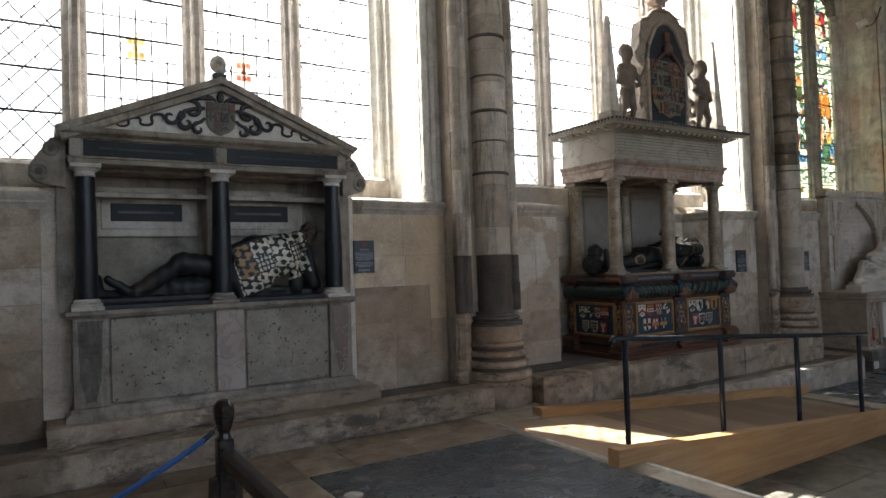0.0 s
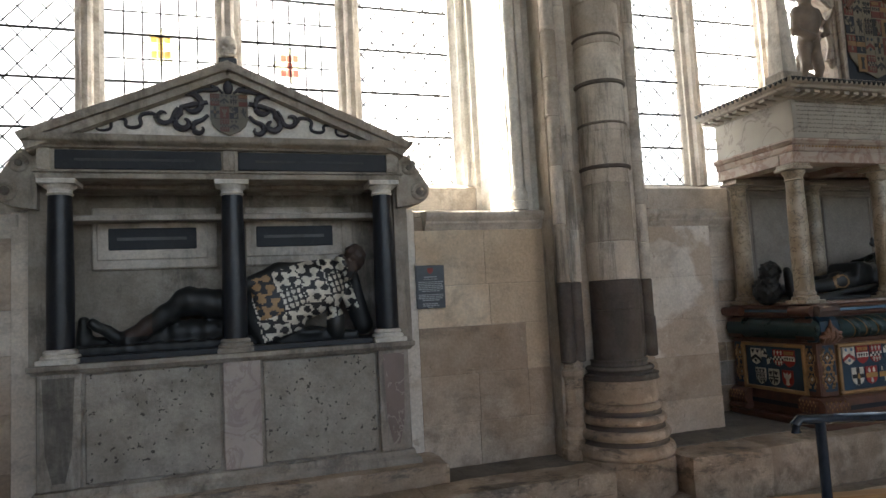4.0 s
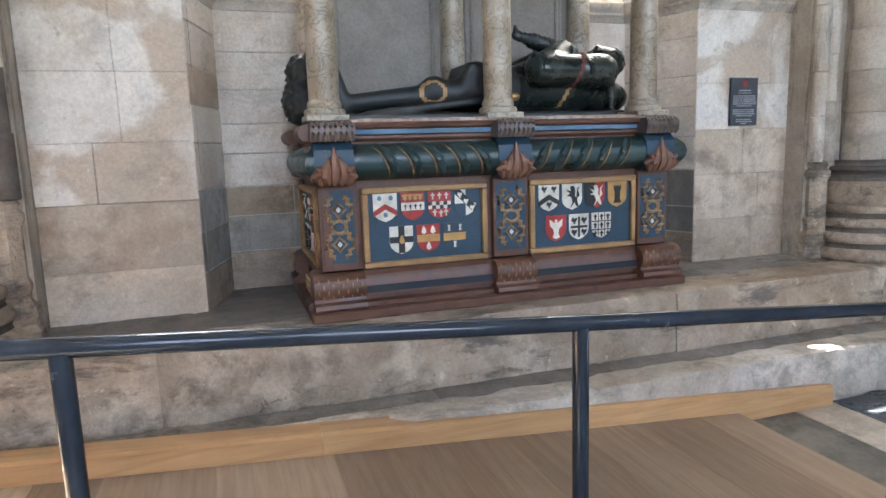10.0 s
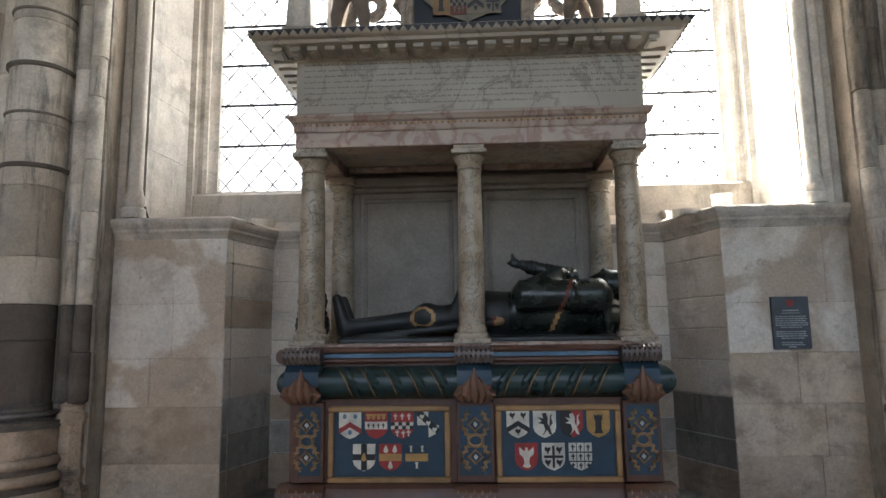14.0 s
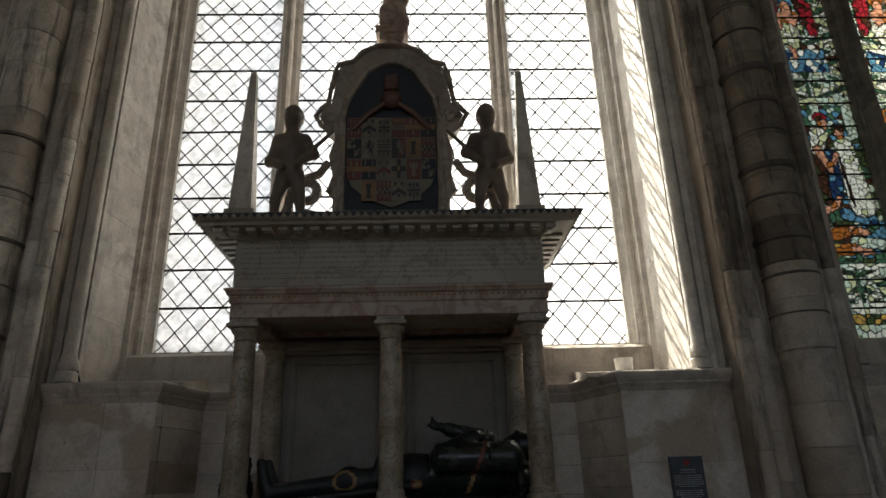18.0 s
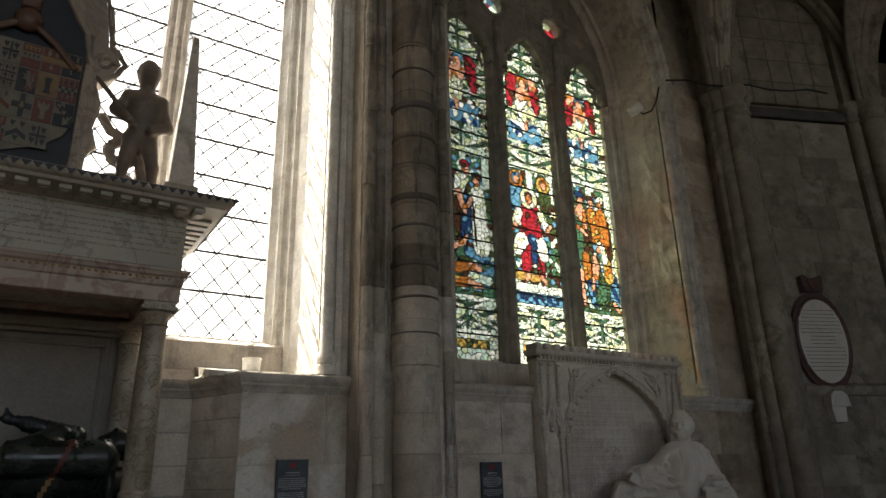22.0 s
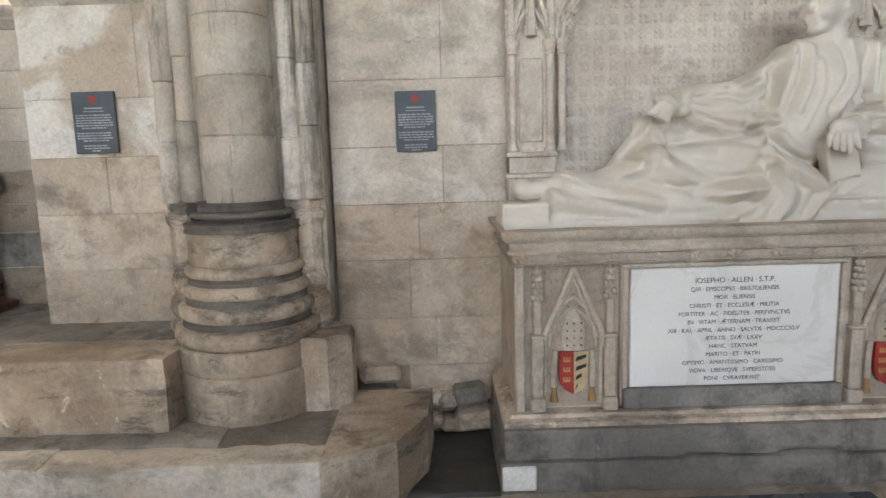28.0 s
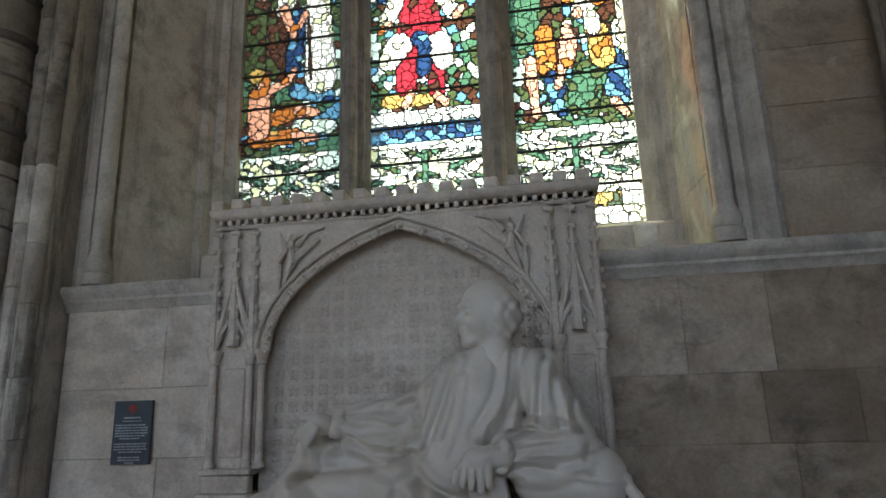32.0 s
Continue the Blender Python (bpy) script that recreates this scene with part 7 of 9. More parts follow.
g = field((0.28, 5.24, 1.1), (2.2, 5.66, 1.82), 0.0095, knight_form)
for i, q in enumerate(g.f):
    x, y, z = [sum(g.v[k][a] for k in q) / len(q) for a in range(3)]
    u, v = (x - 1.36) * 0.95 + (z - 1.35) * 0.3, (z - 1.35) * 0.95 - (x - 1.36) * 0.3
    if -0.02 < u < 0.62 and -0.2 < v < 0.2 and y < 5.46 and x > 1.33:
        a, b = math.floor(u / 0.155), math.floor((v + 0.2) / 0.135)
        blot = math.sin(u * 95 + 5 * a) + math.sin(v * 110 + u * 40 + 3 * b) + 0.8 * math.sin(u * 47 - v * 70)
        k = (a * 2 + b) % 4
        g.m[i] = (3 if a == 0 and b > 0 else 1) if (blot > 0.1) ^ (k in (1, 2)) else 2
        if k == 3:
            g.m[i] = 2 if min(abs(u / 0.035 % 1 - 0.5), abs(v / 0.04 % 1 - 0.5)) < 0.18 else 1
    elif x > 1.9 and z > 1.58 and y < 5.4:
        g.m[i] = 4
    elif 0.6 < x < 0.75 and y < 5.4 and z > 1.24:
        g.m[i] = 4
kn = part("knight_effigy", g, [ARMOUR, CREAM, SABLE, GILT, paint("worn_brown_paint", (0.06, 0.04, 0.032), 0.6, (0.2, 0.14, 0.1), 0.3)], None, smooth=60)
tagged(kn, "reclining effigy of a knight, black armour and heraldic tabard", "statue")

# ---- painted tomb with a canopy on columns ----
t2 = thing("canopy_tomb", "painted tomb chest under a marble canopy on columns", "tomb")
Y = 5.0
STRAP = paint("ochre_strap_paint", (0.40, 0.25, 0.125), 0.5, (0.18, 0.1, 0.055), 0.25)
GREYBROWN = paint("grey_brown_paint", (0.13, 0.095, 0.08), 0.35)
part("foot_step", Geo().box(5.35, 7.42, 4.9, 5.88, 0.25, 0.3, 0.008), TERRA, t2, "red-brown step")
part("lower_moulding", Geo().sweep([(0, 0.3), (0.02, 0.3), (0.02, 0.32), (-0.01, 0.33), (-0.01, 0.345), (0.015, 0.35), (0.012, 0.42), (-0.005, 0.45), (0, 0.475), (-0.05, 0.475), (-0.05, 0.3)], [(5.45, 5.86), (5.45, Y - 0.015), (7.33, Y - 0.015), (7.33, 5.86)]), TERRA, t2, "red-brown and blue base moulding")
part("blue_band", Geo().sweep([(0.016, 0.365), (0.02, 0.365), (0.019, 0.4), (0.016, 0.4)], [(5.45, 5.86), (5.45, Y - 0.015), (7.33, Y - 0.015), (7.33, 5.86)]), NIGHT, t2)
part("body", Geo().box(5.44, 7.33, Y + 0.02, 5.86, 0.3, 1.16), TERRA, t2, smooth=0)
PANELS = ((5.62, 6.262, ("chev", "fessW", "check", "bend"), ("cross", "fessG", "fessB")), (6.5, 7.142, ("chevK", "griffin", "parted", "tower"), ("eagle", "crossK", "grid")))


def framed(parent, x0, x1, z0, z1, y, b=0.03):
    f = Geo()
    f.box(x0, x1, y - 0.02, y + 0.02, z1 - b, z1, 0.006).box(x0, x1, y - 0.02, y + 0.02, z0, z0 + b, 0.006).box(x0, x0 + b, y - 0.02, y + 0.02, z0 + b, z1 - b, 0.006).box(x1 - b, x1, y - 0.02, y + 0.02, z0 + b, z1 - b, 0.006)
    part("gilt_frame", f, GILT, parent, "worn gilt frame")


for x0, x1, up, low in PANELS:
    pn = part("panel", Geo().box(x0 + 0.02, x1 - 0.02, Y, Y + 0.03, 0.49, 0.855), BLUE, t2, "blue painted panel with coats of arms", smooth=0)
    framed(t2, x0, x1, 0.478, 0.868, Y)
    w, h = 0.118, 0.138
    for i, d in enumerate(up):
        shield(pn, d, x0 + 0.115 + i * 0.138, Y, 0.768, w, h)
    for i, d in enumerate(low):
        shield(pn, d, x0 + (0.19 if x0 < 6 else 0.155) + i * 0.138, Y, 0.605, w, h)
side = part("panel", Geo().box(5.425, 5.44, 5.14, 5.72, 0.5, 0.85), BLUE, t2, "blue painted end panel", smooth=0)
M = pose(5.425, 5.43, 0, 0, 0, -90)
for i, d in enumerate(("fessW", "check", "bend", "chevK")):
    part("shield", coat(Geo(), d, (0.17, 0.06, -0.06, -0.18)[i], 0.0, 0.75, 0.11, 0.135).turned(M), TINCT, side, smooth=0)
for i, d in enumerate(("eagle", "crossK", "grid")):
    part("shield", coat(Geo(), d, (0.14, 0.0, -0.14)[i], 0.0, 0.59, 0.11, 0.135).turned(M), TINCT, side, smooth=0)
f = Geo().box(-0.33, 0.33, -0.02, 0.02, 0.84, 0.87, 0.006).box(-0.33, 0.33, -0.02, 0.02, 0.478, 0.508, 0.006).box(-0.33, -0.3, -0.02, 0.02, 0.5, 0.85, 0.006).box(0.3, 0.33, -0.02, 0.02, 0.5, 0.85, 0.006)
part("gilt_frame", f.turned(M), GILT, t2, "worn gilt frame")


def strapwork(x0, x1, parent, m=None):
    """A pilaster face with pierced strap ornament round two lozenges and a roundel."""
    g, w = Geo(), x1 - x0
    g.box(x0, x1, -0.012, 0.03, 0.48, 0.89, 0.004)
    p = part("pilaster", g if m is None else g.turned(m), TERRA, parent, "red-brown pilaster")
    cx = (x0 + x1) / 2
    g = Geo().box(cx - w / 2 + 0.016, cx + w / 2 - 0.016, -0.0145, -0.01, 0.515, 0.865)
    part("blue_ground", g if m is None else g.turned(m), BLUE, p, smooth=0)
    k = (w / 2 - 0.022) / 0.062
    for tube, lift, mat, name in ((0.0118, -0.0155, STRAP, "strapwork"), (0.0036, -0.026, GILT, "gilt_line")):
        g = Geo()
        for cz in (0.608, 0.772):
            ring = [(0.03, 0.07), (0.026, 0.055), (0.042, 0.05), (0.038, 0.028), (0.056, 0.02), (0.056, -0.02), (0.038, -0.028), (0.042, -0.05), (0.026, -0.055), (0.03, -0.07)]
            for s in (-1, 1):
                g.tube([(cx + s * k * a, lift, cz + b) for a, b in ring], tube, 5)
            g.tube([(cx + k * 0.03 * math.cos(a), lift, cz + 0.034 * math.sin(a)) for a in (0, 1.571, 3.142, 4.712)], tube * 0.7, 5, closed=True)
        g.tube([(cx + k * 0.031 * math.cos(a), lift, 0.69 + 0.03 * math.sin(a)) for a in [2 * math.pi * i / 14 for i in range(14)]], tube * 0.8, 5, closed=True)
        part(name, g if m is None else g.turned(m), mat, p, "brown and gilt strapwork" if name == "strapwork" else "")
    g = Geo()
    for cz in (0.608, 0.772):
        g.prism([(cx + 0.012 * math.cos(a), cz + 0.015 * math.sin(a)) for a in (0, 1.571, 3.142, 4.712)], "y", -0.018, -0.01)
    part("lozenge_stud", g if m is None else g.turned(m), CREAM, p, smooth=0)


def scroll_foot(x0, x1, parent, m):
    prof = [(0.04, 0.30), (-0.085, 0.30), (-0.1, 0.315), (-0.095, 0.335), (-0.07, 0.345), (-0.065, 0.36), (-0.085, 0.385), (-0.09, 0.415), (-0.08, 0.445), (-0.055, 0.467), (-0.02, 0.475), (0.04, 0.475)]
    p = part("scroll_foot", Geo().prism([(a, b) for a, b in prof], "x", x0, x1).turned(m), TERRA, parent, "red-brown scroll foot with gilt drops", smooth=30)
    g = Geo()
    for j in range(4):
        for i in range(5):
            x = x0 + (x1 - x0) * (i + 0.5 + 0.5 * (j % 2)) / 5.5
            g.ball((x, -0.084 + (0.0, -0.004, -0.001, 0.013)[j], 0.447 - j * 0.026), (0.0045, 0.006, 0.012), 6, 5)
    part("gilt_drop", g.turned(m), GILT, p)


AT = Matrix.Translation((0, Y, 0))
for x0, x1 in ((5.415, 5.598), (6.295, 6.492), (7.155, 7.345)):
    strapwork(x0, x1, t2, AT)
    scroll_foot(x0 - (0.05 if x0 < 5.5 else 0.012), x1 + (0.05 if x1 > 7.3 else 0.012), t2, AT)
for y in (5.06, 5.79):
    m = pose(5.44, y, 0, 0, 0, -90)
    strapwork(-0.075, 0.075, t2, m)
    scroll_foot(-0.09, 0.09, t2, m)

path = [(5.47, 5.86), (5.47, Y + 0.03), (7.31, Y + 0.03), (7.31, 5.86)]
arc = [(0.02 + 0.09 * math.cos(a), 0.99 + 0.085 * math.sin(a)) for a in [radians(-90 + 180 * i / 10) for i in range(11)]]
part("bulging_frieze", Geo().sweep([(-0.05, 0.89)] + arc + [(-0.05, 1.09)], path), GREEN, t2, "blue-green carved bulging frieze", smooth=60)
for base, s in ((5.66, 1), (6.54, -1)):
    for i in range(5):
        x = base + 0.05 + i * 0.118
        pts, leaf = [], []
        for k in range(9):
            a = radians(-70 + 140 * k / 8)
            y, z = Y + 0.03 - 0.115 * math.cos(a), 0.99 + 0.088 * math.sin(a)
            xx = x + (0.05 - 0.1 * k / 8 + 0.02 * math.sin(k * 0.4)) * s
            pts.append((xx, y, z))
            leaf.append((xx + 0.03 * s, y + 0.008, z))
        lf = part("frieze_leaf", Geo().tube(leaf, [0.004 + 0.02 * math.sin(math.pi * k / 8) for k in range(9)], 7), GREEN, t2)
        part("gilt_vein", Geo().tube(pts, [0.0014 + 0.003 * math.sin(math.pi * min(1, k / 8 + 0.05)) for k in range(9)], 5), GILT, lf)
for x in (5.49, 6.393, 7.25):
    g = Geo()
    pts = [(Y + 0.05, 0.89), (Y - 0.03, 0.895), (Y - 0.075, 0.93), (Y - 0.085, 0.99), (Y - 0.075, 1.05), (Y - 0.04, 1.09), (Y + 0.05, 1.09)]
    part("leaf_bracket", g.prism(pts, "x", x - 0.09, x + 0.09), BLUE, t2, "blue bracket with a red-brown leaf", smooth=30)
    g = Geo()
    for k in (-2, -1, 0, 1, 2):
        g.tube([(x + 0.03 * k, Y - 0.06, 0.893), (x + 0.042 * k, Y - 0.088, 0.935), (x + 0.038 * k, Y - 0.094, 0.985 - 0.014 * abs(k)), (x + 0.02 * k, Y - 0.088, 1.065 - 0.045 * abs(k))], [0.014, 0.026, 0.024, 0.004], 7)
    part("leaf", g, paint("leaf_brown_paint", (0.2, 0.1, 0.06), 0.5, (0.3, 0.2, 0.13), 0.25), t2, "red-brown acanthus leaf")
    g = Geo().prism([(Y - 0.1, 1.11), (Y - 0.085, 1.092), (Y + 0.05, 1.092), (Y + 0.05, 1.17), (Y - 0.085, 1.17), (Y - 0.1, 1.152)], "x", x - 0.1, x + 0.1)
    sb = part("scroll_block", g, GREYBROWN, t2, "ridged scroll block, worn shiny", smooth=40)
    for k in range(8):
        part("ridge", Geo().tube([(x - 0.088 + 0.025 * k, Y - 0.07, 1.172), (x - 0.088 + 0.025 * k, Y - 0.098, 1.155), (x - 0.088 + 0.025 * k, Y - 0.1, 1.12), (x - 0.088 + 0.025 * k, Y - 0.08, 1.09)], 0.009, 6), GREYBROWN, sb)
for y in (5.06, 5.79):
    part("leaf_bracket", Geo().prism([(5.5, 0.89), (5.39, 0.91), (5.36, 0.99), (5.39, 1.07), (5.5, 1.09)], "y", y - 0.08, y + 0.08), TERRA, t2, smooth=30)
    part("volute", Geo().tube([(5.38, y - 0.1, 1.13), (5.38, y + 0.1, 1.13)], 0.04, 12), TERRA, t2)
part("top_moulding", Geo().sweep([(-0.05, 1.09), (0.03, 1.09), (0.04, 1.1), (0.04, 1.112), (0.028, 1.118), (0.035, 1.145), (0.055, 1.15), (0.06, 1.165), (0.05, 1.175), (-0.05, 1.18)], path), TERRA, t2, "red-brown top moulding", smooth=40)
part("blue_stripe", Geo().sweep([(0.03, 1.119), (0.036, 1.12), (0.039, 1.14), (0.03, 1.143)], path), SKY, t2, "light blue stripe")
part("bed_slab", Geo().box(5.47, 7.31, Y + 0.03, 5.86, 1.16, 1.195, 0.006), PINK, t2)
CHIP = [(5.49, 5.115), (6.387, 5.115), (7.27, 5.115), (5.53, 5.77), (6.387, 5.79), (7.24, 5.77)]
for i, (x, y) in enumerate(CHIP):
    part("column_base", Geo().box(x - 0.1, x + 0.1, y - 0.1, y + 0.1, 1.185, 1.215, 0.004).lathe([(0.097, 1.215), (0.1, 1.228), (0.095, 1.242), (0.08, 1.248), (0.084, 1.262), (0.08, 1.275), (0.074, 1.285)], x, y, 24), COLUMN, t2)
    part("column", Geo().lathe([(0.073, 1.283), (0.074, 1.6), (0.07, 1.9), (0.064, 2.165)], x, y, 28), COLUMN, t2, "veined grey-brown marble column")
    part("capital", Geo().lathe([(0.066, 2.155), (0.074, 2.163), (0.066, 2.172), (0.068, 2.2), (0.085, 2.22), (0.09, 2.235), (0.082, 2.24)], x, y, 24).box(x - 0.1, x + 0.1, y - 0.1, y + 0.1, 2.24, 2.265, 0.005).box(x - 0.085, x + 0.085, y - 0.085, y + 0.085, 2.264, 2.29), COLUMN, t2)
TAUPE = stone("taupe_panel_stone", (0.23, 0.2, 0.17), (0.29, 0.255, 0.22), stain=(0.2, 0.17, 0.14), stains=0.3, vary=0.05, bump=0.15, cloud=0.2)
part("back_wall", Geo().box(5.5, 7.27, 5.8, 5.87, 1.19, 2.39), TAUPE, t2, smooth=0)
for a, b in ((5.64, 6.3), (6.47, 7.13)):
    part("back_panel", Geo().box(a, b, 5.79, 5.81, 1.22, 2.2, 0.006), TAUPE, t2)
    fr = Geo().box(a + 0.03, b - 0.03, 5.776, 5.795, 2.13, 2.16, 0.008).box(a + 0.03, a + 0.055, 5.776, 5.795, 1.22, 2.13, 0.008).box(b - 0.055, b - 0.03, 5.776, 5.795, 1.22, 2.13, 0.008)
    part("panel_moulding", fr, TAUPE, t2, "thin raised panel moulding")
part("back_cornice", Geo().box(5.56, 7.2, 5.74, 5.81, 2.2, 2.23, 0.008).box(5.56, 7.2, 5.7, 5.81, 2.23, 2.29, 0.01), TAUPE, t2, "dark stone cornice inside the canopy")
for b in ((5.405, 7.37, 5.02, 5.16, 2.29), (5.405, 5.56, 5.161, 5.86, 2.29), (7.215, 7.37, 5.161, 5.86, 2.29), (6.31, 6.46, 5.161, 5.86, 2.3)):
    part("architrave", Geo().box(*b, 2.38, 0.006), PINK, t2, "pink-veined marble architrave")
for a, b in ((5.56, 6.31), (6.46, 7.215)):
    part("soffit_board", Geo().box(a, b, 5.16, 5.86, 2.36, 2.4), ALABASTER, t2, smooth=0)
for a, b in ((5.58, 6.29), (6.48, 7.2)):
    part("soffit_moulding", Geo().box(a, b, 5.18, 5.22, 2.32, 2.36, 0.005), PINK, t2)
    part("soffit_moulding", Geo().box(a, b, 5.7, 5.74, 2.32, 2.36, 0.005), PINK, t2)
loop = [(5.405, 5.86), (5.405, 5.02), (7.37, 5.02), (7.37, 5.86)]
part("entablature", Geo().sweep([(-0.05, 2.38), (0.0, 2.38), (0.008, 2.39), (0.008, 2.43), (0.025, 2.44), (0.03, 2.455), (0.038, 2.462), (0.038, 2.475), (0.0, 2.485), (-0.05, 2.485)], loop), PINK, t2, "pink-veined marble entablature", smooth=40)
for x in np.arange(5.43, 7.35, 0.034):
    part("bead", Geo().ball((float(x), 5.008, 2.42), (0.011, 0.008, 0.009), 6, 4), GILT, t2)
for x in (5.475, 6.387, 7.3):
    g = Geo()
    for k in range(6):
        g.box(x - 0.055 + 0.019 * k, x - 0.042 + 0.019 * k, 5.004, 5.02, 2.386, 2.43)
    part("fluted_block", g, PINK, t2, smooth=0)
part("attic", Geo().box(5.415, 7.36, 5.0, 5.86, 2.48, 2.8, 0.006), ALABASTER, t2, "pale attic slab with eight rows of small writing")
g, r = Geo(), random.Random(3)
for i in range(8):
    z, x = 2.772 - i * 0.034, 5.46
    end = 6.75 if i == 7 else 7.32
    while x < end:
        w = r.uniform(0.018, 0.07)
        n = max(1, int(w / 0.009))
        for k in range(n):
            a = x + k * w / n
            hgt = r.choice((0.004, 0.0045, 0.008))
            g.box(a, a + 0.0055, 4.9985, 5.0005, z - 0.004, z - 0.004 + hgt * 1.4)
        x += w + 0.009
tagged(part("writing", g, paint("faded_letters", (0.16, 0.12, 0.09), 0.7), t2, smooth=0), kind="stuff")
loop = [(5.415, 5.86), (5.415, 5.0), (7.36, 5.0), (7.36, 5.86)]
part("cornice", Geo().sweep([(-0.05, 2.79), (0.01, 2.79), (0.02, 2.8), (0.03, 2.815), (0.17, 2.828), (0.18, 2.845), (0.2, 2.85), (0.215, 2.87), (0.22, 2.89), (-0.05, 2.895)], loop), ALABASTER, t2, "veined marble cornice", smooth=40)
part("top", Geo().box(5.415, 7.36, 5.0, 5.86, 2.8, 2.89), ALABASTER, t2, smooth=0)
for x in np.arange(5.34, 7.46, 0.098):
    part("modillion", Geo().box(float(x) - 0.03, float(x) + 0.03, 4.86, 4.99, 2.80, 2.826, 0.004).box(float(x) - 0.018, float(x) + 0.018, 4.885, 4.97, 2.793, 2.803), ALABASTER, t2)
for y in np.arange(5.05, 5.85, 0.098):
    part("modillion", Geo().box(5.27, 5.4, float(y) - 0.03, float(y) + 0.03, 2.80, 2.826, 0.004), ALABASTER, t2)
    part("modillion", Geo().box(7.375, 7.505, float(y) - 0.03, float(y) + 0.03, 2.80, 2.826, 0.004), ALABASTER, t2)
g = Geo()
x = 5.2
while x < 7.57:
    g.prism([(x, 2.886), (x + 0.0245, 2.858), (x + 0.049, 2.886)], "y", 4.776, 4.79)
    x += 0.05
for s in (5.193, 7.568):
    y = 4.8
    while y < 5.84:
        g.prism([(y, 2.886), (y + 0.0245, 2.858), (y + 0.049, 2.886)], "x", s, s + 0.014)
        y += 0.05
part("pointed_edging", g, SABLE, t2, "row of small dark pointed drops", smooth=0)

# figures and obelisks on top
for x in (5.42, 7.3):
    part("obelisk_base", Geo().box(x - 0.11, x + 0.11, 4.945, 5.165, 2.89, 2.93, 0.005).box(x - 0.095, x + 0.095, 4.96, 5.15, 2.93, 3.0, 0.005), TOMBSTONE, t2)
    v = [(x + a * 0.073, 5.055 + b * 0.073, 3.0) for a, b in ((-1, -1), (1, -1), (1, 1), (-1, 1))] + [(x + a * 0.02, 5.055 + b * 0.02, 4.08) for a, b in ((-1, -1), (1, -1), (1, 1), (-1, 1))] + [(x, 5.055, 4.1)]
    part("obelisk", Geo().add(v, [(0, 3, 2, 1), (0, 1, 5, 4), (1, 2, 6, 5), (2, 3, 7, 6), (3, 0, 4, 7), (4, 5, 8), (5, 6, 8), (6, 7, 8), (7, 4, 8)]), DRESSED, t2, "slender grey obelisk", smooth=0)


def child_form(P):
    c = lambda *a: cap(P, *a)
    body = melt(0.05, egg(P, (0, 0, 0.46), (0.088, 0.075, 0.12)), egg(P, (0, 0, 0.34), (0.09, 0.075, 0.07)))
    legs = melt(0.015, c((-0.05, 0, 0.31), (-0.085, -0.03, 0.165), 0.054, 0.038), c((-0.085, -0.03, 0.165), (-0.1, 0.01, 0.03), 0.036, 0.024), c((-0.1, 0.01, 0.02), (-0.125, -0.06, 0.015), 0.023, 0.017), c((0.05, 0, 0.31), (0.08, -0.015, 0.16), 0.054, 0.038), c((0.08, -0.015, 0.16), (0.085, 0.02, 0.03), 0.036, 0.024), c((0.085, 0.02, 0.02), (0.1, -0.06, 0.015), 0.023, 0.017))
    arms = melt(0.02, c((-0.1, 0, 0.55), (-0.15, -0.01, 0.42), 0.038, 0.032), c((-0.15, -0.01, 0.42), (-0.04, -0.1, 0.35), 0.03, 0.024), c((0.1, 0, 0.55), (0.17, -0.03, 0.46), 0.038, 0.03), c((0.17, -0.03, 0.46), (0.09, -0.11, 0.38), 0.03, 0.024), c((0.05, -0.1, 0.36), (0.3, -0.03, 0.62), 0.016, 0.013))
    chest = melt(0.04, c((-0.09, 0, 0.56), (0.09, 0, 0.56), 0.05, 0.05), egg(P, (0, -0.01, 0.5), (0.115, 0.085, 0.1)))
    body = melt(0.04, body, chest)
    head = melt(0.03, egg(P, (0, -0.005, 0.725), (0.068, 0.075, 0.085)), egg(P, (0, -0.045, 0.695), (0.045, 0.04, 0.05)), c((0, 0, 0.58), (0, 0, 0.66), 0.048, 0.045))
    hair = egg(P, (0, 0.015, 0.745), (0.075, 0.075, 0.07)) + 0.008 * np.sin(P[:, 0] * 130) * np.sin(P[:, 2] * 130)
    band = slab(P, (0, 0, 0.0), (0.15, 0.08, 0.012), 0.01)
    return melt(0.012, melt(0.03, body, legs, arms, head), hair, band)


child = field((-0.22, -0.15, -0.02), (0.3, 0.13, 0.9), 0.0105, child_form)
for x, s in ((5.715, 1), (7.055, -1)):
    g = Geo().add([(p[0] * s * 0.95, p[1], p[2] * 1.13) for p in child.v], child.f)
    g.turned(pose(x, 5.06, 2.9))
    ob = part("cherub_statue", g, paint("brown_stone_figure", (0.16, 0.12, 0.09), 0.55, (0.3, 0.25, 0.2), 0.25), None, smooth=70)
    tagged(ob, "small brown stone child figure beside the carved crest", "statue", "child figures on the cornice")
crest = thing("carved_crest", "tall arched marble crest with a painted coat of arms", "carving")
cx, y0 = 6.393, 5.06
out = [(-0.39, 2.89), (-0.39, 3.6), (-0.46, 3.66), (-0.5, 3.74), (-0.46, 3.8), (-0.42, 3.84), (-0.4, 3.98), (-0.38, 4.1), (-0.36, 4.16), (-0.26, 4.19), (-0.2, 4.27), (-0.1, 4.32), (0, 4.335)]
out = out + [(-a, b) for a, b in out[-2::-1]]
CREST = marble("brown_crest_marble", (0.27, 0.215, 0.165), (0.35, 0.29, 0.23), (0.16, 0.12, 0.10), 4.0, 0.55, 0.06, 0.6)
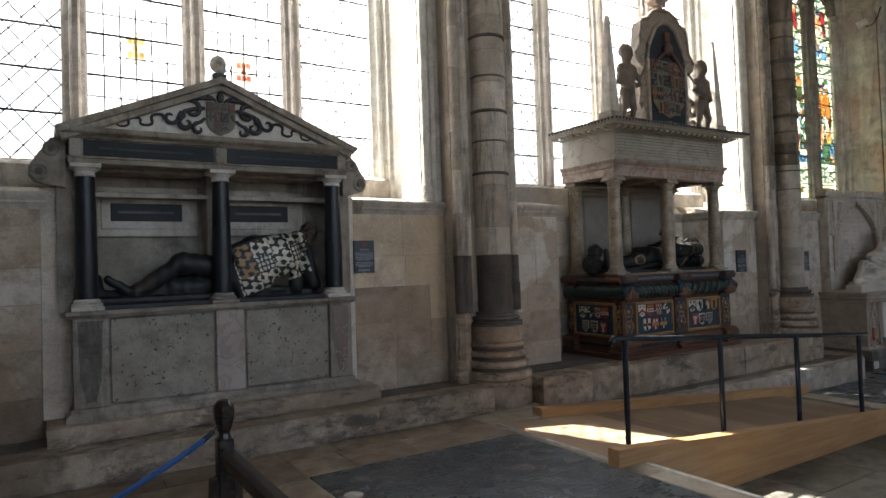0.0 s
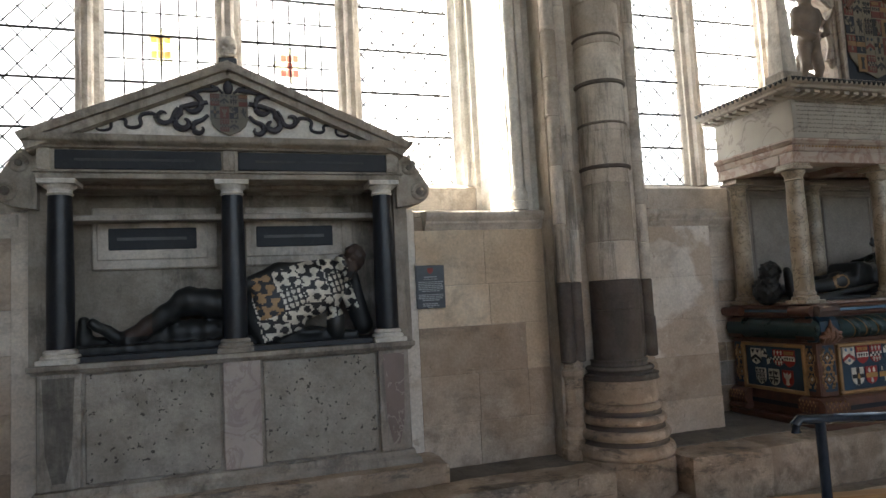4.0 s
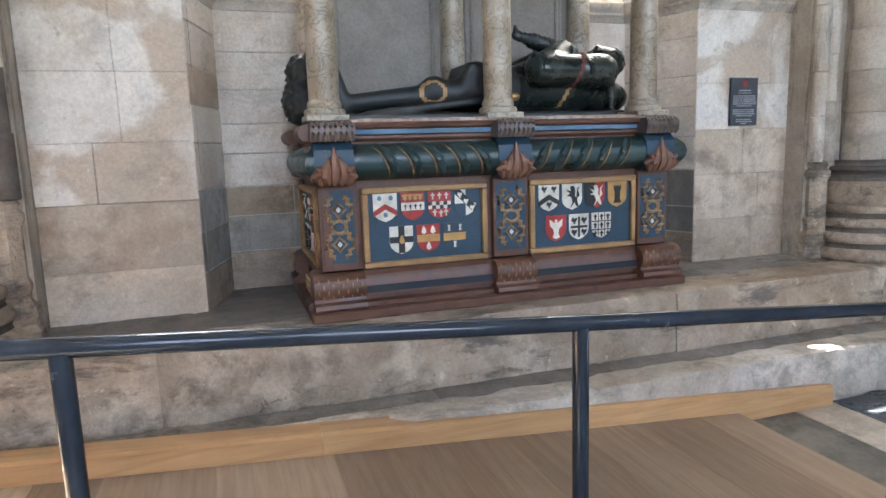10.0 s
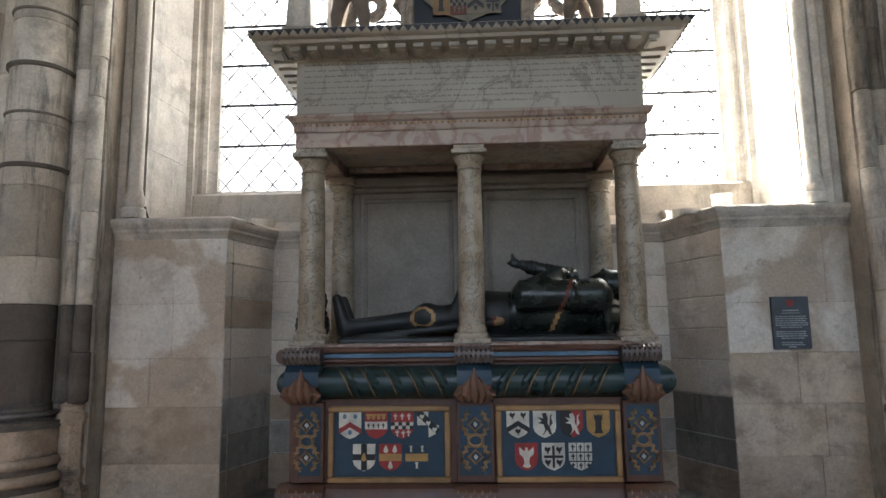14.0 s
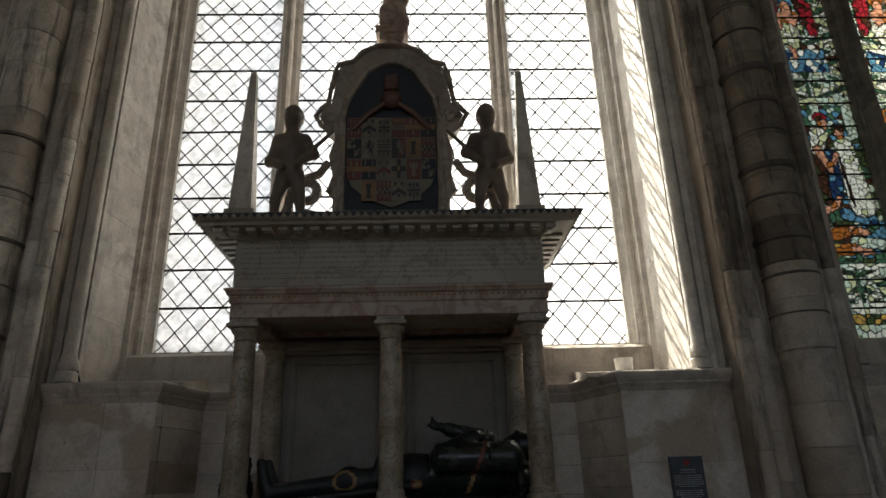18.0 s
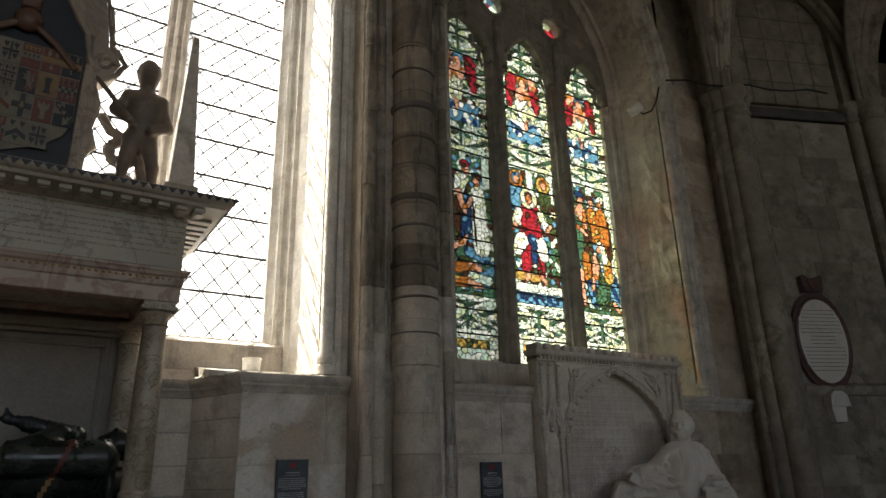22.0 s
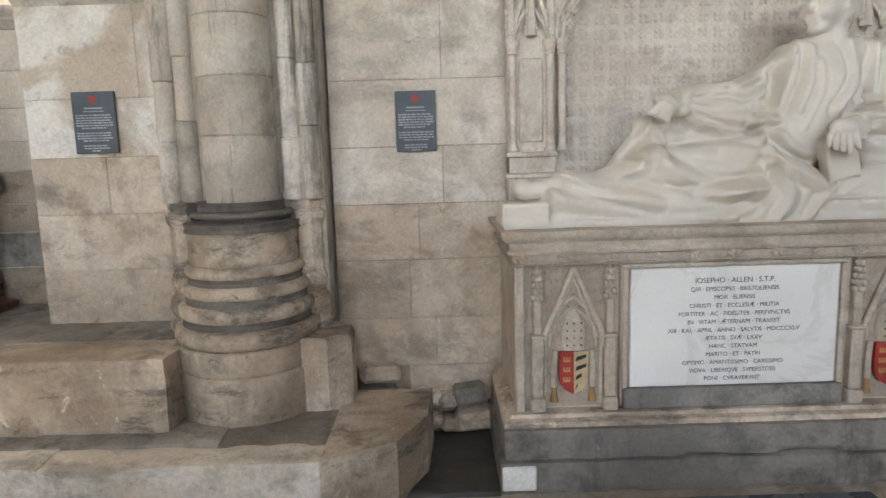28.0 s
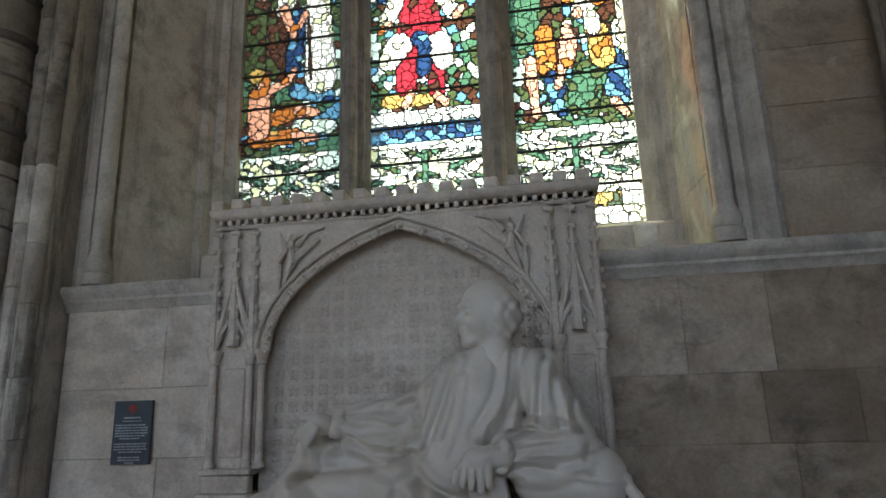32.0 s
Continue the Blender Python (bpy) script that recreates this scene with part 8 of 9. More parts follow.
part("frame", Geo().prism([(cx + a, b) for a, b in out], "y", y0, y0 + 0.16), CREST, crest, "brown veined marble frame")
ins = [(-0.335, 2.96), (-0.335, 3.66), (-0.31, 3.86), (-0.18, 4.09), (-0.08, 4.16), (0, 4.18)]
ins = ins + [(-a, b) for a, b in ins[-2::-1]]
part("dark_panel", Geo().prism([(cx + a, b) for a, b in ins], "y", y0 - 0.012, y0 + 0.02), NIGHT, crest, "dark blue panel", smooth=0)
g = Geo().tube([(cx + a, y0 - 0.015, b) for a, b in ins], 0.028, 8)
g.tube([(cx + a * 1.05, y0, b) for a, b in out[1:-1]], 0.02, 8)
for s in (-1, 1):
    g.tube([(cx + s * (0.42 + 0.05 * math.cos(a) * k), y0, 3.72 + 0.05 * math.sin(a) * k) for a, k in [(i * 0.4, 1 - i / 22) for i in range(18)]], 0.018, 7)
    g.tube([(cx + s * (0.58 + 0.07 * math.cos(a)), y0 + 0.09, 3.2 + 0.07 * math.sin(a)) for a in [2 * math.pi * i / 20 for i in range(20)]], 0.035, 8, closed=True)
    g.tube([(cx + s * 0.44, y0 + 0.09, 3.42), (cx + s * 0.5, y0 + 0.09, 3.33), (cx + s * 0.6, y0 + 0.09, 3.29), (cx + s * 0.68, y0 + 0.09, 3.2), (cx + s * 0.7, y0 + 0.09, 3.06), (cx + s * 0.76, y0 + 0.09, 2.92)], [0.03, 0.03, 0.035, 0.035, 0.04, 0.045], 8)
    g.tube([(cx + s * 0.41, y0 + 0.09, 2.93), (cx + s * 0.5, y0 + 0.09, 3.02), (cx + s * 0.6, y0 + 0.09, 3.05), (cx + s * 0.68, y0 + 0.09, 3.0)], 0.03, 8)
    g.tube([(cx + s * 0.36, y0 + 0.05, 3.12), (cx + s * 0.41, y0 + 0.05, 3.18), (cx + s * 0.37, y0 + 0.05, 3.3), (cx + s * 0.4, y0 + 0.05, 3.45), (cx + s * 0.37, y0 + 0.05, 3.55)], 0.035, 8)
for k in (-1, 0, 1):
    g.tube([(cx + 0.0 + 0.03 * k, y0 - 0.02, 2.91), (cx + 0.09 * k, y0 - 0.04, 2.98 - 0.02 * abs(k))], [0.03, 0.02], 7)
part("moulding", g, CREST, crest)
great_coat("heraldic_shield", crest, cx, y0 - 0.02, 3.36, 0.6, 0.68, 6, 4, "large quartered painted coat of arms")
g = Geo().tube([(cx - 0.27, y0 - 0.03, 3.6), (cx - 0.15, y0 - 0.04, 3.73), (cx, y0 - 0.045, 3.84), (cx + 0.15, y0 - 0.04, 3.73), (cx + 0.27, y0 - 0.03, 3.6)], 0.022, 8)
g.ball((cx, y0 - 0.04, 3.84), (0.075, 0.05, 0.075)).box(cx - 0.05, cx + 0.05, y0 - 0.05, y0, 3.92, 4.05, 0.01)
part("crest_ornament", g, TERRA, crest)
part("finial_block", Geo().box(cx - 0.12, cx + 0.12, y0, y0 + 0.18, 4.46, 4.52, 0.01).box(cx - 0.09, cx + 0.09, y0 + 0.02, y0 + 0.16, 4.4, 4.47, 0.01).lathe([(0.15, 4.3), (0.1, 4.34), (0.06, 4.38), (0.06, 4.41)], cx, y0 + 0.09, 16), PINK, crest)


def seated_form(P):
    c = lambda *a: cap(P, *a)
    d = melt(0.04, egg(P, (0, 0, 0.12), (0.09, 0.08, 0.12)), egg(P, (0.01, 0, 0.3), (0.08, 0.07, 0.13)), egg(P, (0.02, 0, 0.48), (0.065, 0.07, 0.08)), c((0.06, -0.05, 0.15), (0.1, -0.06, 0.02), 0.045, 0.035), c((-0.05, -0.05, 0.15), (-0.06, -0.07, 0.02), 0.045, 0.035), c((0.08, 0, 0.38), (0.1, -0.06, 0.22), 0.035, 0.03))
    return d


ob = part("seated_statue", field((-0.18, -0.16, -0.02), (0.2, 0.13, 0.62), 0.013, seated_form).turned(pose(cx, y0 + 0.09, 4.53)), PINK, None, smooth=70)
tagged(ob, "small seated stone figure on top of the crest", "statue")


def lying_form(P):
    c = lambda *a: cap(P, *a)
    legs = melt(0.025, c((5.66, 5.37, 1.29), (6.1, 5.37, 1.33), 0.046, 0.06), c((6.1, 5.37, 1.33), (6.42, 5.38, 1.34), 0.07, 0.095), egg(P, (6.12, 5.36, 1.36), (0.075, 0.07, 0.07)), c((5.66, 5.55, 1.29), (6.1, 5.55, 1.33), 0.046, 0.06), c((6.1, 5.55, 1.33), (6.42, 5.52, 1.34), 0.07, 0.095))
    feet = melt(0.02, c((5.63, 5.37, 1.27), (5.58, 5.36, 1.46), 0.05, 0.03), c((5.63, 5.55, 1.27), (5.58, 5.56, 1.46), 0.05, 0.03))
    body = melt(0.05, egg(P, (6.5, 5.45, 1.35), (0.22, 0.18, 0.15)), egg(P, (6.86, 5.45, 1.38), (0.32, 0.2, 0.17)))
    arm = melt(0.03, c((7.1, 5.28, 1.45), (6.7, 5.24, 1.45), 0.1, 0.085), c((6.7, 5.25, 1.46), (6.9, 5.36, 1.58), 0.08, 0.055), c((7.1, 5.62, 1.45), (6.7, 5.64, 1.45), 0.1, 0.08), c((6.7, 5.62, 1.46), (6.9, 5.5, 1.58), 0.075, 0.055))
    hand = melt(0.012, c((6.98, 5.43, 1.575), (6.74, 5.43, 1.635), 0.055, 0.042), c((6.76, 5.43, 1.64), (6.63, 5.43, 1.665), 0.036, 0.022), c((6.66, 5.43, 1.65), (6.64, 5.43, 1.71), 0.02, 0.012)) + 0.005 * np.sin(P[:, 0] * 210)
    neck = slab(P, (7.13, 5.45, 1.48), (0.03, 0.12, 0.08), 0.03, 0, 10)
    head = melt(0.025, egg(P, (7.23, 5.45, 1.53), (0.1, 0.085, 0.085)), egg(P, (7.19, 5.45, 1.565), (0.06, 0.05, 0.04)), c((7.2, 5.45, 1.595), (7.18, 5.45, 1.62), 0.016, 0.01), egg(P, (7.13, 5.45, 1.545), (0.045, 0.05, 0.04)))
    hair = egg(P, (7.27, 5.45, 1.52), (0.085, 0.095, 0.09)) + 0.007 * np.sin(P[:, 0] * 120) * np.sin(P[:, 2] * 120)
    helm = melt(0.02, egg(P, (7.2, 5.42, 1.31), (0.13, 0.17, 0.1)), slab(P, (7.16, 5.42, 1.3), (0.02, 0.18, 0.1), 0.015))
    sword = c((5.72, 5.24, 1.225), (6.55, 5.25, 1.31), 0.02, 0.024)
    skirt = melt(0.02, slab(P, (6.37, 5.45, 1.4), (0.07, 0.17, 0.1), 0.04, 0, 14), slab(P, (6.3, 5.45, 1.41), (0.03, 0.16, 0.09), 0.02, 0, 20))
    mat = slab(P, (6.43, 5.45, 1.205), (0.82, 0.24, 0.025), 0.02)
    collar = np.minimum(np.abs(P[:, 0] - 6.96) - 0.012, np.abs(P[:, 0] - 6.66) - 0.01)
    arm = np.minimum(arm, np.maximum(arm - 0.008, collar))
    d = melt(0.02, legs, feet, body, skirt)
    d = melt(0.01, d, arm, hand, neck, head, helm, sword, mat)
    return melt(0.008, d, hair)


g = field((5.48, 5.14, 1.17), (7.4, 5.75, 1.74), 0.0125, lying_form)
for i, q in enumerate(g.f):
    x, y, z = [sum(g.v[k][a] for k in q) / len(q) for a in range(3)]
    if math.hypot(x - 6.1, (z - 1.34) * 1.2) > 0.055 and math.hypot(x - 6.1, (z - 1.34) * 1.2) < 0.075 and y < 5.34 and z > 1.29:
        g.m[i] = 1
    if 6.5 < x < 6.62 and y < 5.27 and z < 1.37 and z > 1.23:
        g.m[i] = 2 if (x - 6.56) ** 2 + (z - 1.3) ** 2 > 0.0022 else 1
    if abs(x - 6.9 - (z - 1.4) * 0.4) < 0.012 and y < 5.4 and z > 1.25 and z < 1.55:
        g.m[i] = 1 if z < 1.36 else 2
    if x > 6.6 and z > 1.25 and g.m[i] == 0 and z < 1.62:
        g.m[i] = 3
kn = part("knight_effigy", g, [ARMOUR, GILT, DIM_TINCT[1], paint("dark_green_armour", (0.018, 0.024, 0.02), 0.25, (0.06, 0.07, 0.06), 0.2)], None, smooth=60)
tagged(kn, "lying effigy of a knight in black armour, hands joined", "statue")


def lion_form(P):
    d = melt(0.04, egg(P, (5.42, 5.42, 1.3), (0.1, 0.12, 0.12)), egg(P, (5.43, 5.38, 1.45), (0.085, 0.085, 0.09)))
    return d + 0.015 * np.sin(P[:, 0] * 95) * np.sin(P[:, 1] * 85) * np.sin(P[:, 2] * 90)


ob = part("lion_footrest", field((5.28, 5.22, 1.17), (5.56, 5.6, 1.58), 0.012, lion_form), ARMOUR, None, smooth=60)
tagged(ob, "black carved beast at the feet of the effigy", "sculpture")

# ---- gothic monument with a reclining marble figure ----
t3 = thing("gothic_monument", "pale gothic stone monument with niches and inscription slab", "monument")
part("plinth", rough_block(10.17, 12.18, 4.66, 5.42, -0.37, -0.225, wear=0.01), DARK_GREY, t3, "damp dark plinth, paint rubbed off the corner", smooth=50)
part("plinth", rough_block(10.19, 12.16, 4.68, 5.42, -0.225, -0.09, wear=0.008), DARK_GREY, t3, smooth=50)
part("white_patch", Geo().box(10.176, 10.32, 4.655, 4.67, -0.35, -0.24, 0.01), PALE, t3, "whitewashed patch")
front = [(10.24, 5.42), (10.24, 4.755), (12.11, 4.755), (12.11, 5.42)]
part("foot_moulding", Geo().sweep([(-0.05, -0.09), (0.05, -0.09), (0.045, -0.07), (0.02, -0.06), (0.015, -0.045), (0, -0.04), (-0.05, -0.04)], front), BENCH, t3, smooth=40)
part("body", Geo().box(10.25, 12.1, 4.8, 5.42, -0.08, 0.7), CARVED, t3, smooth=0)
part("top_moulding", Geo().sweep([(-0.05, 0.6), (0.0, 0.6), (0.01, 0.61), (-0.005, 0.62), (0.0, 0.645), (0.02, 0.652), (0.025, 0.665), (0.01, 0.68), (0.015, 0.7), (0.04, 0.715), (0.05, 0.735), (0.05, 0.75), (-0.05, 0.755)], front), CARVED, t3, smooth=40)
part("top_slab", Geo().box(10.24, 12.11, 4.755, 5.42, 0.7, 0.752), CARVED, t3, smooth=0)
g = Geo()
for x in (10.27, 10.46, 10.655, 10.83, 11.0, 11.17, 11.35, 11.52, 11.69, 11.88, 12.07):
    g = Geo()
    for k in range(6):
        a = k * 1.047
        g.ball((x + 0.022 * math.cos(a), 4.752, 0.632 + 0.012 * math.sin(a)), (0.014, 0.012, 0.009), 6, 5)
    part("leaf_flower", g.ball((x, 4.744, 0.632), 0.009, 6, 5), CARVED, t3)


def arch_rod(g, x0, x1, z, y, r, sharp=1.0, n=10):
    g.tube([(a, y, b) for a, b in arch_pts(x0, x1, z, n, sharp)], r, 8)


def niche(x0, x1):
    w, cx = x1 - x0, (x0 + x1) / 2
    n = part("niche", Geo().box(x0, x1, 4.794, 4.83, -0.03, 0.599), CARVED_BROWN, t3, "gabled niche with a mitre and shield", smooth=0)
    for x in (x0 + 0.02, x1 - 0.02):
        part("buttress", Geo().box(x - 0.032, x + 0.032, 4.745, 4.82, -0.04, 0.02, 0.006).box(x - 0.026, x + 0.026, 4.755, 4.82, 0.02, 0.29, 0.008).box(x - 0.03, x + 0.03, 4.75, 4.82, 0.285, 0.3, 0.004).box(x - 0.018, x + 0.018, 4.765, 4.82, 0.3, 0.45, 0.006), CARVED, n)
        g = Geo()
        for k in range(5):
            s = 0.032 - 0.004 * k
            for a in range(4):
                g.ball((x + s * 0.6 * math.cos(a * 1.571 + 0.785 * (k % 2)), 4.775 + s * 0.6 * math.sin(a * 1.571 + 0.785 * (k % 2)), 0.46 + 0.028 * k), (0.013, 0.013, 0.014), 6, 5)
        part("pinnacle", g.tube([(x, 4.78, 0.45), (x, 4.78, 0.6)], [0.016, 0.006], 6), CARVED, n)
    a, b = x0 + 0.05, x1 - 0.05
    g = Geo()
    for s in (-1, 1):
        g.tube([(cx + s * (w / 2 - 0.045), 4.775, 0.28), (cx, 4.775, 0.585)], 0.014, 8)
        g.tube([(cx + s * (w / 2 - 0.07), 4.785, 0.28), (cx, 4.785, 0.545)], 0.009, 6)
    arch_rod(g, a, b, 0.24, 4.785, 0.012, 1.0)
    arch_rod(g, a + 0.025, b - 0.025, 0.24, 4.79, 0.007, 1.0)
    for s in (-1, 1):
        g.tube([(cx + s * (w / 2 - 0.055), 4.79, -0.02), (cx + s * (w / 2 - 0.055), 4.79, 0.26)], 0.009, 6)
    g.tube([(cx - 0.03, 4.785, 0.43), (cx, 4.78, 0.47), (cx + 0.03, 4.785, 0.43), (cx, 4.785, 0.41)], 0.006, 6, closed=True)
    part("tracery", g, CARVED, n)
    g = Geo()
    for i in range(4):
        for s in (-1, 1):
            for j in range(4 - i):
                px, pz = cx + s * (w / 2 - 0.055 - 0.024 * j), 0.57 - 0.045 * i
                if abs(px - cx) > 0.03 + (0.585 - pz) * 0.42:
                    g.ball((px, 4.797, pz), (0.009, 0.008, 0.014), 5, 4)
    tagged(part("diaper", g, CARVED_BROWN, n), kind="stuff")
    m = Geo().lathe([(0.05, 0.225), (0.056, 0.26), (0.06, 0.3), (0.05, 0.345), (0.028, 0.385), (0.006, 0.405)], 0, 0, 16)
    m.v = [(cx + p[0], 4.79 + p[1] * 0.45, p[2]) for p in m.v]
    part("mitre", m, CARVED, n, "carved mitre with studs")
    g = Geo()
    for i in range(3):
        for j in range(4):
            g.ball((cx + (i - 1) * 0.03, 4.766, 0.25 + j * 0.032), 0.0045, 5, 4)
    tagged(part("stud_work", g, paint("dark_stud", (0.06, 0.05, 0.04), 0.5), n), kind="stuff")
    for s in (-1, 1):
        part("ribbon", Geo().tube([(cx + s * 0.075, 4.79, 0.225), (cx + s * 0.085, 4.785, 0.15), (cx + s * 0.082, 4.788, 0.06)], 0.014, 7), CARVED, n)
        part("tassel", Geo().lathe([(0.006, 0.065), (0.013, 0.055), (0.011, 0.045), (0.02, 0.0), (0.02, -0.005)], cx + s * 0.083, 4.787, 10), GILT, n, "gilt tassel")
    sh = Geo()
    sw, sh_h, sz = 0.125, 0.19, 0.125
    half = [(a, b) for a, b in shield_outline(sw, sh_h)]
    sh.prism([(cx + min(a, 0), sz + b) for a, b in half], "y", 4.77, 4.79, R_)
    sh.prism([(cx + max(a, 0), sz + b) for a, b in half], "y", 4.77, 4.79, 7)
    for k in range(3):
        z = sz + 0.062 - 0.045 * k
        sh.box(cx - 0.046, cx - 0.016, 4.767, 4.771, z - 0.01, z - 0.002, 0, G_)
        for i in (-1, 0, 1):
            sh.box(cx - 0.031 + i * 0.012 - 0.003, cx - 0.031 + i * 0.012 + 0.003, 4.767, 4.771, z - 0.002, z + 0.011, 0, G_)
    for k in range(4):
        z = sz + 0.07 - 0.042 * k
        e = 0.052 if k < 2 else 0.034 if k == 2 else 0.016
        sh.prism([(cx + 0.006, z - 0.018), (cx + e, z), (cx + e, z + 0.014), (cx + 0.012, z + 0.002)], "y", 4.767, 4.771, K_)
    part("shield", sh, TINCT + [paint("buff_paint", (0.5, 0.38, 0.22), 0.5)], n, "red and buff painted shield", smooth=0)


niche(10.325, 10.675)
niche(11.69, 12.03)
for x in (10.268, 12.08):
    part("corner_shaft", Geo().box(x - 0.022, x + 0.022, 4.75, 4.82, -0.04, 0.6, 0.008), CARVED, t3)
part("slab_frame", Geo().box(10.70, 11.66, 4.775, 4.83, -0.02, 0.6).box(10.705, 11.655, 4.762, 4.78, 0.578, 0.596, 0.004).box(10.705, 10.73, 4.762, 4.78, 0.05, 0.578, 0.004).box(11.63, 11.655, 4.762, 4.78, 0.05, 0.578, 0.004), CARVED, t3)
part("inscription_slab", Geo().box(10.736, 11.614, 4.755, 4.8, 0.06, 0.575, 0.003), WHITE, t3, "white marble inscription slab")
part("dark_sill", Geo().box(10.71, 11.65, 4.745, 4.8, -0.035, 0.055, 0.006), DARK_GREY, t3)
LINES = ("IOSEPHO \u00b7 ALLEN \u00b7 S.T.P.", "QVI \u00b7 EPISCOPVS \u00b7 BRISTOLIENSIS", "MOX \u00b7 ELIENSIS", "CHRISTI \u00b7 ET \u00b7 ECCLESI\u00c6 \u00b7 MILITIA", "FORTITER \u00b7 AC \u00b7 FIDELITER \u00b7 PERFVNCTVS", "IN \u00b7 VITAM \u00b7 \u00c6TERNAM \u00b7 TRANSIIT", "XIII \u00b7 KAL \u00b7 APRIL \u00b7 ANNO \u00b7 SALVTIS \u00b7 MDCCCXLV", "\u00c6TATIS \u00b7 SV\u00c6 \u00b7 LXXV", "HANC \u00b7 STATVAM", "MARITO \u00b7 ET \u00b7 PATRI", "OPTIMO \u00b7 AMANTISSIMO \u00b7 CARISSIMO", "VIDVA \u00b7 LIBERIQVE \u00b7 SVPERSTITES", "PONI \u00b7 CVRAVERVNT")
for i, text in enumerate(LINES):
    words("lettering", text, 11.175, 4.7543, 0.508 - i * 0.0355, 0.031 if i == 0 else 0.0255, LETTER, t3)

# canopy
part("canopy_back", Geo().box(10.3, 12.08, 5.36, 5.42, 0.74, 2.2), CARVED_PALE, t3, smooth=0)
def low_arch(x0, x1, n):
    return [(x, 1.6 + (z - 1.6) * 0.47) for x, z in arch_pts(x0, x1, 1.6, n, 1.1)]


arch = low_arch(10.555, 11.85, 14)
left = [p for p in arch if p[0] <= 11.2026]
right = [p for p in arch if p[0] >= 11.2024]
part("spandrel", Geo().prism([(10.5, 1.6)] + left + [(11.2025, 2.2), (10.5, 2.2)], "y", 5.285, 5.37), CARVED_PALE, t3, smooth=0)
part("spandrel", Geo().prism(right + [(11.9, 1.6), (11.9, 2.2), (11.2025, 2.2)], "y", 5.285, 5.37), CARVED_PALE, t3, smooth=0)
g = Geo()
for off, r in ((0.0, 0.016), (0.035, 0.01), (-0.022, 0.012)):
    g.tube([(x, 5.28 - 0.01 * (off > 0), z) for x, z in low_arch(10.555 - off, 11.85 + off, 16)], r, 8)
part("arch_moulding", g, CARVED_PALE, t3, "moulded pointed arch")
g = Geo()
for i, (x, z) in enumerate(low_arch(10.575, 11.83, 10)):
    g = Geo()
    for k in range(4):
        g.ball((x + 0.013 * math.cos(k * 1.571), 5.258, z + 0.013 * math.sin(k * 1.571)), (0.013, 0.013, 0.013), 6, 5)
    part("ball_flower", g, CARVED_PALE, t3)
for s in (-1, 1):
    g = Geo()
    ox = 10.62 if s < 0 else 11.785
    d = -s
    g.tube([(ox + d * 0.0, 5.275, 1.86), (ox + d * 0.0, 5.27, 2.0), (ox + d * 0.07, 5.27, 2.13), (ox + d * 0.22, 5.275, 2.165)], [0.01, 0.016, 0.016, 0.008], 7)
    g.tube([(ox + d * 0.02, 5.275, 1.9), (ox + d * 0.07, 5.265, 2.0), (ox + d * 0.06, 5.265, 2.08)], [0.01, 0.026, 0.01], 7)
    g.tube([(ox + d * 0.08, 5.275, 2.02), (ox + d * 0.2, 5.27, 2.11)], [0.022, 0.01], 7)
    g.ball((ox + d * 0.06, 5.262, 2.09), (0.02, 0.016, 0.024), 8, 6)
    g.tube([(ox + d * 0.03, 5.27, 2.07), (ox + d * 0.0, 5.268, 2.15)], [0.016, 0.005], 6)
    g.tube([(ox + d * 0.09, 5.27, 2.08), (ox + d * 0.15, 5.268, 2.15)], [0.016, 0.005], 6)
    part("leaf_carving", g, CARVED_PALE, t3, "carved leaf and angel ornament")
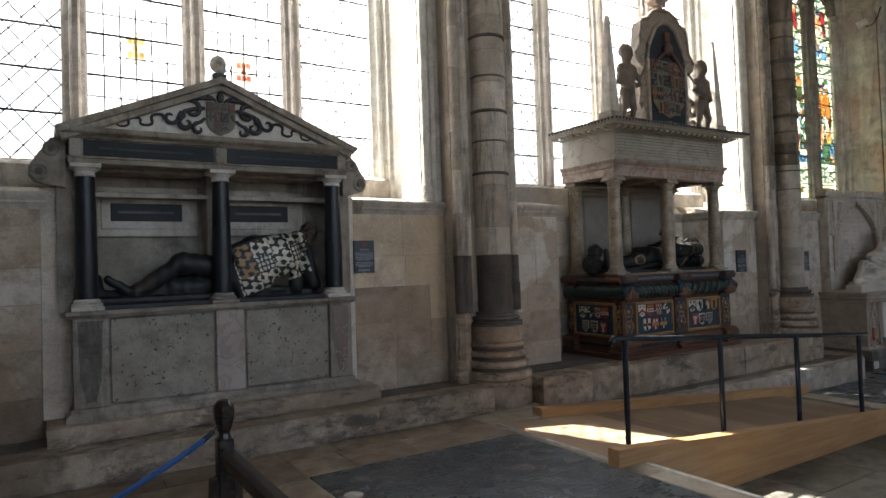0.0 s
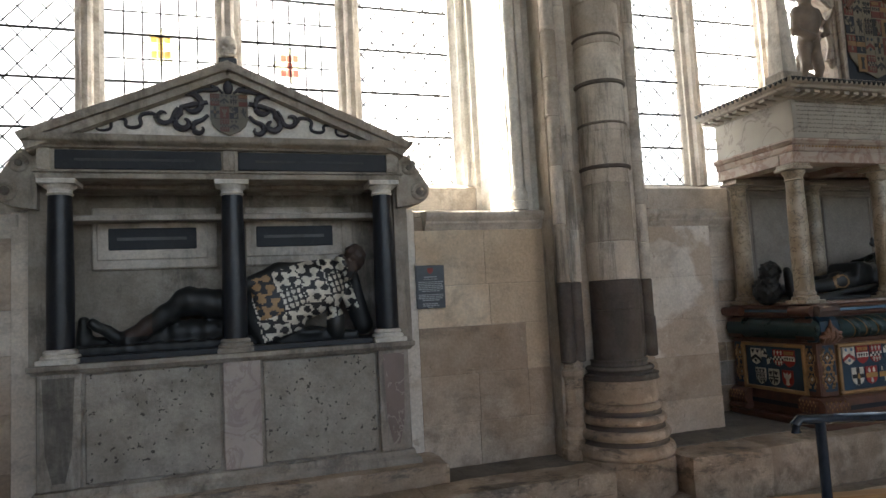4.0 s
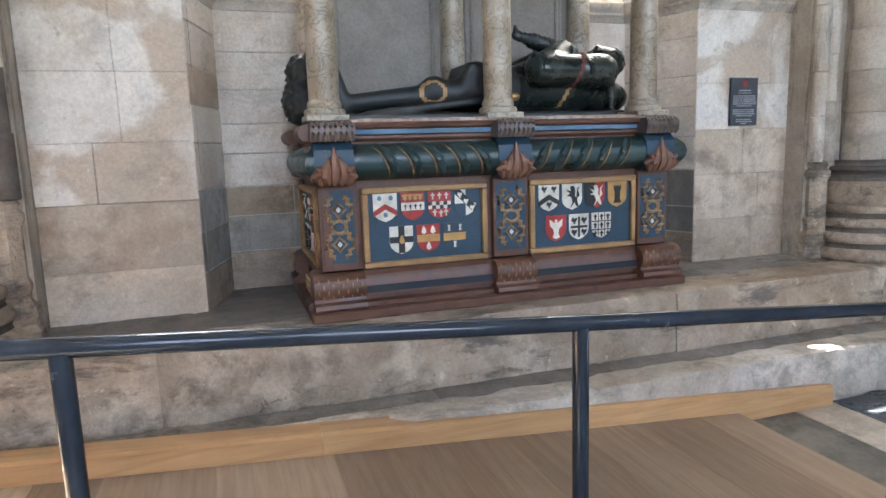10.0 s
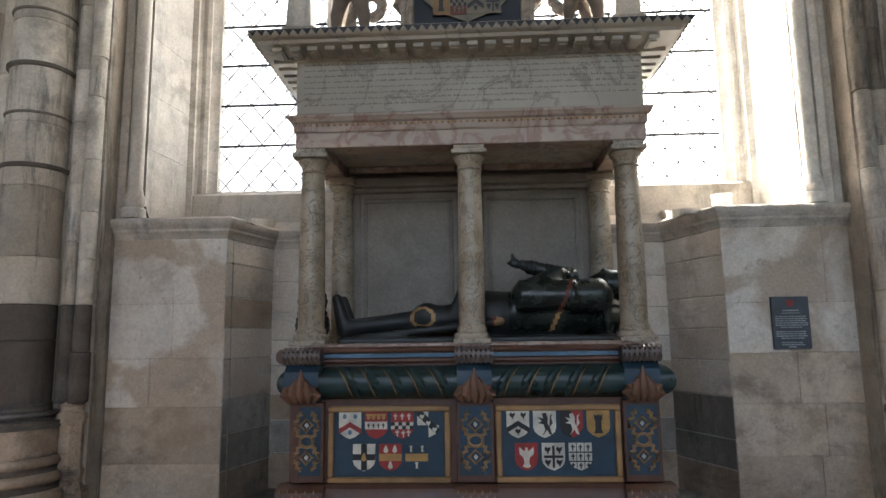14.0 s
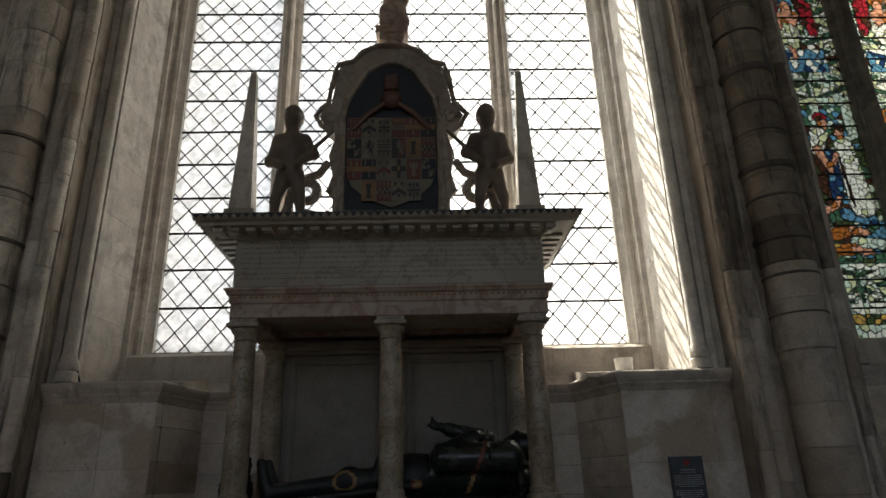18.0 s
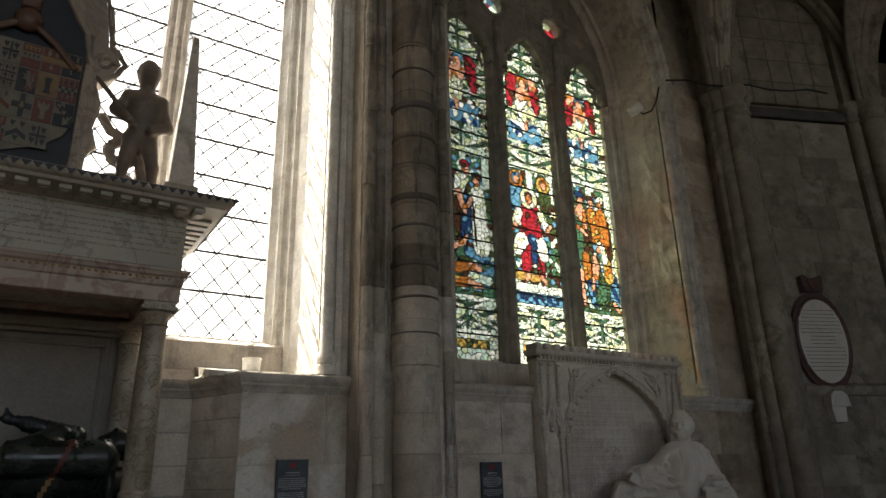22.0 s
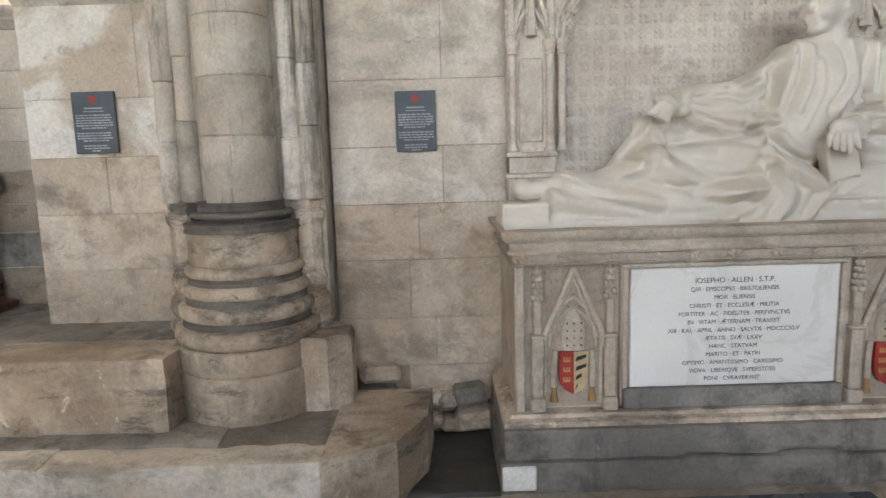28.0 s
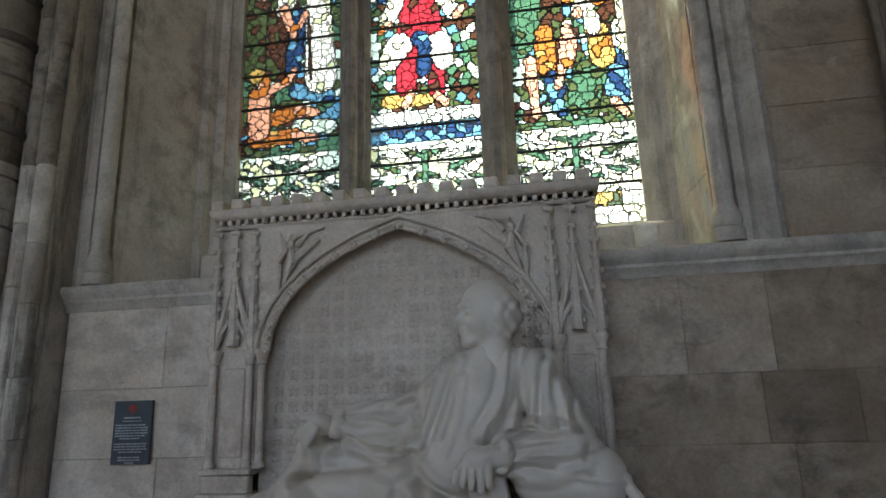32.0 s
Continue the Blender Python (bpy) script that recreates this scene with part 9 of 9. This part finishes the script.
for x0, x1, sx in ((10.285, 10.515, 10.548), (11.875, 12.105, 11.852)):
    cx = (x0 + x1) / 2
    p = part("pilaster", Geo().box(x0, x1, 5.3, 5.37, 0.75, 2.2), CARVED_PALE, t3, "panelled gothic pilaster", smooth=0)
    part("pedestal", Geo().box(x0 - 0.005, x1 + 0.005, 5.25, 5.36, 0.752, 0.95, 0.008).box(x0 - 0.015, x1 + 0.015, 5.24, 5.36, 0.95, 0.97, 0.004).box(x0, x1, 5.255, 5.36, 0.97, 1.05, 0.006).box(x0 - 0.01, x1 + 0.01, 5.245, 5.36, 1.05, 1.075, 0.006), CARVED_PALE, p)
    for x in (x0 + 0.025, x1 - 0.025, sx):
        part("shaft", Geo().lathe([(0.026, 1.075), (0.03, 1.085), (0.022, 1.1), (0.018, 1.11), (0.018, 1.53), (0.026, 1.535), (0.02, 1.545), (0.024, 1.56), (0.036, 1.585), (0.036, 1.6)], x, 5.28, 10), CARVED_PALE, p)
    part("panel", Geo().box(x0 + 0.055, x1 - 0.055, 5.29, 5.31, 1.12, 1.52, 0.008), CARVED_PALE, p)
    g = Geo()
    for k, (px, s) in enumerate(((x0 + 0.02, 1), (cx, 1.15), (x1 - 0.02, 1))):
        g.tube([(px, 5.275, 1.62), (px, 5.27, 1.9), (px, 5.275, 2.16)], [0.026 * s, 0.016, 0.006], 6)
        for j in range(7):
            for e in (-1, 1):
                g.ball((px + e * (0.024 - 0.002 * j), 5.27, 1.66 + 0.07 * j), (0.013, 0.012, 0.015), 6, 5)
        for j in range(4):
            g.ball((px + 0.014 * math.cos(j * 1.571), 5.265, 2.16 + 0.004 * j), 0.014, 6, 5)
    for e in (-1, 1):
        g.tube([(cx + e * 0.1, 5.275, 1.6), (cx + e * 0.05, 5.268, 1.76), (cx, 5.265, 1.98)], [0.016, 0.014, 0.008], 6)
        g.tube([(cx + e * 0.085, 5.275, 1.6), (cx + e * 0.06, 5.27, 1.68), (cx, 5.268, 1.76)], [0.011, 0.011, 0.009], 6)
    part("gablet", g, CARVED_PALE, p, "crocketed gablets and pinnacles")
part("cornice", Geo().sweep([(-0.1, 2.19), (0.0, 2.19), (0.01, 2.2), (0.0, 2.215), (0.0, 2.235), (0.02, 2.245), (0.03, 2.265), (0.035, 2.285), (-0.1, 2.29)], [(10.285, 5.42), (10.285, 5.285), (12.1, 5.285), (12.1, 5.42)]).box(10.285, 12.1, 5.285, 5.42, 2.19, 2.285), CARVED_PALE, t3, smooth=40)
g = Geo()
x = 10.3
while x < 12.09:
    part("dentil", Geo().box(x, x + 0.022, 5.262, 5.29, 2.208, 2.236, 0.004), CARVED_PALE, t3, smooth=0)
    x += 0.045
x = 10.262
k = 0
while x < 12.11:
    w = 0.062
    part("merlon", Geo().box(x, x + w, 5.25, 5.4, 2.284, 2.338, 0.006), CARVED_PALE, t3, smooth=0)
    x += w + 0.042
g = Geo()
for i in range(18):
    for j in range(19):
        px, pz = 10.60 + i * 0.0725, 0.83 + j * 0.0725
        z_top = 1.6 + (0.53 if abs(px - 11.2) < 0.05 else 0.53 * max(0, 1 - (abs(px - 11.2) / 0.66) ** 1.6))
        if pz > z_top - 0.02 or pz < 0.95 and px > 10.9:
            continue
        for a in range(4):
            t = a * 1.571 + 0.785
            g.ball((px + 0.018 * math.cos(t), 5.357, pz + 0.018 * math.sin(t)), (0.013, 0.006, 0.013), 6, 4)
tagged(part("diaper_work", g, CARVED_PALE, t3, "carved diaper of small four-petal flowers"), kind="stuff")


def line_gap(Q, pts):
    """Distance in the upright plane from each (x, z) to a smooth line through the points."""
    best, curve = np.full(len(Q), 9.0), []
    for a, b, c, d in zip((pts[0],) + pts[:-2], pts[:-1], pts[1:], pts[2:] + (pts[-1],)):
        for i in range(6):
            t = i / 6
            curve.append(tuple(0.5 * (2 * b[k] + (c[k] - a[k]) * t + (2 * a[k] - 5 * b[k] + 4 * c[k] - d[k]) * t * t + (3 * b[k] - a[k] - 3 * c[k] + d[k]) * t**3) for k in (0, 1)))
    curve.append(pts[-1])
    for a, b in zip(curve, curve[1:]):
        a, b = np.array(a), np.array(b)
        t = np.clip(((Q - a) @ (b - a)) / max(1e-9, (b - a) @ (b - a)), 0, 1)
        best = np.minimum(best, np.hypot(*(Q - a - t[:, None] * (b - a)).T))
    return best


# folds of the gown: width, height (below nought: a groove), and the line that each one follows
FOLDS = (
    (0.024, 0.032, (10.876, 1.07), (10.918, 0.997), (11.021, 0.926), (11.157, 0.89), (11.29, 0.9)),
    (0.022, 0.026, (10.876, 1.07), (10.78, 0.992), (10.64, 0.945), (10.5, 0.97)),
    (0.026, 0.034, (10.44, 0.985), (10.587, 0.925), (10.778, 0.884), (10.986, 0.853), (11.26, 0.895)),
    (0.03, 0.03, (10.43, 0.88), (10.673, 0.848), (10.916, 0.8), (11.14, 0.77)),
    (0.02, 0.016, (10.5, 0.92), (10.66, 0.895), (10.85, 0.84)),
    (0.03, 0.02, (10.919, 1.09), (11.123, 1.078), (11.32, 1.03)),
    (0.018, 0.022, (10.988, 1.133), (11.157, 1.14), (11.31, 1.1)),
    (0.018, 0.022, (11.05, 1.165), (11.2, 1.185), (11.36, 1.175)),
    (0.022, 0.034, (11.342, 1.03), (11.46, 0.95), (11.561, 0.88), (11.513, 0.77)),
    (0.02, 0.022, (11.359, 1.0), (11.411, 0.866), (11.361, 0.765)),
    (0.018, 0.024, (11.309, 0.985), (11.276, 0.868), (11.174, 0.775)),
    (0.014, 0.018, (10.853, 1.215), (10.783, 1.139), (10.677, 1.03)),
    (0.014, 0.018, (10.885, 1.2), (10.85, 1.1), (10.8, 1.03)),
    (0.013, 0.014, (10.91, 1.17), (10.93, 1.1)),
    (0.016, 0.024, (10.985, 1.285), (11.124, 1.213), (11.241, 1.195), (11.33, 1.24)),
    (0.016, 0.026, (10.99, 1.236), (11.123, 1.15), (11.241, 1.15), (11.33, 1.19)),
    (0.014, 0.018, (11.006, 1.32), (11.174, 1.296), (11.29, 1.262), (11.35, 1.3)),
    (0.013, 0.015, (11.02, 1.345), (11.2, 1.335), (11.33, 1.36)),
    (0.012, 0.014, (11.0, 1.26), (11.12, 1.18), (11.24, 1.17)),
    (0.018, 0.026, (11.465, 1.478), (11.425, 1.349), (11.361, 1.186)),
    (0.018, 0.028, (11.709, 1.503), (11.69, 1.34), (11.61, 1.21)),
    (0.014, 0.014, (11.367, 1.363), (11.339, 1.211)),
    (0.012, 0.012, (11.535, 1.487), (11.489, 1.324), (11.45, 1.21)),
    (0.014, 0.018, (11.273, 1.355), (11.381, 1.422), (11.453, 1.478)),
    (0.013, 0.016, (11.236, 1.31), (11.343, 1.37), (11.42, 1.43)),
    (0.015, 0.018, (11.755, 1.51), (11.735, 1.34), (11.72, 1.25)),
    (0.016, 0.022, (11.812, 1.49), (11.79, 1.38), (11.785, 1.26)),
    (0.015, 0.02, (11.856, 1.45), (11.85, 1.34), (11.85, 1.25)),
    (0.014, 0.018, (11.895, 1.39), (11.905, 1.3), (11.915, 1.24)),
    (0.015, 0.02, (11.67, 1.222), (11.792, 1.245), (11.93, 1.22)),
    (0.015, 0.022, (11.665, 1.177), (11.79, 1.192), (11.95, 1.178)),
    (0.014, 0.02, (11.68, 1.118), (11.811, 1.145), (11.947, 1.14)),
    (0.016, 0.022, (11.682, 1.075), (11.831, 1.058), (11.969, 1.105)),
    (0.01, 0.007, (11.545, 1.42), (11.53, 1.28), (11.47, 1.14)),
    (0.014, 0.016, (11.38, 1.12), (11.44, 1.06), (11.52, 1.03)),
    (0.008, -0.02, (11.72, 0.843), (11.846, 0.852), (11.977, 0.86)),
    (0.012, -0.02, (11.51, 0.754), (11.582, 0.84), (11.701, 0.948)),
)
FX, FZ, FSTEP = 10.1, 0.7, 0.006
FN, FM = 360, 200
Q2 = np.stack(np.meshgrid(FX + FSTEP * np.arange(FN), FZ + FSTEP * np.arange(FM), indexing="ij"), -1).reshape(-1, 2)
RELIEF = np.zeros(len(Q2))
for wd, ht, *line in FOLDS:
    gap = line_gap(Q2, tuple(line))
    RELIEF += ht * (0.95 * np.clip(1 - gap / (2.2 * wd), 0, 1) ** 1.4 - 0.42 * np.exp(-((gap - 2.2 * wd) / (0.7 * wd)) ** 2))
RELIEF = RELIEF.reshape(FN, FM)


def folds_at(x, z):
    i, j = np.clip((x - FX) / FSTEP, 0, FN - 1.01), np.clip((z - FZ) / FSTEP, 0, FM - 1.01)
    a, b = i.astype(int), j.astype(int)
    u, v = i - a, j - b
    return (RELIEF[a, b] * (1 - u) + RELIEF[a + 1, b] * u) * (1 - v) + (RELIEF[a, b + 1] * (1 - u) + RELIEF[a + 1, b + 1] * u) * v


def bishop_head(P):
    """An elderly man's head, bald above, turned three quarters to the aisle."""
    k, a = 1.12, radians(30)
    D = (P - np.array((11.625, 4.975, 1.662))) / k
    fwd, side = -math.cos(a), -math.sin(a)
    Q = np.stack((D[:, 0] * fwd + D[:, 1] * side, D[:, 0] * side - D[:, 1] * fwd, D[:, 2]), 1)
    c = lambda *q: cap(Q, *q)
    skull = melt(0.03, egg(Q, (-0.012, 0, 0.024), (0.1, 0.082, 0.1)), egg(Q, (0.035, 0, -0.045), (0.056, 0.056, 0.067)))
    face = melt(0.016, skull, c((0.08, -0.034, 0.026), (0.08, 0.034, 0.026), 0.016), c((0.084, 0, 0.014), (0.102, 0, -0.022), 0.01, 0.014), egg(Q, (0.068, 0, -0.095), (0.028, 0.034, 0.024)), egg(Q, (0.058, 0.04, -0.035), (0.03, 0.024, 0.03)), egg(Q, (0.058, -0.04, -0.035), (0.03, 0.024, 0.03)))
    face = melt(0.008, face, c((0.087, -0.018, -0.056), (0.087, 0.018, -0.056), 0.009), c((0.084, -0.016, -0.071), (0.084, 0.016, -0.071), 0.01))
    for s in (-1, 1):
        face = np.maximum(face, -egg(Q, (0.098, s * 0.034, 0.004), (0.022, 0.021, 0.013)))
        face = melt(0.004, face, egg(Q, (0.072, s * 0.034, 0.002), (0.02, 0.018, 0.014)), egg(Q, (-0.012, s * 0.086, -0.008), (0.02, 0.012, 0.03)))
    neck = c((-0.02, 0, -0.07), (-0.03, 0, -0.23), 0.058, 0.08)
    hair = np.maximum(egg(Q, (-0.045, 0, 0.0), (0.085, 0.1, 0.095)), Q[:, 2] - 0.06) + 0.006 * np.sin(Q[:, 0] * 120 + Q[:, 1] * 60) * np.sin(Q[:, 2] * 95)
    return melt(0.014, melt(0.02, face, neck), hair) * k


def bishop_hands(P):
    c = lambda *a: cap(P, *a)
    hand1 = melt(0.012, egg(P, (10.95, 4.99, 1.265), (0.06, 0.055, 0.04), 0, 20), *[c((10.915 + 0.012 * k, 4.955 - 0.012 * k, 1.262 - 0.006 * k), (10.868 + 0.018 * k, 4.94 - 0.014 * k, 1.225 - 0.012 * k), 0.016, 0.012) for k in range(4)], c((10.94, 4.96, 1.29), (10.885, 4.94, 1.285), 0.016, 0.011))
    hand2 = melt(0.007, egg(P, (11.6, 4.765, 1.135), (0.06, 0.045, 0.042)), c((11.62, 4.775, 1.135), (11.68, 4.8, 1.14), 0.042, 0.05), *[c((11.56 + 0.026 * k, 4.745, 1.118), (11.548 + 0.03 * k, 4.722, 1.052 - 0.008 * (k % 3)), 0.0145, 0.0115) for k in range(4)])
    thumb = melt(0.005, c((11.57, 4.755, 1.15), (11.53, 4.735, 1.1), 0.016, 0.013), c((11.53, 4.735, 1.1), (11.522, 4.73, 1.065), 0.013, 0.01))
    return np.minimum(hand1, melt(0.004, hand2, thumb))


def bishop_form(P):
    c = lambda *a: cap(P, *a)
    x, y, z = P[:, 0], P[:, 1], P[:, 2]
    R = folds_at(x, z) * np.clip((5.1 - y) / 0.08, 0, 1)
    near = melt(0.04, c((10.46, 4.92, 0.885), (10.9, 4.92, 0.965), 0.075, 0.1), c((10.9, 4.92, 0.965), (11.38, 4.96, 0.95), 0.1, 0.13))
    sheet = melt(0.04, slab(P, (10.86, 4.94, 0.825), (0.46, 0.14, 0.085), 0.05), slab(P, (11.33, 4.93, 0.84), (0.21, 0.145, 0.11), 0.07))
    far_leg = melt(0.04, c((10.7, 5.06, 0.86), (10.9, 5.06, 1.15), 0.09, 0.062), c((10.8, 5.05, 0.86), (10.93, 5.05, 1.1), 0.1, 0.06), c((10.91, 5.07, 1.15), (11.36, 5.05, 1.03), 0.07, 0.15))
    tip = egg(P, (10.655, 4.97, 0.955), (0.04, 0.03, 0.028))
    lap = melt(0.05, egg(P, (11.3, 4.97, 1.02), (0.2, 0.16, 0.12)), slab(P, (11.44, 4.89, 0.9), (0.1, 0.1, 0.12), 0.05, 0, 28))
    torso = melt(0.07, c((11.44, 5.02, 1.0), (11.6, 5.0, 1.3), 0.165, 0.165), c((11.52, 5.0, 1.435), (11.81, 5.01, 1.435), 0.09, 0.1), egg(P, (11.57, 4.95, 1.25), (0.17, 0.13, 0.2)), egg(P, (11.45, 4.97, 1.12), (0.17, 0.13, 0.13)))
    stock = c((11.605, 4.985, 1.44), (11.618, 4.985, 1.5), 0.1, 0.07)
    arm1 = melt(0.04, c((11.5, 5.03, 1.42), (11.36, 5.05, 1.3), 0.085, 0.09), c((11.36, 5.04, 1.28), (11.06, 5.02, 1.27), 0.095, 0.062), egg(P, (11.2, 5.0, 1.21), (0.15, 0.09, 0.085)))
    arm1 = arm1 - 0.005 * np.sin(30 * np.arctan2(z - 1.27, x - 10.96)) * np.clip((x - 11.03) / 0.05, 0, 1) * np.clip((11.36 - x) / 0.06, 0, 1)
    cuff1 = slab(P, (11.01, 4.995, 1.265), (0.022, 0.062, 0.06), 0.018, 20, 10) + 0.005 * np.sin(z * 190) * np.sin(y * 170)
    arm2 = melt(0.045, c((11.81, 4.99, 1.41), (11.885, 4.96, 1.22), 0.098, 0.11), egg(P, (11.86, 4.92, 1.15), (0.17, 0.12, 0.105)), c((11.9, 4.9, 1.14), (11.72, 4.85, 1.135), 0.095, 0.062))
    arm2 = arm2 - 0.005 * np.sin(34 * np.arctan2(z - 1.14, x - 11.62)) * np.clip((x - 11.7) / 0.05, 0, 1) * np.clip((1.24 - z) / 0.04, 0, 1) - 0.004 * np.sin(150 * x - 30 * z) * np.clip((z - 1.25) / 0.05, 0, 1)
    cuff2 = slab(P, (11.685, 4.81, 1.14), (0.022, 0.056, 0.062), 0.018, 0, 12) + 0.005 * np.sin(z * 180) * np.sin(y * 170)
    book = slab(P, (11.625, 4.83, 1.01), (0.068, 0.04, 0.088), 0.007, 0, -12)
    bed = slab(P, (11.17, 4.99, 0.765), (0.96, 0.2, 0.02), 0.012)
    block = slab(P, (10.305, 4.9, 0.81), (0.1, 0.115, 0.052), 0.014)
    foot = melt(0.018, c((10.33, 4.9, 0.905), (10.45, 4.92, 0.915), 0.036, 0.05), egg(P, (10.3, 4.9, 0.915), (0.038, 0.036, 0.046)))
    low = melt(0.02, slab(P, (11.9, 4.97, 0.86), (0.23, 0.19, 0.115), 0.09), slab(P, (11.7, 4.96, 0.86), (0.17, 0.17, 0.1), 0.06, 0, -20))
    high = slab(P, (11.9, 4.99, 1.065), (0.2, 0.18, 0.11), 0.09, 0, 8)
    seam = np.minimum(np.maximum(low - 0.01, np.abs(z - 0.85) - 0.007), np.maximum(high - 0.01, np.abs(z - 1.065 + 0.14 * (x - 11.93)) - 0.007))
    tassel = melt(0.01, c((12.105, 4.86, 1.03), (12.13, 4.84, 0.97), 0.018, 0.032), egg(P, (12.095, 4.865, 1.055), (0.02, 0.02, 0.022)))
    d = melt(0.018, melt(0.025, torso, arm1), arm2)
    d = melt(0.02, d, melt(0.03, near, sheet, far_leg, lap)) - R
    d = melt(0.01, d, stock, book)
    return melt(0.007, np.minimum(d, np.minimum(low, high) - 0.6 * R), seam, cuff1, cuff2, bed, foot, tip, tassel, block)


g = field((10.16, 4.68, 0.735), (12.19, 5.29, 1.64), 0.0078, bishop_form)
for lo, hi, step, fn in (((11.44, 4.8, 1.36), (11.82, 5.16, 1.86), 0.0052, bishop_head), ((11.49, 4.69, 1.0), (11.78, 4.88, 1.22), 0.0042, bishop_hands), ((10.82, 4.86, 1.14), (11.06, 5.08, 1.36), 0.0045, bishop_hands)):
    fine = field(lo, hi, step, fn)
    g.add(fine.v, fine.f)
ob = part("reclining_statue", g, STATUARY, None, smooth=75, fix=False)
tagged(ob, "white marble statue of a robed man reclining on cushions", "statue")
